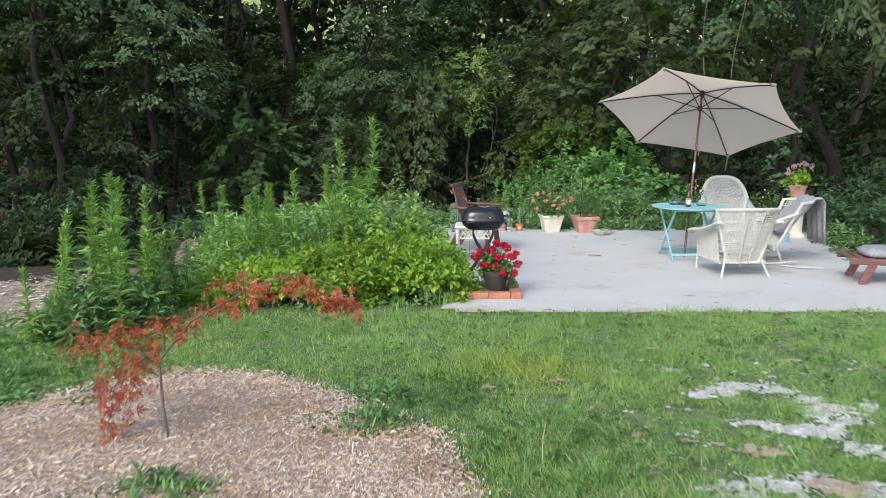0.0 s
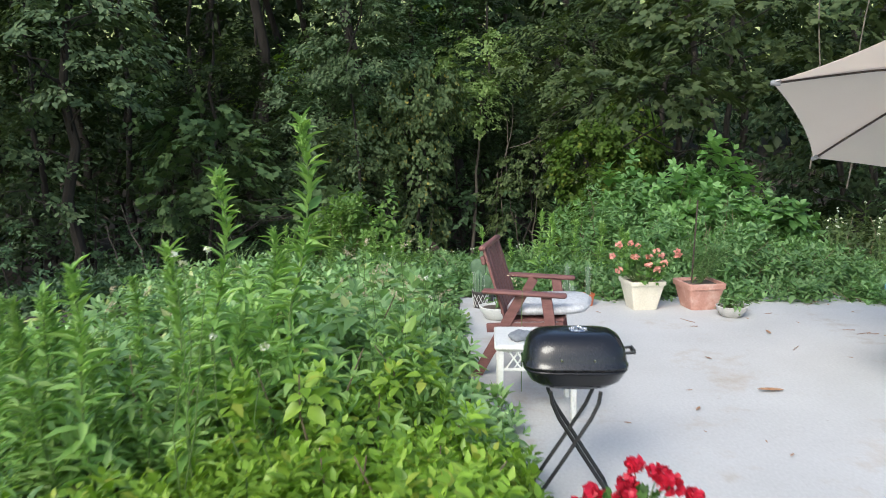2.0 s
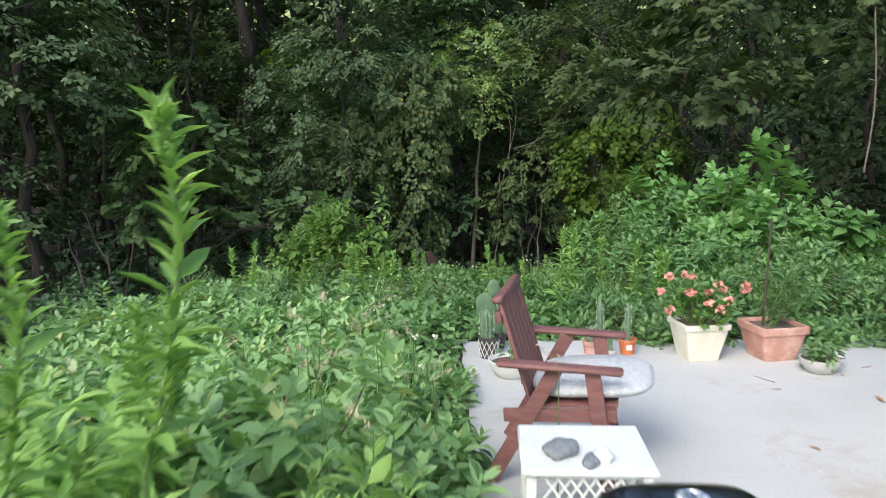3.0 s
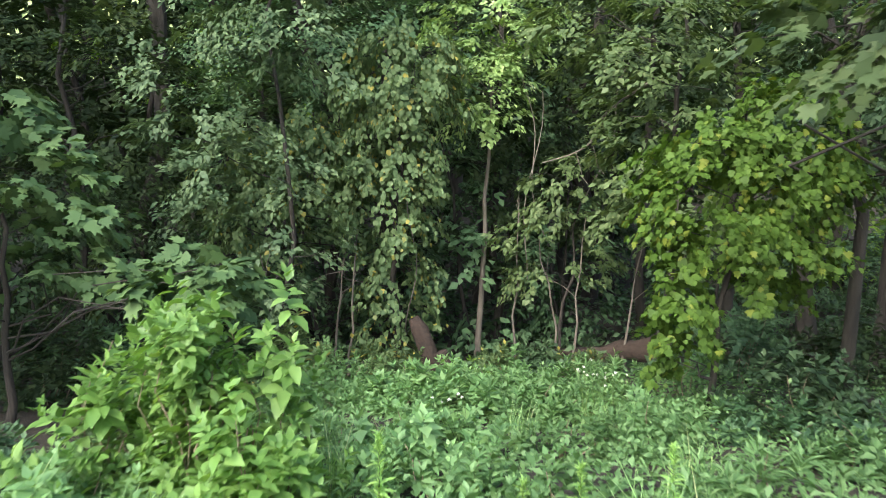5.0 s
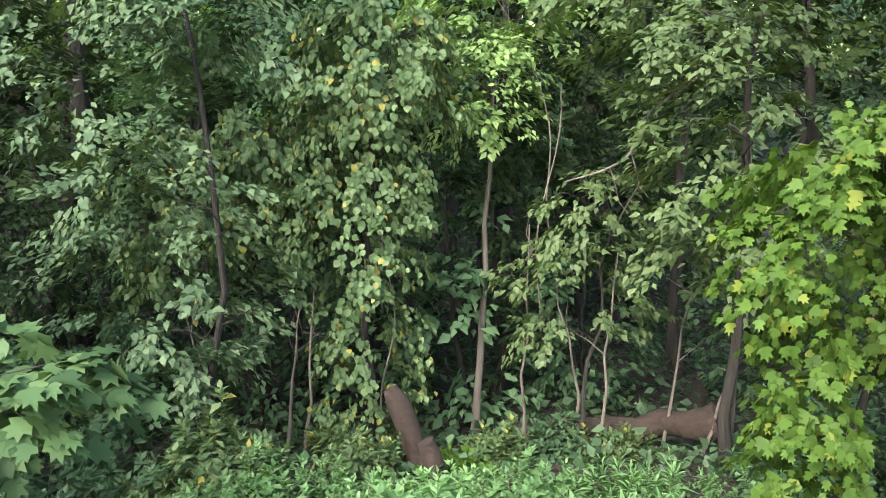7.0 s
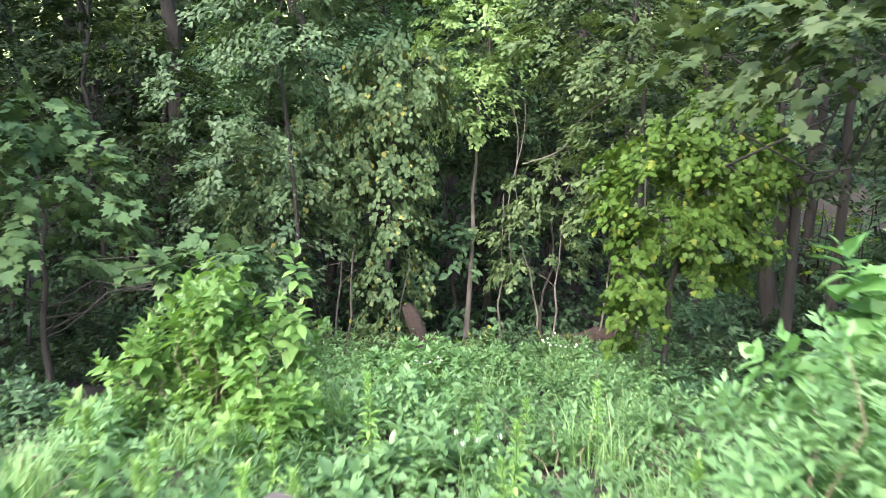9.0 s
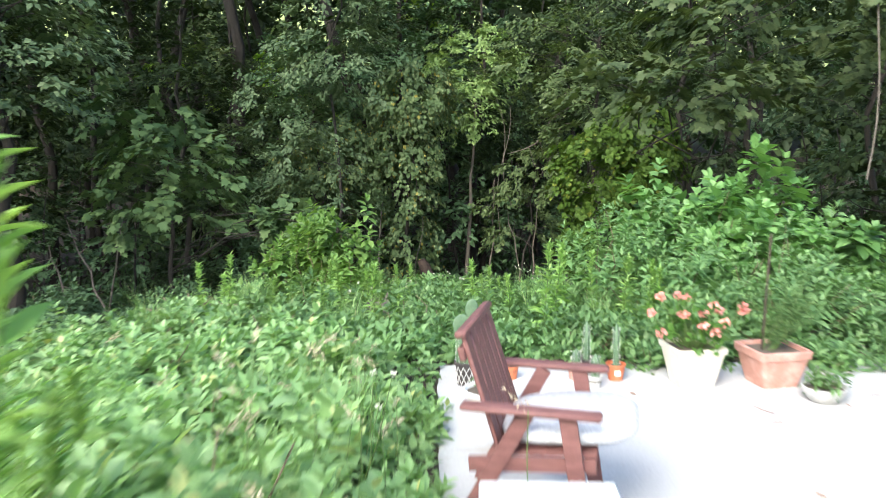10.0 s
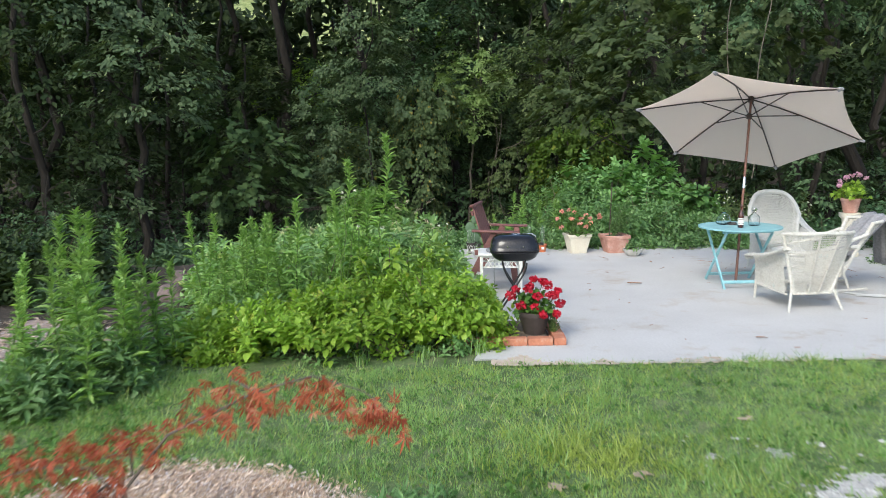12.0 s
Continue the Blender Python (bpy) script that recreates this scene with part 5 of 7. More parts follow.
def potted(name, label, at, size, seed, leaf_mat, leaf, leaves, petal_mat=None, heads=(), head_r=0.035, petals=34, petal=0.022, shape="lobed", width=1.0):
    """A leafy plant growing in a pot, with stalked flower heads where it blooms."""
    rng = rng_of(seed)
    t = thing(name, label, "plant", at)
    pts = shell(rng, leaves, (1, 1, 1), -0.2, 0.3) * np.asarray(size) + [0, 0, size[2] * 0.35]
    wood = Buf()
    for p in pts[::max(1, leaves // 26)]:
        wood.tube(bent(rng, (p[0] * 0.2, p[1] * 0.2, 0), p, 4, 0.05), np.linspace(0.006, 0.003, 4), 4, False)
    for p in heads:
        wood.tube(bent(rng, (p[0] * 0.3, p[1] * 0.3, 0), p, 4, 0.03), np.linspace(0.005, 0.003, 4), 4, False)
    tagged(part("stem", wood, M_STEM, t), kind="stuff")
    part("foliage", leaf_mesh("foliage", [clump_leaves(rng, pts, leaf * 0.6, 5, leaf, shape, 0.15, width, 0.7, 0.6)], leaf_mat), None, t)
    for p in heads:
        part("flower_head", leaf_mesh("flower_head", [flower_heads(rng, [p], head_r * rng.uniform(0.8, 1.2), petals, petal)], petal_mat), None, t)
    return t


# cream planter with salmon geraniums, clay planter with a feathery plant
square_pot("square_planter", "cream square planter with a banded rim on the patio", (2.1, 15.58, 0), 8, 0.212, 0.14, 0.335, M_CREAM)
rng = rng_of(41)
potted("potted_geranium", "salmon-pink geranium in bloom in a cream planter", (2.1, 15.58, 0.31), (0.3, 0.28, 0.3), 42, M_GERAN, 0.055, 70, M_SALMON,
       [(-0.36, -0.05, 0.3), (-0.27, 0.02, 0.42), (-0.17, -0.1, 0.45), (-0.05, 0.05, 0.4), (-0.12, -0.12, 0.3), (0.05, -0.1, 0.3), (0.14, -0.06, 0.36), (0.22, -0.12, 0.22), (-0.3, -0.15, 0.16), (0.12, -0.2, 0.17), (0.24, 0.06, 0.28), (0.02, -0.2, 0.22), (0.36, -0.1, 0.36), (0.38, -0.06, 0.3)], 0.04, 24, 0.032)
square_pot("square_planter", "weathered terracotta square planter with moulded rim", (2.76, 15.58, 0), 10, 0.225, 0.155, 0.31, M_CLAY, 0.07)


def feathery():
    rng = rng_of(43)
    t = thing("feathery_plant", "airy green plant with thread-like leaves tied to a dark stake", "plant", (2.76, 15.58, 0.29))
    wood, grp = Buf(), []
    for i in range(17):
        tip = np.array([rng.normal(0.14, 0.15), rng.normal(0, 0.14), rng.uniform(0.25, 0.7)])
        q = bent(rng, (rng.normal(0, 0.06), rng.normal(0, 0.06), 0), tip, 6, 0.04)
        wood.tube(q, np.linspace(0.005, 0.002, 6), 4, False)
        n = 46
        u = rng.uniform(0.15, 1, n)
        P = np.stack([np.interp(u * 5, range(6), q[:, k]) for k in range(3)], -1)
        ln = rng.uniform(0.04, 0.1, n)
        grp.append((P, rng.normal(0, 1, (n, 3)) + [0, 0, 0.5], tossed(rng, n, 0.8), ln, ln * 0.09, "dart"))
    part("stem", wood, M_STEM, t)
    part("foliage", leaf_mesh("foliage", grp, M_WEED), None, t)
    part("stake", Buf().tube([(-0.09, 0.0, -0.02), (-0.05, 0.02, 0.95)], 0.009, 6), M_RIB, t, "thin dark stake")


feathery()
bowl("planter_bowl", "shallow pale stone bowl planted with small leaves", (2.98, 15.12, 0), 0.17, 0.12, M_STONEBOWL)
potted("ground_ivy", "small dark green plant in a stone bowl", (2.98, 15.12, 0.09), (0.15, 0.14, 0.12), 44, M_SHRUB, 0.09, 18, shape="ovate", width=0.5)


def cactus_column(name, label, at, h, r, ribs=10):
    t = thing(name, label, "cactus", at)
    rows, seg = 9, ribs * 2
    V = []
    for i in range(rows):
        u = i / (rows - 1)
        rr = r * (1 - max(0, u - 0.75) ** 2 * 14) if u < 0.98 else r * 0.15
        V += [((rr * (1 if j % 2 else 0.8)) * math.cos(j * 2 * math.pi / seg), (rr * (1 if j % 2 else 0.8)) * math.sin(j * 2 * math.pi / seg), u * h) for j in range(seg)]
    b = Buf().add(V, [(i * seg + j, i * seg + (j + 1) % seg, (i + 1) * seg + (j + 1) % seg, (i + 1) * seg + j) for i in range(rows - 1) for j in range(seg)] + [tuple((rows - 1) * seg + j for j in range(seg))])
    part("ribbed_column", b, M_CACTUS, t)
    rng = rng_of(int(h * 1000))
    n = ribs * 26
    a = (rng.integers(0, ribs, n) * 2 + 1) * 2 * math.pi / seg
    d = np.stack([np.cos(a), np.sin(a), np.zeros(n)], -1)
    P = d * r * 0.98 + np.c_[np.zeros((n, 2)), rng.uniform(0.02, 0.93, n) * h]
    tagged(part("spines", leaf_mesh("spines", [(P, d + rng.normal(0, 0.6, (n, 3)), rng.normal(0, 1, (n, 3)), 0.02, 0.002, "dart")], M_PAPER), None, t), kind="stuff")
    return t


def paddle_cactus(at):
    t = thing("paddle_cactus", "grey-green paddle cactus with round flat pads", "cactus", at)
    for p, s, tilt in [((0, 0, 0.1), (0.085, 0.13), 0), ((-0.09, 0, 0.31), (0.095, 0.12), -22), ((0.08, 0.01, 0.33), (0.075, 0.12), 20), ((0.13, -0.02, 0.12), (0.06, 0.1), 30), ((-0.02, 0.01, 0.47), (0.06, 0.085), 5)]:
        b = Buf().lathe([(0.001, -1), (0.5, -0.86), (0.87, -0.5), (1, 0), (0.87, 0.5), (0.5, 0.86), (0.001, 1)], 16)
        v = b.v[0] * [s[0], 0.014, s[1]]
        part("pad", Buf().add(v, b.f[0]), M_CACTUS, t, smooth="all").matrix_local = pose(p[0], p[1], p[2], 0, tilt, 12)
    return t


def diamond_pot(at):
    t = round_pot("patterned_pot", "black and white diamond-patterned pot", at, 0.1, 0.075, 0.2, M_DARKPOT)
    for i in range(12):
        for s in (-1, 1):
            a0, a1 = i * math.pi / 6, (i + s * 1.5) * math.pi / 6
            pts = [((0.0785 + 0.017 * k / 5) * math.cos(a0 + (a1 - a0) * k / 5), (0.0785 + 0.017 * k / 5) * math.sin(a0 + (a1 - a0) * k / 5), 0.015 + 0.15 * k / 5) for k in range(6)]
            part("stripe", Buf().tube(pts, 0.0028, 4, False), M_PLASTIC, t)
    return t


diamond_pot((0.24, 15.62, 0))
cactus_column("column_cactus", "green ribbed column cactus in a patterned pot", (0.22, 15.62, 0.18), 0.26, 0.062)
paddle_cactus((0.32, 15.92, 0.1))
round_pot("flower_pot", "small dark pot holding a paddle cactus", (0.32, 15.92, 0), 0.11, 0.085, 0.14, M_DARKPOT)
bowl("planter_bowl", "white round shallow planter with dark soil", (0.4, 15.08, 0), 0.2, 0.14, M_PLASTIC)
potted("succulent", "small upright succulent in a white bowl", (0.42, 15.08, 0.12), (0.08, 0.08, 0.16), 46, M_SHRUB, 0.09, 8, shape="oval", width=0.3)
for x, y, r, h, m, lab in [(1.17, 15.72, 0.075, 0.12, M_CLAY, "small terracotta pot with a cactus"), (1.28, 15.86, 0.09, 0.15, M_DARKPOT, "small black pot with a cactus"), (1.29, 15.5, 0.06, 0.1, M_STONEBOWL, "small grey pot with a cactus"), (1.5, 15.7, 0.085, 0.14, M_ORANGE, "small orange-red plastic pot with a white tag"), (0.62, 15.75, 0.075, 0.12, M_ORANGE, "small orange plastic pot")]:
    p = round_pot("flower_pot", lab, (x, y, 0), r, r * 0.72, h, m, 0.02, 18)
    if m is M_ORANGE and x > 1:
        part("tag", Buf().box((0.05, 0.003, 0.045), (0, -0.0775, 0.075), bevel=0), M_PLASTIC, p, "white paper tag")
for x, y, z, h, r in [(1.17, 15.72, 0.1, 0.16, 0.035), (1.28, 15.86, 0.13, 0.34, 0.03), (1.29, 15.5, 0.08, 0.2, 0.035), (1.5, 15.7, 0.12, 0.36, 0.026)]:
    cactus_column("column_cactus", "slender grey-green cactus in a small pot", (x, y, z), h, r, 7)


def brick_edging():
    rng = rng_of(51)
    t = thing("brick_edging", "single course of red bricks edging the flower bed", "brick edging")
    src = Buf().box((0.255, 0.115, 0.075), bevel=0.006).mesh("brick")
    src.materials.append(M_BRICK)
    head = Buf().box((0.125, 0.235, 0.075), bevel=0.006).mesh("brick")
    head.materials.append(M_BRICK)
    for i in range(4):
        o = part("brick", src, None, t)
        o.matrix_local = pose(0.68 - i * 0.264, 9.505 + rng.normal(0, 0.004), 0.037, 0, 0, rng.normal(0, 1.2))
    for i in range(3):
        o = part("brick", head, None, t)
        o.matrix_local = pose(0.885 + rng.normal(0, 0.004), 9.565 + i * 0.245, 0.037, 0, 0, rng.normal(0, 1.5))
    return t


brick_edging()
bed = part("bed_soil", loft([(0.5, 0.42, 0.0, 6), (0.46, 0.38, 0.045, 6), (0.2, 0.2, 0.06, 3)], 32), M_SOIL, None, "dark soil heaped behind a brick edging")
bed.matrix_world = pose(0.32, 9.98, 0)
tagged(bed, category="soil", kind="structure")
round_pot("flower_pot", "dark brown ribbed flower pot on a bed of soil", (0.65, 9.78, 0.05), 0.18, 0.11, 0.245, M_DARKPOT, 0.045, 28)
potted("potted_geranium", "red geranium in full bloom in a dark pot", (0.65, 9.78, 0.245), (0.2, 0.19, 0.2), 47, M_GERAN, 0.06, 64, M_RED,
       [(-0.25, -0.05, 0.22), (-0.20, -0.02, 0.28), (-0.07, -0.10, 0.30), (0.00, 0.05, 0.37), (0.09, 0.00, 0.36), (0.13, -0.05, 0.33), (0.16, -0.12, 0.23), (0.25, -0.02, 0.26), (0.21, -0.08, 0.23), (-0.15, -0.16, 0.14), (-0.02, -0.20, 0.13), (0.07, -0.21, 0.05), (0.26, -0.08, 0.14), (0.02, -0.12, 0.22), (0.22, -0.14, 0.04), (-0.04, 0.02, 0.31)], 0.05, 60, 0.034)
potted("bedding_plant", "sparse dry seedlings growing beside the bricks", (0.84, 9.75, 0.07), (0.08, 0.2, 0.18), 48, M_VINE, 0.03, 36, shape="oval", width=0.5)


# ---- table, umbrella, wicker seats ----
def folding_table(at, turn):
    t = thing("folding_table", "round turquoise folding table with crossed wooden legs", "table", at, turn)
    R = 0.555
    for i in range(9):
        y0, y1 = -R + i * 2 * R / 9 + 0.002, -R + (i + 1) * 2 * R / 9 - 0.002
        ys = np.linspace(y0, y1, 7)
        xs = np.sqrt(np.maximum(R * R - ys ** 2, 0.0004))
        top = [(x, y, 0.815) for x, y in zip(xs, ys)] + [(-x, y, 0.815) for x, y in zip(xs[::-1], ys[::-1])]
        n = len(top)
        low = [(x, y, 0.795) for x, y, z in top]
        b = Buf().add(top + low, [tuple(range(n)), tuple(range(n, 2 * n))[::-1]] + [(j, j + n, (j + 1) % n + n, (j + 1) % n) for j in range(n)])
        part("table_slat", b, M_TEAL, t, smooth=False)
    for s in (-1, 1):
        part("apron", Buf().box((0.7, 0.03, 0.045), (0, s * 0.28, 0.771)), M_TEAL, t)
    for s in (-1, 1):
        x = 0.34 * s
        part("leg", Buf().bar((x, -0.39, 0), (x, 0.34, 0.775), 0.045, 0.022, side=(0, 1, 0)), M_TEAL, t)
        part("leg", Buf().bar((x - 0.026 * s, 0.39, 0), (x - 0.026 * s, -0.34, 0.775), 0.045, 0.022, side=(0, 1, 0)), M_TEAL, t)
    part("stretcher", Buf().box((0.68, 0.022, 0.045), (0, -0.33, 0.09), (-40, 0, 0)), M_TEAL, t)
    part("stretcher", Buf().box((0.64, 0.022, 0.045), (0, 0.33, 0.09), (40, 0, 0)), M_TEAL, t)
    return t


folding_table((3.83, 12.52, 0), 2)


def umbrella():
    C, n, r = np.array([4.087, 13.046, 2.201]), np.array([0.20789, 0.38483, 0.89927]), 1.569
    u = unit(np.cross(n, [0, 1.0, 0]))
    v = np.cross(n, u)
    foot, apex = np.array([3.79, 12.5, 0.0]), C + n * 0.46
    t = thing("patio_umbrella", "open beige canvas patio umbrella leaning on a dark wooden pole", "umbrella", tuple(foot))
    tips = [C + r * (math.cos(-0.181 - k * math.pi / 3) * u + math.sin(-0.181 - k * math.pi / 3) * v) for k in range(6)]
    w = unit(apex - foot)
    part("pole", Buf().tube([foot * 0, (apex - foot) * 0.5, (apex - foot) * 1.0 - n * 0.03], 0.0185, 12), M_POLE, t)
    part("collar", Buf().tube([(apex - foot) * 0.50, (apex - foot) * 0.56], 0.0215, 12), M_CHROME, t, "bright metal joining sleeve")
    can = part("canopy", canopy_panel(apex - foot, [p - foot for p in tips], n), M_CANVAS, t)
    runner = (apex - foot) - n * 0.33
    part("hub", Buf().tube([(apex - foot) - n * 0.10, (apex - foot) - n * 0.03], 0.042, 14), M_RIB, t)
    part("runner", Buf().tube([runner - n * 0.03, runner + n * 0.03], 0.04, 14), M_RIB, t)
    for p in tips:
        tip = p - foot - n * 0.018
        a = (apex - foot) - n * 0.06
        mid = a + (tip - a) * 0.5 + n * 0.035
        rib = part("rib", Buf().tube([a, a + (tip - a) * 0.25 + n * 0.028, mid, a + (tip - a) * 0.75 + n * 0.022, tip], 0.0105, 6), M_RIB, t)
        e = unit(tip - a)
        part("tip_pocket", Buf().tube([tip - e * 0.06 + n * 0.006, tip + e * 0.012 + n * 0.006], [0.03, 0.018], 8), M_BLANKET, rib, "grey fabric tip pocket")
        part("strut", Buf().tube([runner, a + (tip - a) * 0.44 + n * 0.03], 0.0085, 6), M_RIB, rib)
    part("finial", Buf().tube([(apex - foot), (apex - foot) + n * 0.05, (apex - foot) + n * 0.1], [0.02, 0.028, 0.004], 10), M_POLE, t)


def canopy_panel(a, tips, n):
    b = Buf()
    for k in range(6):
        p, q = tips[k], tips[(k + 1) % 6]
        rows = 10
        V, ids = [], {}
        for i in range(rows + 1):
            for j in range(i + 1):
                s = i / rows
                f = j / max(i, 1)
                e = p + (q - p) * f
                sag = 4 * f * (1 - f)
                inward = ((p + q) / 2 - a)
                P = a + (e - a) * s + n * (0.10 * s * (1 - s)) - n * (0.03 * sag * s) - inward * (0.045 * sag * s ** 2)
                ids[i, j] = len(V)
                V.append(P)
        F = []
        for i in range(rows):
            for j in range(i + 1):
                F.append((ids[i, j], ids[i + 1, j], ids[i + 1, j + 1]))
                if j < i:
                    F.append((ids[i, j], ids[i + 1, j + 1], ids[i, j + 1]))
        m = len(V)
        V = np.array(V)
        F2 = F + [tuple(x + m for x in f)[::-1] for f in F]
        edge = [ids[rows, j] for j in range(rows + 1)]
        F2 += [(edge[j], edge[j] + m, edge[j + 1] + m, edge[j + 1]) for j in range(rows)]
        b.add(np.concatenate([V, V - n * 0.004]), F2)
    return b


umbrella()


def bottle(name, label, at, profile, material, tag=False):
    t = thing(name, label, "bottle", at)
    part("glass_body", Buf().lathe(profile, 24), material, t, smooth="all")
    if tag:
        part("paper_label", Buf().lathe([(0.0395, 0.04), (0.0405, 0.041), (0.0405, 0.13), (0.0395, 0.131)], 24), M_PAPER, t, "cream paper label")
        for z, w in ((0.116, 0.006), (0.06, 0.004)):
            part("label_bar", Buf().lathe([(0.0406, z - w / 2), (0.0411, z - w / 2 + 0.0005), (0.0411, z + w / 2), (0.0406, z + w / 2)], 24), M_RIB if w < 0.02 else M_CLAY, t)
    return t


bottle("wine_bottle", "dark amber bottle with a cream paper label", (3.77, 12.34, 0.815), [(0.0, 0), (0.037, 0.0), (0.039, 0.006), (0.039, 0.16), (0.034, 0.19), (0.016, 0.22), (0.0145, 0.29), (0.0165, 0.295), (0.0165, 0.315), (0.0, 0.316)], M_BOTTLE, True)
bottle("glass_jar", "clear rounded glass jar with narrow neck", (3.68, 12.75, 0.815), [(0.0, 0), (0.085, 0.0), (0.1, 0.02), (0.1, 0.07), (0.075, 0.12), (0.04, 0.15), (0.042, 0.165), (0.038, 0.165), (0.036, 0.15), (0.07, 0.118), (0.094, 0.07), (0.094, 0.02), (0.08, 0.008), (0.0, 0.008)], M_GLASS)
bottle("glass_decanter", "clear glass decanter with a round stopper", (4.04, 12.57, 0.815), [(0.0, 0), (0.07, 0.0), (0.078, 0.015), (0.078, 0.11), (0.06, 0.14), (0.022, 0.165), (0.024, 0.185), (0.02, 0.19), (0.034, 0.205), (0.04, 0.225), (0.03, 0.245), (0.0, 0.25), (0.0, 0.19), (0.017, 0.185), (0.016, 0.168), (0.055, 0.137), (0.074, 0.108), (0.074, 0.016), (0.068, 0.006), (0.0, 0.006)], M_GLASS)
tagged(part("ash_dish", Buf().lathe([(0.05, 0), (0.065, 0.004), (0.068, 0.03), (0.062, 0.03), (0.058, 0.008), (0.0, 0.006)], 20), M_DARKPOT, None, "small black round dish on a turquoise table"), category="dish").matrix_world = pose(3.77, 12.67, 0.815)


def weave(fn, nu, nv, r=0.0042, steps=9):
    """Open basketwork that follows fn(u, v): upright canes and the strands across them."""
    b = Buf()
    for i in range(nu):
        u = (i + 0.5) / nu
        b.tube([fn(u, k / (steps - 1)) for k in range(steps)], r, 4, False)
    for j in range(nv):
        v = (j + 0.5) / nv
        m = nu // 2 + 1
        P = np.array([fn(k / (m - 1), v) for k in range(m)], float)
        n = unit(np.cross(np.gradient(P, axis=0), [0, 0.05, 1.0]))
        P += n * (r * 0.9 * (-1) ** (np.arange(m) + j))[:, None]
        b.tube(P, r * 0.8, 4, False)
    return b


def wicker_chair(label, at, turn, material, arched=False, rocker=False, recline=0.2, wide=0.36, back_h=0.62):
    """A woven armchair that faces +y."""
    t = thing("wicker_rocker" if rocker else "wicker_armchair", label, "chair", at, turn, group="wicker seats")
    sh = 0.36
    foot = sh - 0.05 if arched else 0.2

    def back(u, v, out=0.0):
        s = 2 * u - 1
        top = sh + back_h * (max(1 - abs(s) ** 3.4, 0.0) ** 0.42 if arched else 1 - 0.04 * s * s)
        top = max(top, sh + back_h * 0.4)
        z = foot + (top - foot) * v
        f = (z - foot) / (sh + back_h - foot)
        x = ((wide + 0.03) * (0.76 + 0.24 * min(1.0, max(0.0, (f - 0.42) / 0.2))) if arched else wide * (0.7 + 0.38 * f if rocker else 0.56 + 0.52 * f)) * s
        y = -0.30 - recline * (z - foot) / 0.75 + (0.2 * abs(s) ** 2.6 if arched else 0.26 * f * abs(s) ** 3) - out
        return (x, y, z)

    tagged(part("backrest", weave(back, 38 if not arched else 50, 27 if not arched else 34, 0.0046 if not arched else 0.0056), material, t, smooth=False), kind="stuff")
    rim = [back(0, v) for v in np.linspace(0, 1, 7)][:-1] + [back(u, 1) for u in np.linspace(0, 1, 23)] + [back(1, v) for v in np.linspace(1, 0, 7)][1:]
    part("back_frame", Buf().tube(rim, 0.024 if not arched else 0.034, 8), material, t)
    part("bottom_rail", Buf().tube([back(u, 0) for u in np.linspace(0, 1, 9)], 0.017, 6), material, t)
    if not arched:
        for u in (0.36, 0.64):
            part("back_brace", Buf().tube([back(u, k / 5, 0.018) for k in range(6)], 0.012, 6), material, t)
    part("seat", loft([(0.27, 0.31, sh - 0.05, 4), (0.3, 0.34, sh - 0.03, 4), (0.3, 0.34, sh - 0.008, 4), (0.28, 0.32, sh + 0.012, 4), (0.05, 0.05, sh + 0.018, 3)]), material, t).matrix_local = pose(0, 0.06, 0)
    if not rocker:
        tagged(part("apron", weave(lambda u, v: (0.32 * (2 * u - 1), 0.42 + 0.02 * math.sin(3.1 * u), sh - 0.03 - 0.14 * v), 40, 9), material, t, smooth=False), kind="stuff")
    for s in (-1, 1):
        lift = 0.06 if rocker else 0.0
        arm = [(s * (wide + 0.015), -0.30 - recline * 0.45, 0.78), (s * (wide + 0.03), -0.14, 0.68 - lift), (s * (wide + 0.045), 0.1, 0.625 - lift), (s * (wide + 0.045), 0.32, 0.6 - lift), (s * (wide + 0.03), 0.44, 0.575 - lift), (s * wide, 0.465, 0.53 - lift)]
        b = Buf()
        for d in ((-0.034, -0.012, 0.012, 0.034) if not rocker else (-0.016, 0.016)):
            b.tube([(x + d, y, z - abs(d) * 0.35) for x, y, z in arm], 0.019, 6)
        part("arm", b, material, t)
        if not rocker:
            tagged(part("side_panel", weave(lambda u, v: (s * (0.325 + 0.045 * v), -0.28 + 0.7 * u, 0.2 + (0.46 - 0.07 * u) * v), 40, 26), material, t, smooth=False), kind="stuff")
            part("side_rail", Buf().tube([(s * 0.325, -0.3, 0.2), (s * 0.325, 0.42, 0.2)], 0.014, 6), material, t)
        for y, splay in ((0.42, 0.02), (-0.3, -0.1)):
            k = 0.33 if y > 0 or rocker or arched else 0.26
            low = (s * (0.33 if y > 0 else 0.29 if rocker else 0.34), y + splay, 0.03 if rocker else 0)
            part("front_leg" if y > 0 else "back_leg", Buf().tube([(s * k, y, 0.56 - lift if y > 0 else sh), (s * k, y, 0.25), low], [0.018, 0.018, 0.015], 8), material, t)
        if rocker:
            part("rocker_runner", Buf().tube([(s * 0.31, y, 0.016 + 0.10 * (y + 0.02) ** 2) for y in np.linspace(-0.62, 0.55, 12)], 0.016, 8), material, t, "long curved rocker")
    return t


wicker_chair("weathered white wicker armchair with a flared straight-topped back", (4.07, 11.17, 0), 6, M_WICKER_OLD, False, False, 0.32, 0.41, 0.6)
wicker_chair("white wicker armchair with a round arched back behind the table", (4.8, 13.5, 0), 174, M_WICKER, True, False, 0.22, 0.38, 0.8)
wicker_chair("white wicker rocking chair with a strongly reclined back", (4.66, 12.15, 0), 88, M_WICKER_OLD, False, True, 0.6, 0.34, 0.58)


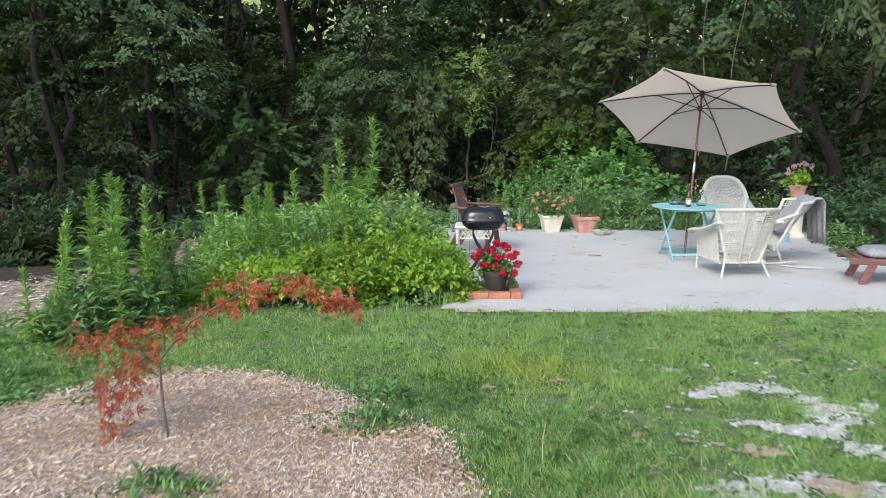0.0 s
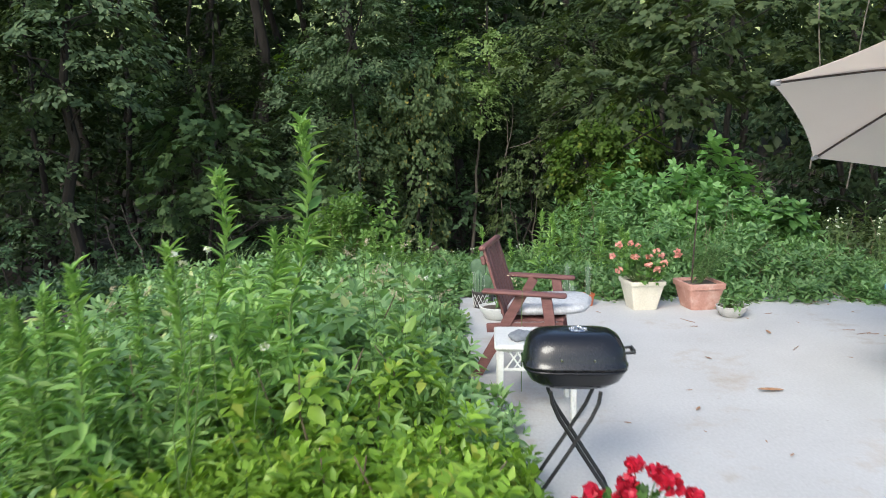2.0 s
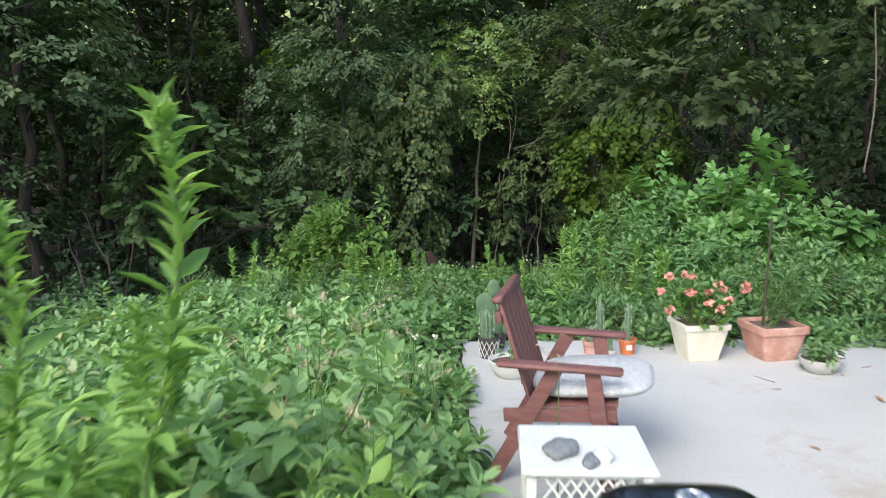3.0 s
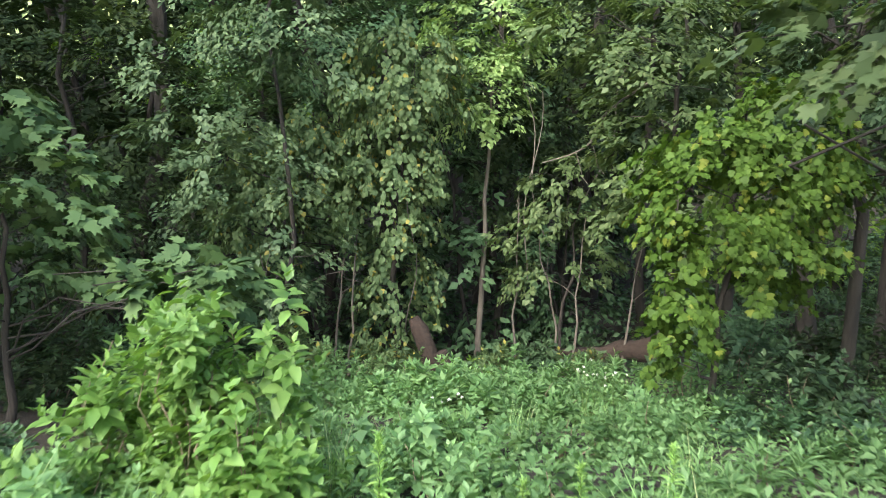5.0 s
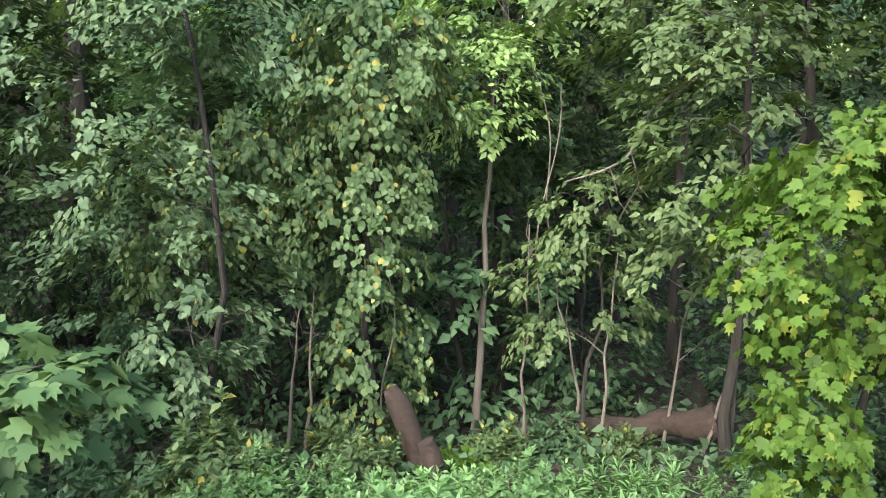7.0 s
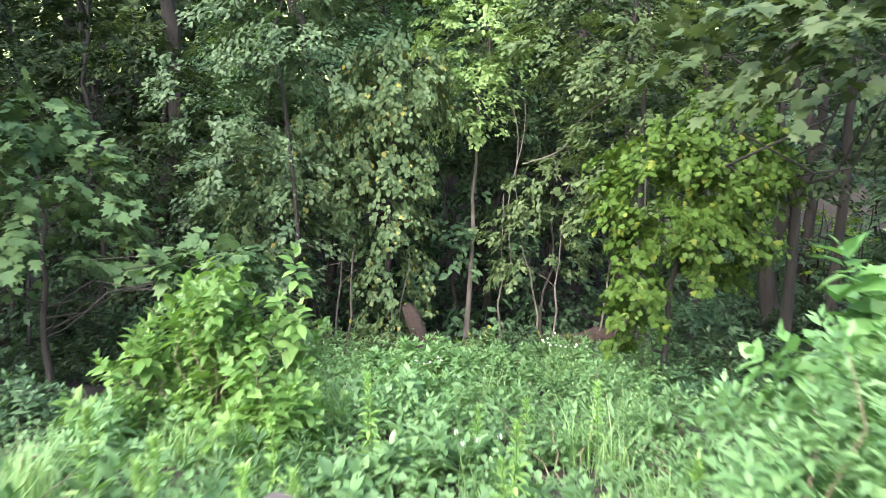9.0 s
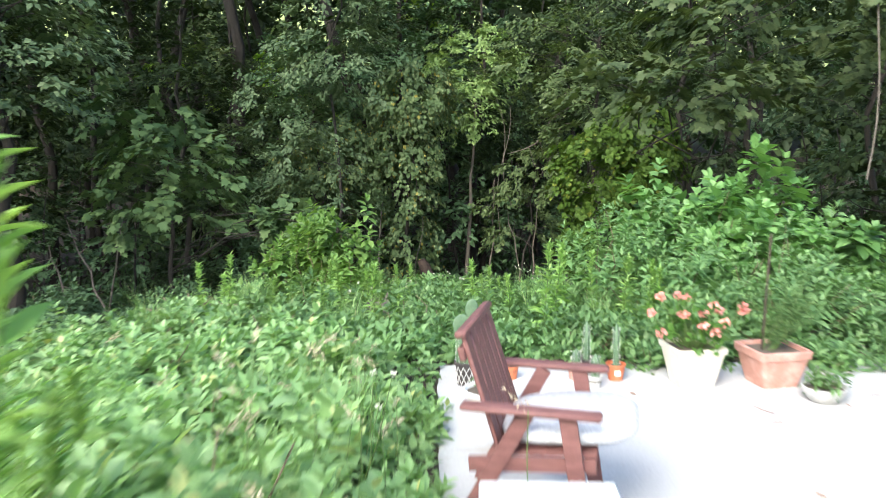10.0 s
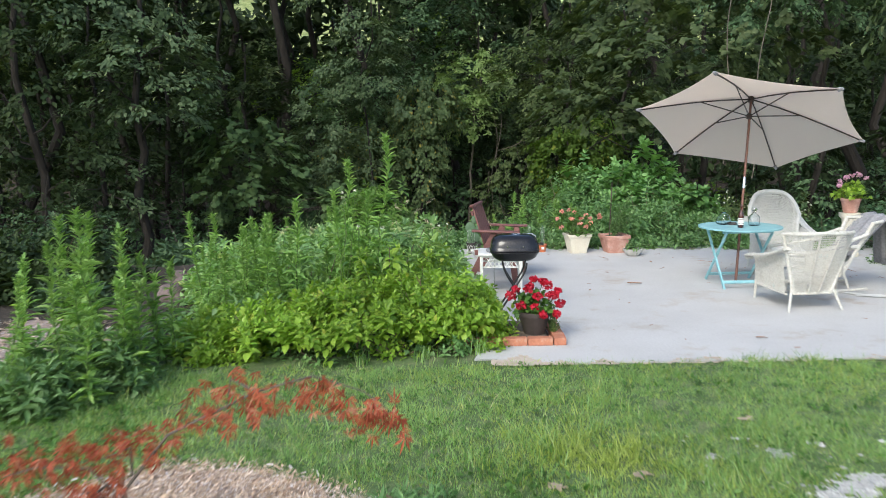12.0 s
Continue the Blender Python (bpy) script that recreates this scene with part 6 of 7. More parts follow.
def blanket():
    def drape(u, v):
        x0, z0 = [(5.04, 0.46), (5.17, 0.62), (5.33, 0.8), (5.49, 0.975), (5.58, 0.985), (5.63, 0.92), (5.65, 0.75), (5.67, 0.5), (5.69, 0.3)][min(8, int(round(v * 8)))]
        return (x0 + 0.012 * math.sin(u * 23 + v * 4), 11.84 + 0.62 * u + 0.01 * math.sin(v * 9), z0 + 0.015 * math.sin(u * 17) * (1 if v < 0.6 else 0.3))

    return tagged(part("blanket", sheet(drape, 25, 9, 0.02), M_BLANKET, None, "grey woollen blanket draped over a rocking chair back", smooth="all"), category="blanket")


blanket()


def pedestal():
    t = thing("plant_pedestal", "cream turned column pedestal beside the shrubs", "pedestal", (6.52, 14.8, 0))
    part("shaft", Buf().lathe([(0.17, 0), (0.17, 0.05), (0.13, 0.08), (0.115, 0.14), (0.125, 0.35), (0.115, 0.56), (0.13, 0.62), (0.165, 0.66), (0.17, 0.72), (0.0, 0.725)], 28), M_CREAM, t)
    round_pot("flower_pot", "terracotta flower pot on a cream pedestal", (6.52, 14.8, 0.725), 0.16, 0.11, 0.24, M_CLAY, 0.045, 24)
    potted("potted_flowers", "leafy pink-flowered plant in a terracotta pot", (6.52, 14.8, 0.94), (0.27, 0.26, 0.22), 49, M_LIME, 0.07, 60, M_PINK, [(-0.2, 0, 0.3), (-0.13, -0.08, 0.36), (0.0, 0.0, 0.4), (0.07, -0.04, 0.42), (0.15, 0.04, 0.4), (0.22, -0.02, 0.36), (-0.06, 0.06, 0.38), (-0.24, -0.05, 0.24)], 0.045, 26, 0.035)


pedestal()
square_pot("square_planter", "small pale blue planter box on the patio", (6.0, 14.3, 0), 0, 0.16, 0.14, 0.15, M_TEAL, 0.03)


def lounger():
    t = thing("sun_lounger", "dark red wooden sun lounger with slanted legs", "lounger", (5.3, 10.36, 0), -12)
    for s in (0, 1):
        y = s * 0.62
        part("side_rail", Buf().box((2.0, 0.04, 0.075), (1.0, y, 0.3), bevel=0.012), M_REDWOOD, t)
        for x, d in ((0.3, -0.14), (1.7, 0.14)):
            part("leg", Buf().bar((x + d, y, 0), (x, y, 0.28), 0.1, 0.04, side=(1, 0, 0), bevel=0.008), M_REDWOOD, t)
    for i in range(18):
        part("seat_slat", Buf().box((0.085, 0.6, 0.02), (0.06 + i * 0.11, 0.31, 0.335), bevel=0.004), M_REDWOOD, t)
    c = tagged(part("lounger_cushion", loft([(0.84, 0.26, 0, 6), (0.9, 0.31, 0.025, 6), (0.9, 0.31, 0.07, 6), (0.82, 0.25, 0.115, 5), (0.3, 0.1, 0.13, 3)]), M_BLANKET, None, "flat grey cushion lying on a sun lounger", smooth="all"), category="cushion")
    c.matrix_world = t.matrix_world @ pose(1.1, 0.31, 0.346)


lounger()


def white_sheet():
    def f(u, v):
        return (4.98 + 0.5 * u + 0.05 * math.sin(v * 5), 11.55 + (0.24 - 0.1 * u) * v - 0.12 * u + 0.02 * math.sin(u * 9), 0.008 + 0.006 * abs(math.sin(u * 7 + v * 3)))

    tagged(part("plastic_sheet", sheet(f, 14, 6, 0.002), M_PLASTIC, None, "crumpled white plastic sheet lying on concrete"), category="sheet")


white_sheet()


# ---- lawn, mulch, gravel, the red maple, the hollow ----
LEAF["blade"] = ([(-0.5, 0, 0), (0.5, 0, 0), (0, 1, 0)], [(0, 1, 2)])
LEAF["arched"] = ([(-0.5, 0, 0), (0.5, 0, 0), (-0.4, 0.5, 0.12), (0.4, 0.5, 0.12), (0, 1, -0.12)], [(0, 1, 3), (0, 3, 2), (2, 3, 4)])
LEAF["chip"] = ([(-0.5, 0, 0), (0.5, 0, 0.04), (0.42, 1, 0), (-0.45, 0.93, 0.05)], [(0, 1, 2), (0, 2, 3)])
MULCH = [(-5.6, 2.0), (-4.6, 4.4), (-3.6, 5.2), (-2.9, 6.1), (-2.2, 6.6), (-1.5, 6.5), (-0.95, 6.12), (-0.48, 5.62), (0.02, 5.1), (0.2, 4.2), (0.1, 2.6), (-0.7, 1.5), (-2.4, 0.9), (-4.3, 1.1)]
GRAVEL = [(2.0, 6.02, 0.1), (2.16, 6.1, 0.13), (2.36, 6.2, 0.13), (2.56, 6.22, 0.1), (2.66, 6.1, 0.08), (2.8, 5.9, 0.12), (2.85, 5.7, 0.15), (2.8, 5.48, 0.15), (2.64, 5.26, 0.14), (2.45, 5.26, 0.12), (2.3, 5.34, 0.1), (2.14, 5.42, 0.08), (2.72, 4.95, 0.11), (2.9, 4.92, 0.14), (1.7, 4.36, 0.13), (1.92, 4.42, 0.14), (2.2, 4.46, 0.13), (2.45, 4.36, 0.13), (1.5, 6.63, 0.05), (1.96, 6.66, 0.07), (3.2, 5.75, 0.09)]
EARTH = [(1.3, 5.17, 0.05), (1.6, 5.07, 0.06), (1.8, 5.03, 0.05), (1.97, 4.93, 0.13), (2.1, 4.88, 0.1), (1.32, 4.62, 0.07), (2.3, 4.38, 0.16), (0.35, 6.2, 0.07), (0.95, 6.35, 0.06), (2.0, 7.3, 0.07), (1.1, 5.7, 0.06), (3.1, 6.9, 0.08)]


def wavy(x, y, f, seed=0.0):
    return np.array([noise.noise(Vector((a * f + seed, b * f - seed, seed))) for a, b in zip(np.ravel(x), np.ravel(y))]).reshape(np.shape(x))


def inside(x, y, poly):
    r = np.zeros(np.shape(x), bool)
    for (x0, y0), (x1, y1) in zip(poly, poly[1:] + poly[:1]):
        c = (y0 > y) != (y1 > y)
        r ^= c & (x < (x1 - x0) * (y - y0) / (y1 - y0 + 1e-12) + x0)
    return r


def bare(x, y):
    """How bare the turf is of grass over gravel: 1 at a patch's middle."""
    d = np.zeros(np.shape(x))
    for gx, gy, r in GRAVEL:
        d = np.maximum(d, 1.6 - np.hypot((x - gx) / 1.25, y - gy) / r)
    return d + 0.7 * wavy(x, y, 6.0, 3.0)


def wavy_grid(x, y):
    """Fine clumping of the turf."""
    return 0.5 * (np.sin(x * 7.3 + 2.1 * np.sin(y * 3.1)) * np.sin(y * 8.9 + 1.7 * np.sin(x * 4.3)) + 0.6 * np.sin(x * 17 + 3 * np.sin(y * 9)) * np.sin(y * 21 + 2 * np.sin(x * 13)))


def lawn():
    rng = rng_of(61)
    n = 330000
    x, y = rng.uniform(-5.6, 6.4, n), rng.uniform(3.5, 9.0, n)
    gx, gy = np.meshgrid(np.linspace(-6, 7, 131), np.linspace(3, 10, 71))
    thin, tall, patch = wavy(gx, gy, 1.1, 1.0), wavy(gx, gy, 0.8, 7.0), bare(gx, gy)

    def at(g, x, y):
        return g[np.clip(((y - 3) * 10).astype(int), 0, 70), np.clip(((x + 6) * 10).astype(int), 0, 130)]

    th, ta, ba = at(thin, x, y), at(tall, x, y), bare_fast(x, y)
    wob = 0.25 * at(thin, x * 1.0, y)
    mul = inside(x + wob + rng.normal(0, 0.06, n), y + wob + rng.normal(0, 0.06, n), MULCH)
    slab = (x > PATIO[0]) & (y > PATIO[2] + 0.02 + 0.05 * np.sin(x * 9) * np.sin(x * 3.7) + rng.normal(0, 0.045, n))
    bedded = (x < PATIO[0]) & (x > -2.8) & (y > 8.75 + rng.normal(0, 0.08, n))
    fine = wavy_grid(x, y)
    dens = np.clip(0.9 + 0.5 * th + 0.35 * fine - 0.25 * smooth(6.5, 4.2, y) * (x > 0), 0.25, 1) * np.clip(0.9 - ba * 1.6, 0.02, 1) * np.clip(1.0 - 0.9 * (bare_fast(x, y, EARTH) + 0.1), 0.3, 1)
    keep = ~slab & ~bedded & (rng.random(n) < dens) & (~mul | (rng.random(n) < 0.006))
    x, y, ta, th = x[keep], y[keep], ta[keep], th[keep]
    n = len(x)
    fine = wavy_grid(x, y)
    h = rng.gamma(5.0, 0.0058, n) * (1 + 1.3 * np.clip(ta + 0.2, 0, 1)) * np.clip(1 + 1.6 * fine, 0.5, 2)
    # longer pale tuft in the middle of the lawn
    tuft = np.exp(-(((x - 0.75) / 0.6) ** 2 + ((y - 6.6) / 0.45) ** 2))
    h *= 1 + 0.9 * tuft * rng.random(n)
    P = np.stack([x, y, ground_z(x, y) - 0.004], -1)
    D = rng.normal(0, 0.55, (n, 3))
    D[:, 2] = 1
    N = rng.normal(0, 1, (n, 3)) * [1, 1, 0.2]
    w = rng.uniform(0.0045, 0.0095, n)
    pale = rng.random(n) < 0.14 - 0.14 * fine + 0.95 * tuft + 0.35 * np.clip(-th, 0, 1) + 0.3 * np.clip(bare_fast(x, y, EARTH) + 0.6, 0, 1)
    for name, sel, m, lab in (("lawn_grass", ~pale, M_GRASS, "short mown green lawn grass, thin in places"), ("pale_grass", pale, M_GRASS_PALE, "pale dry yellowish grass tufts in the lawn")):
        loose = sel & (rng.random(n) < 0.03 + 0.35 * tuft)
        me = leaf_mesh(name, [(P[sel], D[sel], N[sel], h[sel], w[sel], "blade"), (P[loose], D[loose] * [1.6, 1.6, 1], N[loose] * [0.4, 0.4, 1] + [0, 0, 0.8], h[loose] * 2.3, w[loose] * 0.8, "arched")], m)
        tagged(part(name, me, None, None, lab), category="grass", kind="stuff")


def bare_fast(x, y, spots=None):
    d = np.zeros(np.shape(x))
    for gx, gy, r in spots or GRAVEL:
        d = np.maximum(d, 1.6 - np.hypot((x - gx) / 1.25, y - gy) / r)
    return d - 0.55 + 0.35 * np.sin(x * 19 + 3 * np.sin(y * 11)) * np.sin(y * 23 + x * 5)


M_GRASS_PALE = leaf_material("pale_blade", (0.2, 0.3, 0.05), (0.3, 0.4, 0.075), (0.42, 0.47, 0.15), 0.35)
lawn()


def broadleaf_weeds():
    """Clover and plantain flecks through the turf, denser by the mulch."""
    rng = rng_of(62)
    n = 9000
    x, y = rng.uniform(-5.2, 5.5, n), rng.uniform(3.8, 8.8, n)
    near = (np.hypot((x + 0.55), (y - 5.35) * 1.3) < 0.42) | (np.hypot(x + 1.75, (y - 4.1) * 1.2) < 0.4) | (x < -2.6) & (y > 5.6) & (y < 7.8) | (np.hypot(x - 0.1, y - 6.0) < 0.5) | (np.hypot((x - 0.75) / 1.2, y - 4.9) < 0.6 * rng.random(n) ** 0.5 + 0.15)
    keep = (near & (rng.random(n) < 0.95)) | (~inside(x, y, MULCH) & (rng.random(n) < 0.18))
    x, y = x[keep], y[keep]
    n = len(x)
    k = 4
    P = np.repeat(np.stack([x, y, ground_z(x, y) + 0.015], -1), k, 0) + rng.normal(0, 0.018, (n * k, 3)) * [1, 1, 0.8]
    P[:, 2] = np.abs(P[:, 2])
    D = rng.normal(0, 1, (n * k, 3)) * [1, 1, 0] + [0, 0, 0.45]
    ln = rng.uniform(0.025, 0.07, n * k)
    me = leaf_mesh("lawn_weeds", [(P, D, tossed(rng, n * k, 0.5), ln, ln * 0.42, "oval")], M_GERAN)
    tagged(part("lawn_weeds", me, None, None, "low broad-leaved weeds scattered in the turf"), category="weeds", kind="stuff")


broadleaf_weeds()
M_MULCHBASE = surface("mulch_bed", (0.26, 0.18, 0.135), (0.44, 0.33, 0.27), 0.95, 14, 70, 0.9, 0.02)
M_CHIP = leaf_material("wood_chip", (0.28, 0.18, 0.12), (0.56, 0.41, 0.29), (0.76, 0.63, 0.5), 0.0, 0.85, odd=(0.56, 0.54, 0.56), odd_share=0.2)

M_CHIP_RUST = leaf_material("bark_shred", (0.26, 0.15, 0.08), (0.52, 0.34, 0.2), (0.7, 0.5, 0.34), 0.0, 0.85, odd=(0.7, 0.6, 0.5), odd_share=0.15)


def mulch():
    rng = rng_of(63)
    cx, cy = np.mean([p[0] for p in MULCH]), np.mean([p[1] for p in MULCH])
    ring = []
    for (x0, y0), (x1, y1) in zip(MULCH, MULCH[1:] + MULCH[:1]):
        for k in range(6):
            f = k / 6
            ring.append((x0 + (x1 - x0) * f + rng.normal(0, 0.035), y0 + (y1 - y0) * f + rng.normal(0, 0.035)))
    ring = np.array(ring)
    rows, m = 8, len(ring)
    V = [((cx + (px - cx) * s), (cy + (py - cy) * s), (-0.012 + 0.035 * min(1, (1 - s) * 6) + rng.normal(0, 0.004))) for s in np.linspace(1, 0.12, rows) for px, py in ring]
    F = [(i * m + j, i * m + (j + 1) % m, (i + 1) * m + (j + 1) % m, (i + 1) * m + j) for i in range(rows - 1) for j in range(m)] + [tuple((rows - 1) * m + j for j in range(m))]
    tagged(part("mulch_bed", Buf().add(V, F), M_MULCHBASE, None, "flat bed of pale shredded bark mulch", smooth="all"), category="mulch", kind="structure")
    n = 160000
    x, y = rng.uniform(-5.2, 0.5, n), rng.uniform(3.4, 6.8, n)
    k = inside(x + rng.normal(0, 0.07, n), y + rng.normal(0, 0.07, n), MULCH)
    x, y = x[k], y[k]
    n = len(x)
    P = np.stack([x, y, 0.012 + rng.uniform(0, 0.022, n)], -1)
    D = rng.normal(0, 1, (n, 3)) * [1, 1, 0.22]
    ln = rng.gamma(2.2, 0.0085, n) + 0.008
    drift = np.sin(x * 3.1 + 1.3 * np.sin(y * 4.3)) * np.sin(y * 4.7 + 1.1 * np.sin(x * 2.7)) + 0.5 * np.sin(x * 9 + 2 * np.sin(y * 7)) * np.sin(y * 11)
    rust = rng.random(n) < np.clip(0.34 + 0.45 * drift, 0.03, 0.8)
    wd = rng.gamma(2.5, 0.0018, n) + 0.0018
    N = tossed(rng, n, 0.4)
    for name, sel, m, lab in (("mulch_chips", ~rust, M_CHIP, "loose shredded wood chips, tan and grey"), ("bark_shreds", rust, M_CHIP_RUST, "orange-brown shreds of bark in the mulch")):
        me = leaf_mesh(name, [(P[sel], D[sel], N[sel], ln[sel], wd[sel], "chip")], m)
        tagged(part(name, me, None, None, lab), category="mulch", kind="stuff")


mulch()
M_GRAVEL = surface("pale_gravel", (0.40, 0.385, 0.355), (0.56, 0.545, 0.515), 0.9, 16, 90, 0.9, 0.012)


def gravel():
    rng = rng_of(64)
    xs, ys = np.arange(1.3, 4.0, 0.03), np.arange(4.0, 7.0, 0.03)
    X, Y = np.meshgrid(xs, ys)
    m = bare_fast(X, Y) > 0.02
    P = np.stack([X + rng.normal(0, 0.006, X.shape), Y + rng.normal(0, 0.006, X.shape), -0.008 + rng.normal(0, 0.0015, X.shape)], -1)
    nx = len(xs)
    F = [(j * nx + i, j * nx + i + 1, (j + 1) * nx + i + 1, (j + 1) * nx + i) for j in range(len(ys) - 1) for i in range(nx - 1) if m[j, i] and m[j, i + 1] and m[j + 1, i]]
    used = sorted({k for f in F for k in f})
    new_id = {k: i for i, k in enumerate(used)}
    sheet_ = Buf().add(P.reshape(-1, 3)[used], [tuple(new_id[k] for k in f) for f in F])
    peb = Buf()
    ico = [(0, 0, 0.6), (1, 0, 0), (0.3, 0.95, 0.1), (-0.8, 0.6, 0), (-0.8, -0.6, 0.1), (0.3, -0.95, 0)]
    fac = [(0, 1, 2), (0, 2, 3), (0, 3, 4), (0, 4, 5), (0, 5, 1)]
    qx, qy = rng.uniform(1.3, 4.0, 16000), rng.uniform(4.0, 7.0, 16000)
    ok = bare_fast(qx, qy) > rng.uniform(-0.45, 0.45, 16000)
    for gx, gy in zip(qx[ok], qy[ok]):
        s = rng.gamma(2.0, 0.0035) + 0.003
        t = rng.uniform(0, 6.28)
        c, sn = math.cos(t), math.sin(t)
        peb.add([(gx + s * (c * px - sn * py), gy + s * (sn * px + c * py), -0.008 + s * pz * 0.9) for px, py, pz in ico], fac)
    tagged(part("gravel_patch", sheet_, M_GRAVEL, None, "pale bare gravel showing through the lawn"), category="gravel", kind="stuff")
    tagged(part("pebbles", peb, M_GRAVEL_STONE, None, "loose small grey and white pebbles", smooth=False), category="pebbles", kind="stuff")


def bare_earth():
    """Tan dry earth where the turf is worn thin."""
    rng = rng_of(69)
    xs, ys = np.arange(-0.2, 4.0, 0.03), np.arange(4.0, 7.6, 0.03)
    X, Y = np.meshgrid(xs, ys)
    m = bare_fast(X, Y, EARTH) + 0.25 * np.sin(X * 41 + 2 * np.sin(Y * 37)) * np.sin(Y * 47) > 0.12
    P = np.stack([X + rng.normal(0, 0.007, X.shape), Y + rng.normal(0, 0.007, X.shape), 0.001 + rng.normal(0, 0.001, X.shape)], -1)
    nx = len(xs)
    F = [(j * nx + i, j * nx + i + 1, (j + 1) * nx + i + 1, (j + 1) * nx + i) for j in range(len(ys) - 1) for i in range(nx - 1) if m[j, i] and m[j, i + 1] and m[j + 1, i]]
    used = sorted({k for f in F for k in f})
    ids = {k: i for i, k in enumerate(used)}
    tagged(part("bare_earth", Buf().add(P.reshape(-1, 3)[used], [tuple(ids[k] for k in f) for f in F]), surface("dry_earth", (0.3, 0.22, 0.15), (0.5, 0.39, 0.29), 0.95, 9, 60, 0.8, 0.01), None, "dry tan earth showing through worn turf"), category="earth", kind="stuff")


def worn_soil():
    """Pinkish bare soil and old mulch at the end of the bed, with loose chips on it."""
    rng = rng_of(75)
    xs, ys = np.arange(-6.6, -3.4, 0.06), np.arange(7.4, 11.6, 0.06)
    X, Y = np.meshgrid(xs, ys)
    d = 1 - np.hypot((X + 5.0) / 1.25, (Y - 9.5) / 1.7) + 0.22 * np.sin(X * 5 + 2 * np.sin(Y * 3)) * np.sin(Y * 4.3) + 0.08 * np.sin(X * 19) * np.sin(Y * 23)
    m = d > 0.12
    P = np.stack([X + rng.normal(0, 0.012, X.shape), Y + rng.normal(0, 0.012, X.shape), ground_z(X, Y) + 0.012 + rng.normal(0, 0.004, X.shape)], -1)
    nx = len(xs)
    F = [(j * nx + i, j * nx + i + 1, (j + 1) * nx + i + 1, (j + 1) * nx + i) for j in range(len(ys) - 1) for i in range(nx - 1) if m[j, i] and m[j, i + 1] and m[j + 1, i]]
    used = sorted({k for f in F for k in f})
    ids = {k: i for i, k in enumerate(used)}
    tagged(part("worn_soil", Buf().add(P.reshape(-1, 3)[used], [tuple(ids[k] for k in f) for f in F]), surface("pinkish_soil", (0.2, 0.15, 0.125), (0.42, 0.34, 0.3), 0.95, 7, 50, 0.9, 0.015), None, "worn pinkish-grey soil at the end of the flower bed"), category="soil", kind="stuff")
    n = 6000
    x, y = rng.uniform(-6.4, -3.6, n), rng.uniform(7.6, 11.4, n)
    k = np.hypot((x + 5.0) / 1.25, (y - 9.5) / 1.7) < 0.95
    x, y = x[k], y[k]
    n = len(x)
    ln = rng.gamma(2.4, 0.012, n) + 0.012
    tagged(part("soil_chips", leaf_mesh("soil_chips", [(np.stack([x, y, ground_z(x, y) + 0.02], -1), rng.normal(0, 1, (n, 3)) * [1, 1, 0.2], tossed(rng, n, 0.4), ln, ln * 0.25, "chip")], M_CHIP), None, None, "old wood chips strewn on bare soil"), category="mulch", kind="stuff")


worn_soil()
bare_earth()
M_GRAVEL_STONE = leaf_material("pebble", (0.2, 0.2, 0.2), (0.42, 0.41, 0.39), (0.62, 0.61, 0.58), 0.0, 0.85)
gravel()


def palm_leaf():
    """Five narrow lobes that spread from one stalk."""
    V, F = [], []
    for a, k in ((-1.35, 0.6), (-0.7, 0.86), (0.0, 1.0), (0.7, 0.86), (1.35, 0.6)):
        d, q = (math.sin(a), math.cos(a)), (math.cos(a), -math.sin(a))
        n = len(V)
        V += [(0, 0, 0), (0.45 * k * d[0] - 0.085 * q[0], 0.45 * k * d[1] - 0.085 * q[1], 0.03), (k * d[0], k * d[1], -0.16 * k), (0.45 * k * d[0] + 0.085 * q[0], 0.45 * k * d[1] + 0.085 * q[1], 0.03)]
        F += [(n, n + 2, n + 1), (n, n + 3, n + 2)]
    return V, F


LEAF["palm"] = palm_leaf()


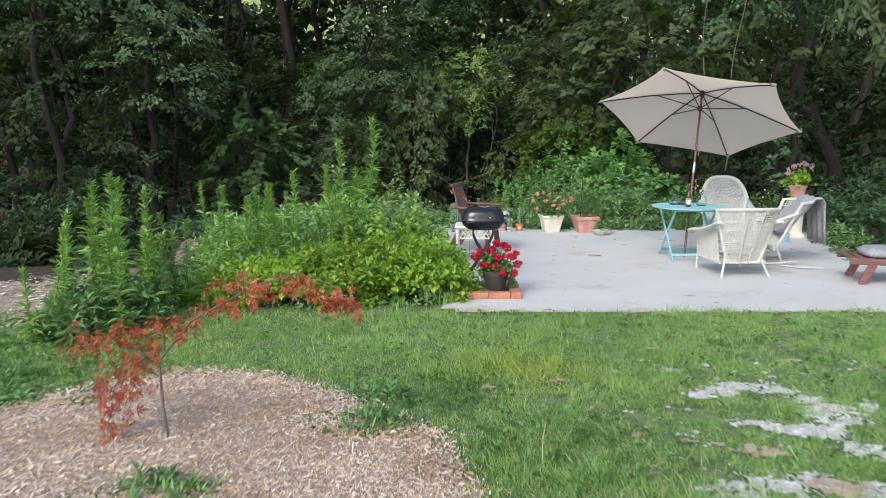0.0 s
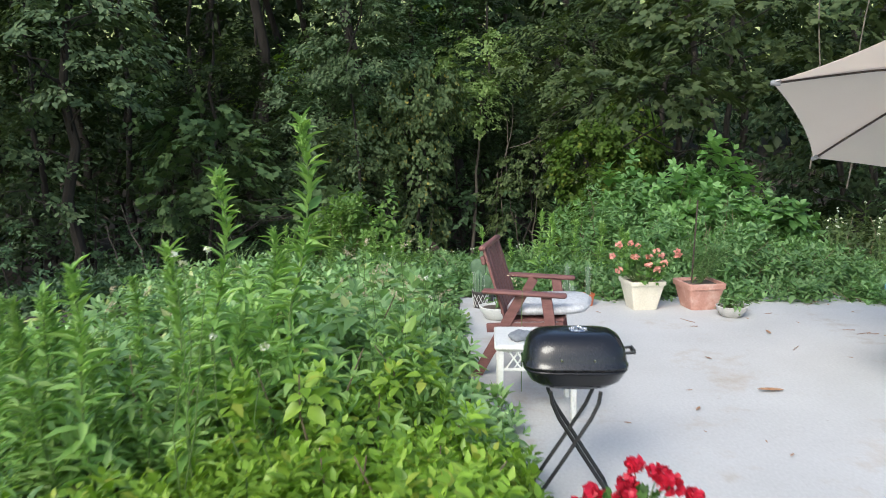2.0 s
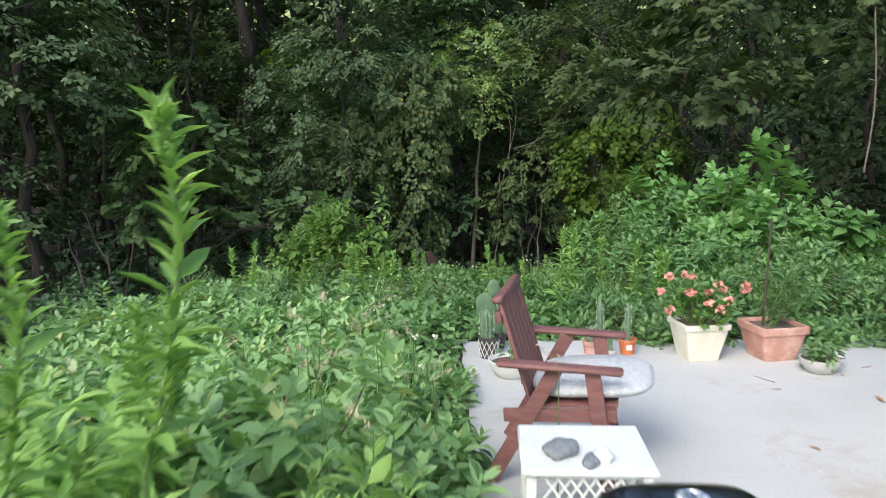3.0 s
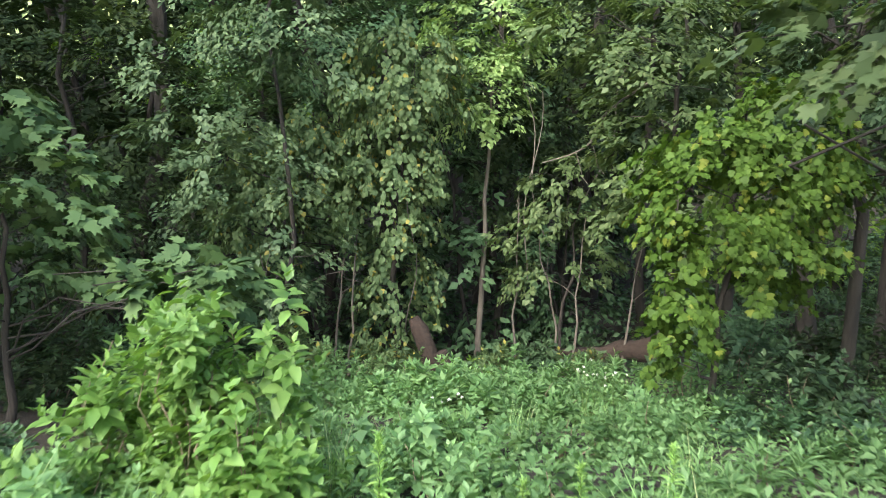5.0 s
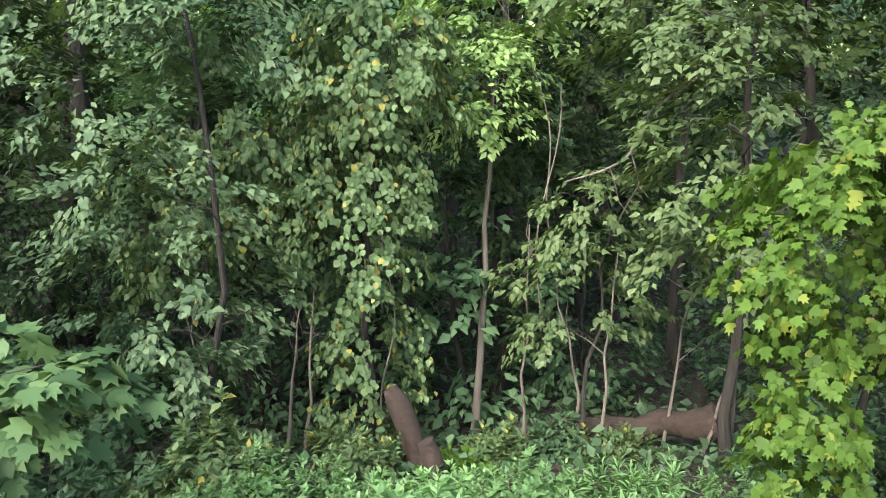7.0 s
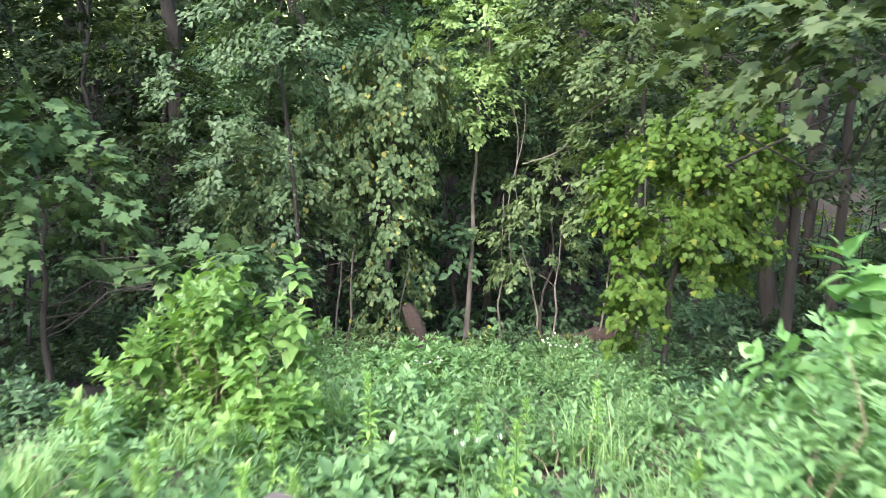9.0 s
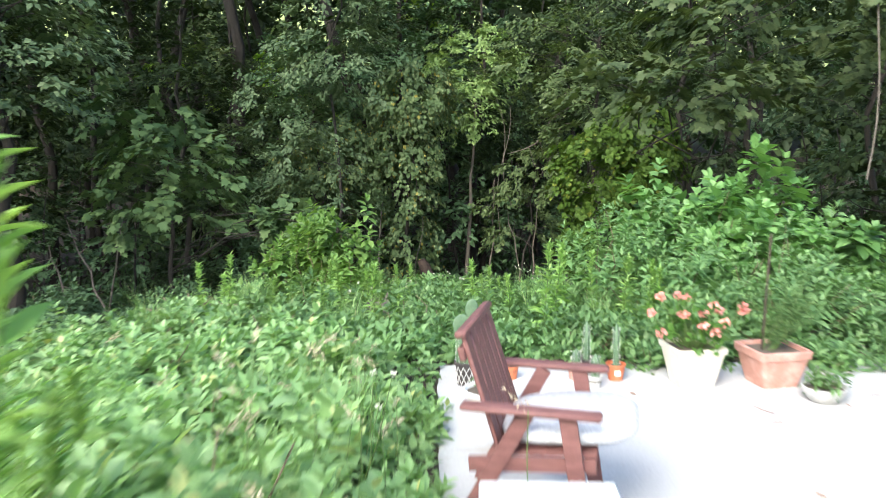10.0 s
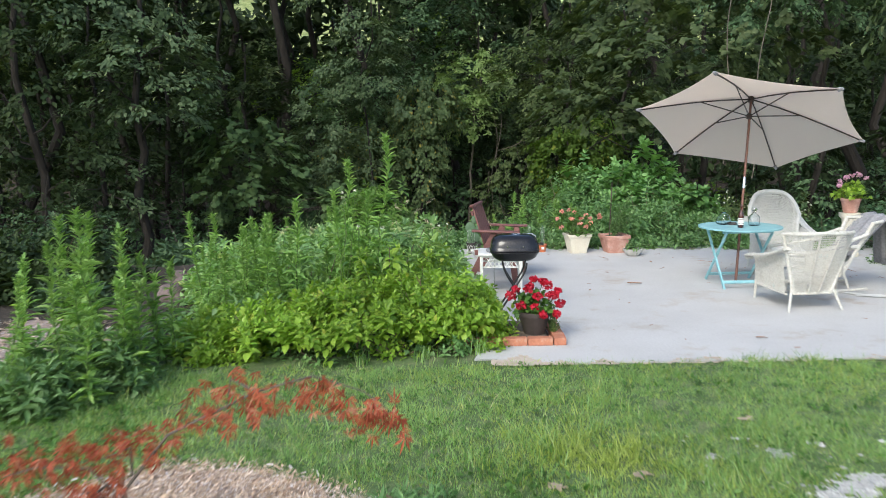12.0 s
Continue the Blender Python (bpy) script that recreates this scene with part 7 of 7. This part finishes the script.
def red_maple():
    rng = rng_of(65)
    base = Vector((-1.8, 5.05, -0.02))
    t = thing("red_maple", "young weeping maple with fine red leaves in a mulch bed", "tree", tuple(base))

    def lean(x, y, z):
        k = 1 - 0.07 * float(smooth(-1.7, -0.9, x))
        return Vector((x * k, y * k, 2.07 - (2.07 - z) * k))

    L = lambda *p: [tuple(lean(*q) - base) for q in p]
    wood = Buf()
    wood.tube(L((-1.8, 5.05, -0.03), (-1.83, 5.05, 0.25), (-1.84, 5.05, 0.55), (-1.62, 5.05, 0.82), (-1.2, 5.06, 1.05), (-0.95, 5.07, 1.13), (-0.72, 5.06, 1.06), (-0.58, 5.05, 0.95)), [0.011, 0.01, 0.009, 0.007, 0.005, 0.004, 0.003, 0.002], 7)
    limbs = [L((-1.84, 5.05, 0.5), (-1.98, 5.0, 0.68), (-2.2, 4.98, 0.7), (-2.36, 4.97, 0.66)), L((-1.84, 5.05, 0.45), (-2.0, 4.98, 0.58), (-2.1, 4.95, 0.4), (-2.16, 4.94, 0.12)), L((-1.8, 5.05, 0.62), (-1.78, 5.0, 0.78), (-1.9, 4.97, 0.74)), L((-1.2, 5.06, 1.05), (-1.3, 5.0, 1.12), (-1.32, 4.98, 0.98)), L((-1.9, 5.0, 0.6), (-2.02, 5.1, 0.5), (-2.06, 5.12, 0.28))]
    for q in limbs:
        wood.tube(q, np.linspace(0.007, 0.002, len(q)), 5)
    part("trunk", wood, M_BARK_PALE, t)
    spots = [(-2.34, 0.66, 30), (-2.26, 0.7, 34), (-2.15, 0.72, 30), (-2.06, 0.7, 30), (-1.96, 0.72, 34), (-1.86, 0.78, 34), (-1.74, 0.79, 30), (-1.66, 0.74, 22), (-2.1, 0.5, 34), (-2.0, 0.52, 34), (-2.16, 0.38, 30), (-2.08, 0.32, 28), (-2.14, 0.2, 30), (-2.18, 0.08, 22), (-1.98, 0.4, 24), (-1.9, 0.6, 26),
             (-1.58, 0.86, 16), (-1.48, 0.9, 20), (-1.38, 0.94, 24), (-1.35, 1.08, 20), (-1.22, 1.0, 22), (-1.15, 1.04, 20), (-1.04, 1.06, 24), (-0.95, 1.08, 26), (-0.88, 1.02, 26), (-0.8, 0.98, 26), (-0.72, 0.95, 26), (-0.64, 0.93, 20), (-0.58, 0.9, 14), (-1.28, 0.9, 14)]
    groups = []
    for x, z, n in spots:
        arch = x > -1.62
        n = int(n * (0.55 if arch else 0.66))
        P = np.array(lean(x, 5.03, z)) - np.array(base) + rng.normal(0, 1, (n, 3)) * ([0.05, 0.055, 0.034] if arch else [0.062, 0.065, 0.045])
        D = rng.normal(0, 0.55, (n, 3)) + [0, 0, -0.75]
        ln = rng.uniform(0.045, 0.085, n)
        groups.append((P, D, rng.normal(0, 0.6, (n, 3)) + [0, -1, 0.5], ln, ln * 0.85, "palm"))
    part("foliage", leaf_mesh("foliage", groups, M_MAPLE), None, t)


red_maple()


def fallen_wood():
    rng = rng_of(66)
    t = thing("fallen_log", "long reddish-brown fallen log lying across the hollow", "log", (0, 0, 0))
    pts = bent(rng, (1.3, 37.2, -3.95), (4.6, 35.1, -3.05), 9, 0.03)
    part("trunk", Buf().tube(pts, np.linspace(0.22, 0.25, 9) * (1 + rng.normal(0, 0.06, 9)), 14), M_LOG, t)
    part("root_plate", Buf().tube([(4.4, 35.2, -3.08), (4.75, 35.05, -3.0), (4.95, 35.0, -2.95), (5.05, 34.95, -2.9)], [0.24, 0.3, 0.36, 0.12], 12), M_LOG, t)
    s = thing("broken_stump", "broken leaning brown tree stump", "stump", (-0.2, 34.2, -3.4))
    part("trunk", Buf().tube([(0.06, 0, -0.1), (0.0, 0, 0.35), (-0.12, 0, 0.75), (-0.27, 0.02, 1.15), (-0.4, 0.05, 1.4)], [0.24, 0.21, 0.19, 0.19, 0.12], 14), M_LOG, s)
    c = thing("cut_stump", "split brown stump among weeds", "stump", (0.1, 33.0, -3.12))
    part("trunk", Buf().tube([(0.1, 0, -0.1), (0, 0, 0.3), (-0.05, 0, 0.55), (-0.12, 0, 0.72)], [0.19, 0.17, 0.15, 0.12], 12), M_LOG, c)
    for i, (x, y, dx, h) in enumerate([(2.9, 35.3, 0.35, 3.6), (2.75, 35.6, -0.5, 3.2), (-2.1, 34.8, 0.3, 3.4), (-2.5, 35.2, 0.4, 3.0), (1.75, 36.2, 0.1, 4.2), (-3.3, 34.2, -0.5, 2.8), (4.6, 34.8, 0.8, 3.0), (4.1, 35.4, 0.5, 3.4), (-8.4, 29.2, -0.9, 2.6), (-9.2, 31.0, 0.6, 2.8), (-8.9, 28.4, -0.5, 2.0)]):
        z = float(ground_z(x, y))
        w = thing("leafless_sapling", "thin pale leafless sapling rising through undergrowth", "sapling", (x, y, z - 0.05), group="leafless saplings")
        q = bent(rng, (0, 0, 0), (dx, 0, h), 7, 0.012)
        part("stem", Buf().tube(q, np.linspace(0.036, 0.01, 7), 7), M_BARK_PALE, w)
        for k in (3, 4, 5):
            part("twig", Buf().tube(bent(rng, q[k], q[k] + rng.normal(0, 0.35, 3) + [0, 0, 0.35], 4, 0.06), np.linspace(0.012, 0.004, 4), 5), M_BARK_PALE, w)


fallen_wood()


def bank_debris():
    """Grey rotten wood among the weeds, and a heap of dead twigs on bare litter."""
    rng = rng_of(83)
    s = thing("rotten_stump", "weathered grey rotten stump among weeds", "stump", (-0.92, 20.9, float(ground_z(-0.92, 20.9)) - 0.06), 12)
    part("trunk", Buf().tube([(0, 0, 0), (0.01, 0, 0.16), (0.03, -0.01, 0.3), (0.06, -0.02, 0.4)], [0.3, 0.24, 0.2, 0.13], 13), M_BARK_PALE, s)
    for a in (0.4, 1.9, 3.3, 4.6):
        d = np.array([math.cos(a), math.sin(a), 0.0])
        part("root", Buf().tube([d * 0.12 + [0, 0, 0.2], d * 0.34 + [0, 0, 0.11], d * 0.62 + [0, 0, 0.02]], [0.09, 0.06, 0.03], 7), M_BARK_PALE, s)
        part("splinter", Buf().tube([d * 0.1 + [0.03, 0, 0.28], d * 0.13 + [0.05, 0, 0.44 + 0.05 * math.sin(a * 3)]], [0.05, 0.008], 5), M_BARK_PALE, s)
    for cx, cy in ((-4.2, 22.2), (-3.25, 20.3)):
        z = float(ground_z(cx, cy))
        t = thing("brush_heap", "loose heap of dead brown twigs on leaf litter", "twigs", (cx, cy, z - 0.02), group="brush heaps")
        wood = Buf()
        for i in range(70):
            a, r = rng.uniform(0, 2 * math.pi), rng.uniform(0, 0.95)
            c = np.array([r * math.cos(a), r * math.sin(a) * 1.1, 0.04 + 0.3 * (1 - r) * rng.random()])
            c[2] += float(ground_z(cx + c[0], cy + c[1])) - z
            d = unit(rng.normal(0, 1, 3) * [1, 1, 0.18]) * rng.uniform(0.25, 0.7)
            wood.tube(bent(rng, c - d, c + d, 5, 0.06), np.linspace(0.014, 0.005, 5), 5, False)
        tagged(part("dead_wood", wood, M_TWIG, t), kind="stuff")
        n = 900
        a, r = rng.uniform(0, 2 * math.pi, n), np.sqrt(rng.random(n)) * 1.3
        P = np.stack([r * np.cos(a), r * np.sin(a) * 1.1, np.zeros(n)], -1)
        P[:, 2] = ground_z(cx + P[:, 0], cy + P[:, 1]) - z + 0.04
        ln = rng.uniform(0.05, 0.12, n)
        part("dead_leaves", leaf_mesh("dead_leaves", [(P, rng.normal(0, 1, (n, 3)) * [1, 1, 0.3], tossed(rng, n, 0.5), ln, ln * 0.55, "ovate")], M_DEAD), None, t)


bank_debris()


def bare_branches():
    """Pale leafless branches that reach across the dark gaps."""
    for k, pts in enumerate([((2.05, 33.6, 1.3), (2.6, 33.55, 1.45), (2.95, 33.6, 1.62), (3.2, 33.7, 1.92), (3.4, 34.2, 2.3), (4.4, 34.6, 2.9)), ((3.8, 33.6, 2.2), (4.3, 33.6, 2.18), (4.65, 33.65, 2.0), (4.82, 33.7, 1.7), (4.85, 33.8, 0.6), (4.75, 33.9, -3.2))]):
        t = thing("bare_branch", "thin pale leafless branch arching across the dark wood", "branch", pts[0], group="bare branches")
        q = np.array(pts) - pts[0]
        u = np.linspace(0, 1, len(q))
        v = np.linspace(0, 1, 16)
        q = np.stack([np.interp(v, u, q[:, i]) for i in range(3)], -1)
        q[1:-1] = (q[:-2] + q[1:-1] * 2 + q[2:]) / 4
        part("bough", Buf().tube(q, np.linspace(0.01, 0.035, 16), 6), M_BARK_PALE, t)
        for j in (4, 7):
            part("twig", Buf().tube([q[j], q[j] + [0.08, 0, -0.25], q[j] + [0.14, 0.02, -0.5], q[j] + [0.28, 0, -0.68]], [0.009, 0.007, 0.006, 0.004], 5), M_BARK_PALE, t)


bare_branches()


M_VINEBARK = surface("vine_bark", (0.1, 0.085, 0.065), (0.2, 0.17, 0.14), 0.85, 8, 50)


def hanging_vines():
    rng = rng_of(67)
    for i, (x, y, z0, z1, d) in enumerate([(7.05, 22.4, 1.2, 6.5, 0.15), (7.75, 22.4, 0.8, 6.0, 0.35), (1.9, 35.9, -1.5, 2.8, 0.4), (2.4, 36.0, -0.5, 3.2, -0.5), (-0.7, 34.9, -2.8, 0.5, 0.1), (3.4, 35.7, 0.4, 3.4, 0.9)]):
        t = thing("hanging_vine", "thin bare grey vine hanging among the trees", "vine", (x, y, z0), group="hanging vines")
        n = 12
        u = np.linspace(0, 1, n)
        q = np.stack([d * u + 0.12 * np.sin(u * 7 + i), 0.1 * np.sin(u * 5 + 2 * i), (z1 - z0) * u], -1)
        part("vine_stem", Buf().tube(q, np.linspace(0.016, 0.01, n), 6), M_VINEBARK, t)


hanging_vines()


def litter():
    """Dead leaves lying about the patio."""
    rng = rng_of(68)
    spots = [(2.4, 12.6, 0.13), (3.1, 14.4, 0.07), (1.55, 15.3, 0.05), (3.0, 9.6, 0.07), (3.2, 9.2, 0.05), (1.7, 12.2, 0.05), (2.2, 13.5, 0.05)]
    spots += [(rng.uniform(1.1, 6.2), rng.uniform(9.1, 15.8), rng.uniform(0.02, 0.04)) for _ in range(26)]
    for x, y, s in spots:
        b = sheet(lambda u, v: ((u - 0.5) * s * 0.9 * math.sin(math.pi * min(max(v, 0.04), 0.96)) ** 0.7 * 0.55, (v - 0.5) * s * 1.6, 0.003 + 0.12 * s * (abs(u - 0.5) * 2) ** 2 * 0.5 + 0.1 * s * v), 5, 6, 0.001)
        ob = tagged(part("dead_leaf", b, M_DEAD, None, "curled brown dead leaf lying on concrete"), category="leaf", group="dead leaves")
        ob.matrix_world = pose(x, y, 0.006, 0, 0, rng.uniform(0, 360))


litter()


def wildflower(at, h, seed, heads):
    rng = rng_of(seed)
    t = thing("wildflower", "slim wild plant with small white blossoms", "flower", at, group="white wildflowers")
    tips = [np.array([rng.normal(0, 0.12), rng.normal(0, 0.12), h + rng.normal(0, 0.07)]) for _ in range(heads)]
    wood = Buf()
    for p in tips:
        wood.tube(bent(rng, (0, 0, 0), p, 5, 0.03), np.linspace(0.005, 0.002, 5), 4, False)
    tagged(part("stem", wood, M_STEM, t), kind="stuff")
    for p in tips:
        part("blossom", leaf_mesh("blossom", [flower_heads(rng, [p], 0.018, 12, 0.016)], M_WHITE), None, t)


for i, (x, y, h, k) in enumerate([(-1.35, 9.9, 1.55, 3), (-1.0, 9.75, 1.2, 2), (-0.9, 19.3, 0.55, 5), (-0.5, 20.0, 0.6, 5), (0.4, 21.5, 0.7, 4), (5.6, 16.9, 0.7, 6), (6.2, 17.4, 0.75, 6), (6.6, 16.8, 0.7, 5), (6.0, 18.7, 1.05, 7), (6.4, 18.4, 0.95, 7), (5.7, 18.3, 0.95, 6), (1.9, 27.5, 0.9, 7), (2.3, 27.9, 0.9, 7), (0.2, 26.3, 0.8, 5), (-0.4, 13.4, 0.75, 3)]):
    wildflower((x, y, float(ground_z(x, y)) - 0.02), h, 700 + i, k)


def edge_dirt():
    """Sandy dirt washed over the slab's front edge and round the bricks."""
    rng = rng_of(71)
    xs, ys = np.arange(0.14, 6.6, 0.04), np.arange(8.745, 9.45, 0.03)
    X, Y = np.meshgrid(xs, ys)
    reach = 0.13 + 0.12 * np.exp(-((X - 0.3) / 0.55) ** 2) + 0.1 * np.sin(X * 2.3) * np.sin(X * 5.1) + 0.05 * np.sin(X * 17)
    m = (Y - 8.74) < reach + 0.05 * np.sin(X * 31 + Y * 27)
    P = np.stack([X + rng.normal(0, 0.008, X.shape), Y + rng.normal(0, 0.008, X.shape), 0.0075 + 0.004 * np.sin(X * 21) * np.sin(Y * 33)], -1)
    nx = len(xs)
    F = [(j * nx + i, j * nx + i + 1, (j + 1) * nx + i + 1, (j + 1) * nx + i) for j in range(len(ys) - 1) for i in range(nx - 1) if m[j, i] and m[j + 1, i + 1] and (X[j, i] < 1.3 or rng.random() < 0.42)]
    used = sorted({k for f in F for k in f})
    ids = {k: i for i, k in enumerate(used)}
    tagged(part("edge_dirt", Buf().add(P.reshape(-1, 3)[used], [tuple(ids[k] for k in f) for f in F]), M_DIRT, None, "sandy brown dirt washed over the slab's edge"), category="dirt", kind="stuff")


M_DIRT = surface("sandy_dirt", (0.42, 0.33, 0.24), (0.58, 0.50, 0.41), 0.95, 9, 60, 0.7, 0.008)
edge_dirt()


def twigs():
    rng = rng_of(72)
    for _ in range(22):
        x, y = rng.uniform(2.4, 6.2), rng.uniform(12.8, 15.9)
        a = rng.uniform(0, 6.28)
        n = rng.uniform(0.06, 0.22)
        q = bent(rng, (0, 0, 0), (n * math.cos(a), n * math.sin(a), 0), 5, 0.04)
        q[:, 2] = 0.006
        ob = tagged(part("fallen_twig", Buf().tube(q, np.linspace(0.004, 0.002, 5), 5), M_DEAD, None, "thin brown twig lying on concrete"), category="twig", group="fallen twigs")
        ob.matrix_world = pose(x, y, 0.001)


twigs()


def seed_heads():
    """Pale tan and pinkish seed heads standing over the weeds of the bed."""
    rng = rng_of(73)
    spots = [(-0.9, 12.0, 1.15), (-0.6, 13.6, 0.62), (-2.0, 11.4, 0.95), (-2.1, 13.4, 0.8), (-0.75, 15.3, 0.42), (-2.4, 15.4, 0.5), (-0.5, 12.7, 0.85), (-0.4, 14.4, 0.5)]
    for _ in range(34):
        x, y, z = spots[int(rng.integers(0, len(spots)))]
        x, y = x + rng.normal(0, 0.35), y + rng.normal(0, 0.4)
        n = 26
        a, v = rng.uniform(0, 6.28), rng.random(n)
        s = rng.uniform(0.08, 0.16)
        axis = np.array([math.cos(a) * 0.8, math.sin(a) * 0.8, 0.5])
        P = axis * (v * s)[:, None] + rng.normal(0, 0.008, (n, 3))
        t = thing("seed_head", "dry tan seed head nodding over green weeds", "plant", (x, y, float(ground_z(x, y)) - 0.02), group="seed heads")
        top = z * rng.uniform(0.85, 1.05) + 0.06
        part("stem", Buf().tube(bent(rng, (0, 0, 0), (0, 0, top), 5, 0.02), np.linspace(0.004, 0.002, 5), 4, False), M_STEM, t)
        part("seed_spike", leaf_mesh("seed_spike", [(P + [0, 0, top], axis + rng.normal(0, 0.5, (n, 3)), tossed(rng, n, 0.8), rng.uniform(0.015, 0.035, n), 0.007, "dart")], M_SEED), None, t)


M_SEED = leaf_material("dry_seed", (0.3, 0.2, 0.13), (0.5, 0.4, 0.29), (0.68, 0.6, 0.47), 0.2, 0.7)
seed_heads()


def forest_floor():
    """Ivy and low leaves over the floor of the hollow and the far slope."""
    rng = rng_of(74)
    n = 30000
    x, y = rng.uniform(-16, 18, n), rng.uniform(32.5, 58, n)
    k = (wavy_grid(x * 0.12, y * 0.12) + rng.normal(0, 0.4, n) > -0.35)
    x, y = x[k], y[k]
    n = len(x)
    P = np.stack([x, y, ground_z(x, y) + rng.gamma(1.5, 0.12, n)], -1)
    ln = rng.uniform(0.14, 0.32, n)
    tagged(part("forest_floor", leaf_mesh("forest_floor", [(P, rng.normal(0, 1, (n, 3)) * [1, 1, 0.5], tossed(rng, n, 0.6), ln, ln * 0.7, "dart")], M_FOREST_M), None, None, "dark ivy and low leaves covering the woodland floor"), category="ivy", kind="stuff")


forest_floor()


def low_leaves():
    """Creeping leaves over the earth of the bank and of the bed."""
    rng = rng_of(76)
    for name, n, x0, x1, y0, y1, h, m, lab in (("bank_leaves", 26000, -4.6, 9.0, 16.2, 32.5, 0.16, M_WEED, "low creeping leaves covering the bank"), ("bed_leaves", 9000, -3.6, 0.0, 9.2, 16.6, 0.1, M_SHRUB, "low leaves covering the soil of the bed")):
        x, y = rng.uniform(x0, x1, n), rng.uniform(y0, y1, n)
        P = np.stack([x, y, ground_z(x, y) + 0.03 + rng.gamma(1.5, h * 0.5, n)], -1)
        ln = rng.uniform(0.05, 0.115, n)
        tagged(part(name, leaf_mesh(name, [(P, rng.normal(0, 1, (n, 3)) * [1, 1, 0.4], tossed(rng, n, 0.6), ln, ln * 0.6, "oval")], m), None, None, lab), category="leaves", kind="stuff")


low_leaves()


def tall_grass():
    """Clumps of long arching grass standing among the weeds of the bank."""
    rng = rng_of(77)
    spots = [(rng.uniform(-3.6, 3.2), rng.uniform(17.0, 27.0)) for _ in range(34)] + [(rng.uniform(-3.4, -0.4), rng.uniform(9.3, 15.5)) for _ in range(7)] + [(-1.1, 8.95), (-0.5, 9.05), (0.05, 9.2)]
    for x, y in spots:
        big = y > 9.5
        n = 70 if big else 40
        h = rng.uniform(0.45, 0.85) if big else rng.uniform(0.16, 0.26)
        a = rng.uniform(0, 6.28, n)
        P = np.c_[rng.normal(0, 0.09 if big else 0.05, (n, 2)), np.zeros(n)]
        D = np.c_[np.cos(a) * rng.uniform(0.1, 0.6, n), np.sin(a) * rng.uniform(0.1, 0.6, n), np.ones(n)]
        N = np.c_[-np.cos(a), -np.sin(a), rng.uniform(0.2, 0.6, n)]
        t = thing("grass_clump", "clump of long arching pale green grass", "grass", (x, y, float(ground_z(x, y)) - 0.01), group="grass clumps")
        ln = h * rng.uniform(0.5, 1.2, n)
        tagged(part("blade", leaf_mesh("blade", [(P, D, N, ln, rng.uniform(0.006, 0.014, n), "arched")], M_GRASS), None, t), kind="stuff")


tall_grass()
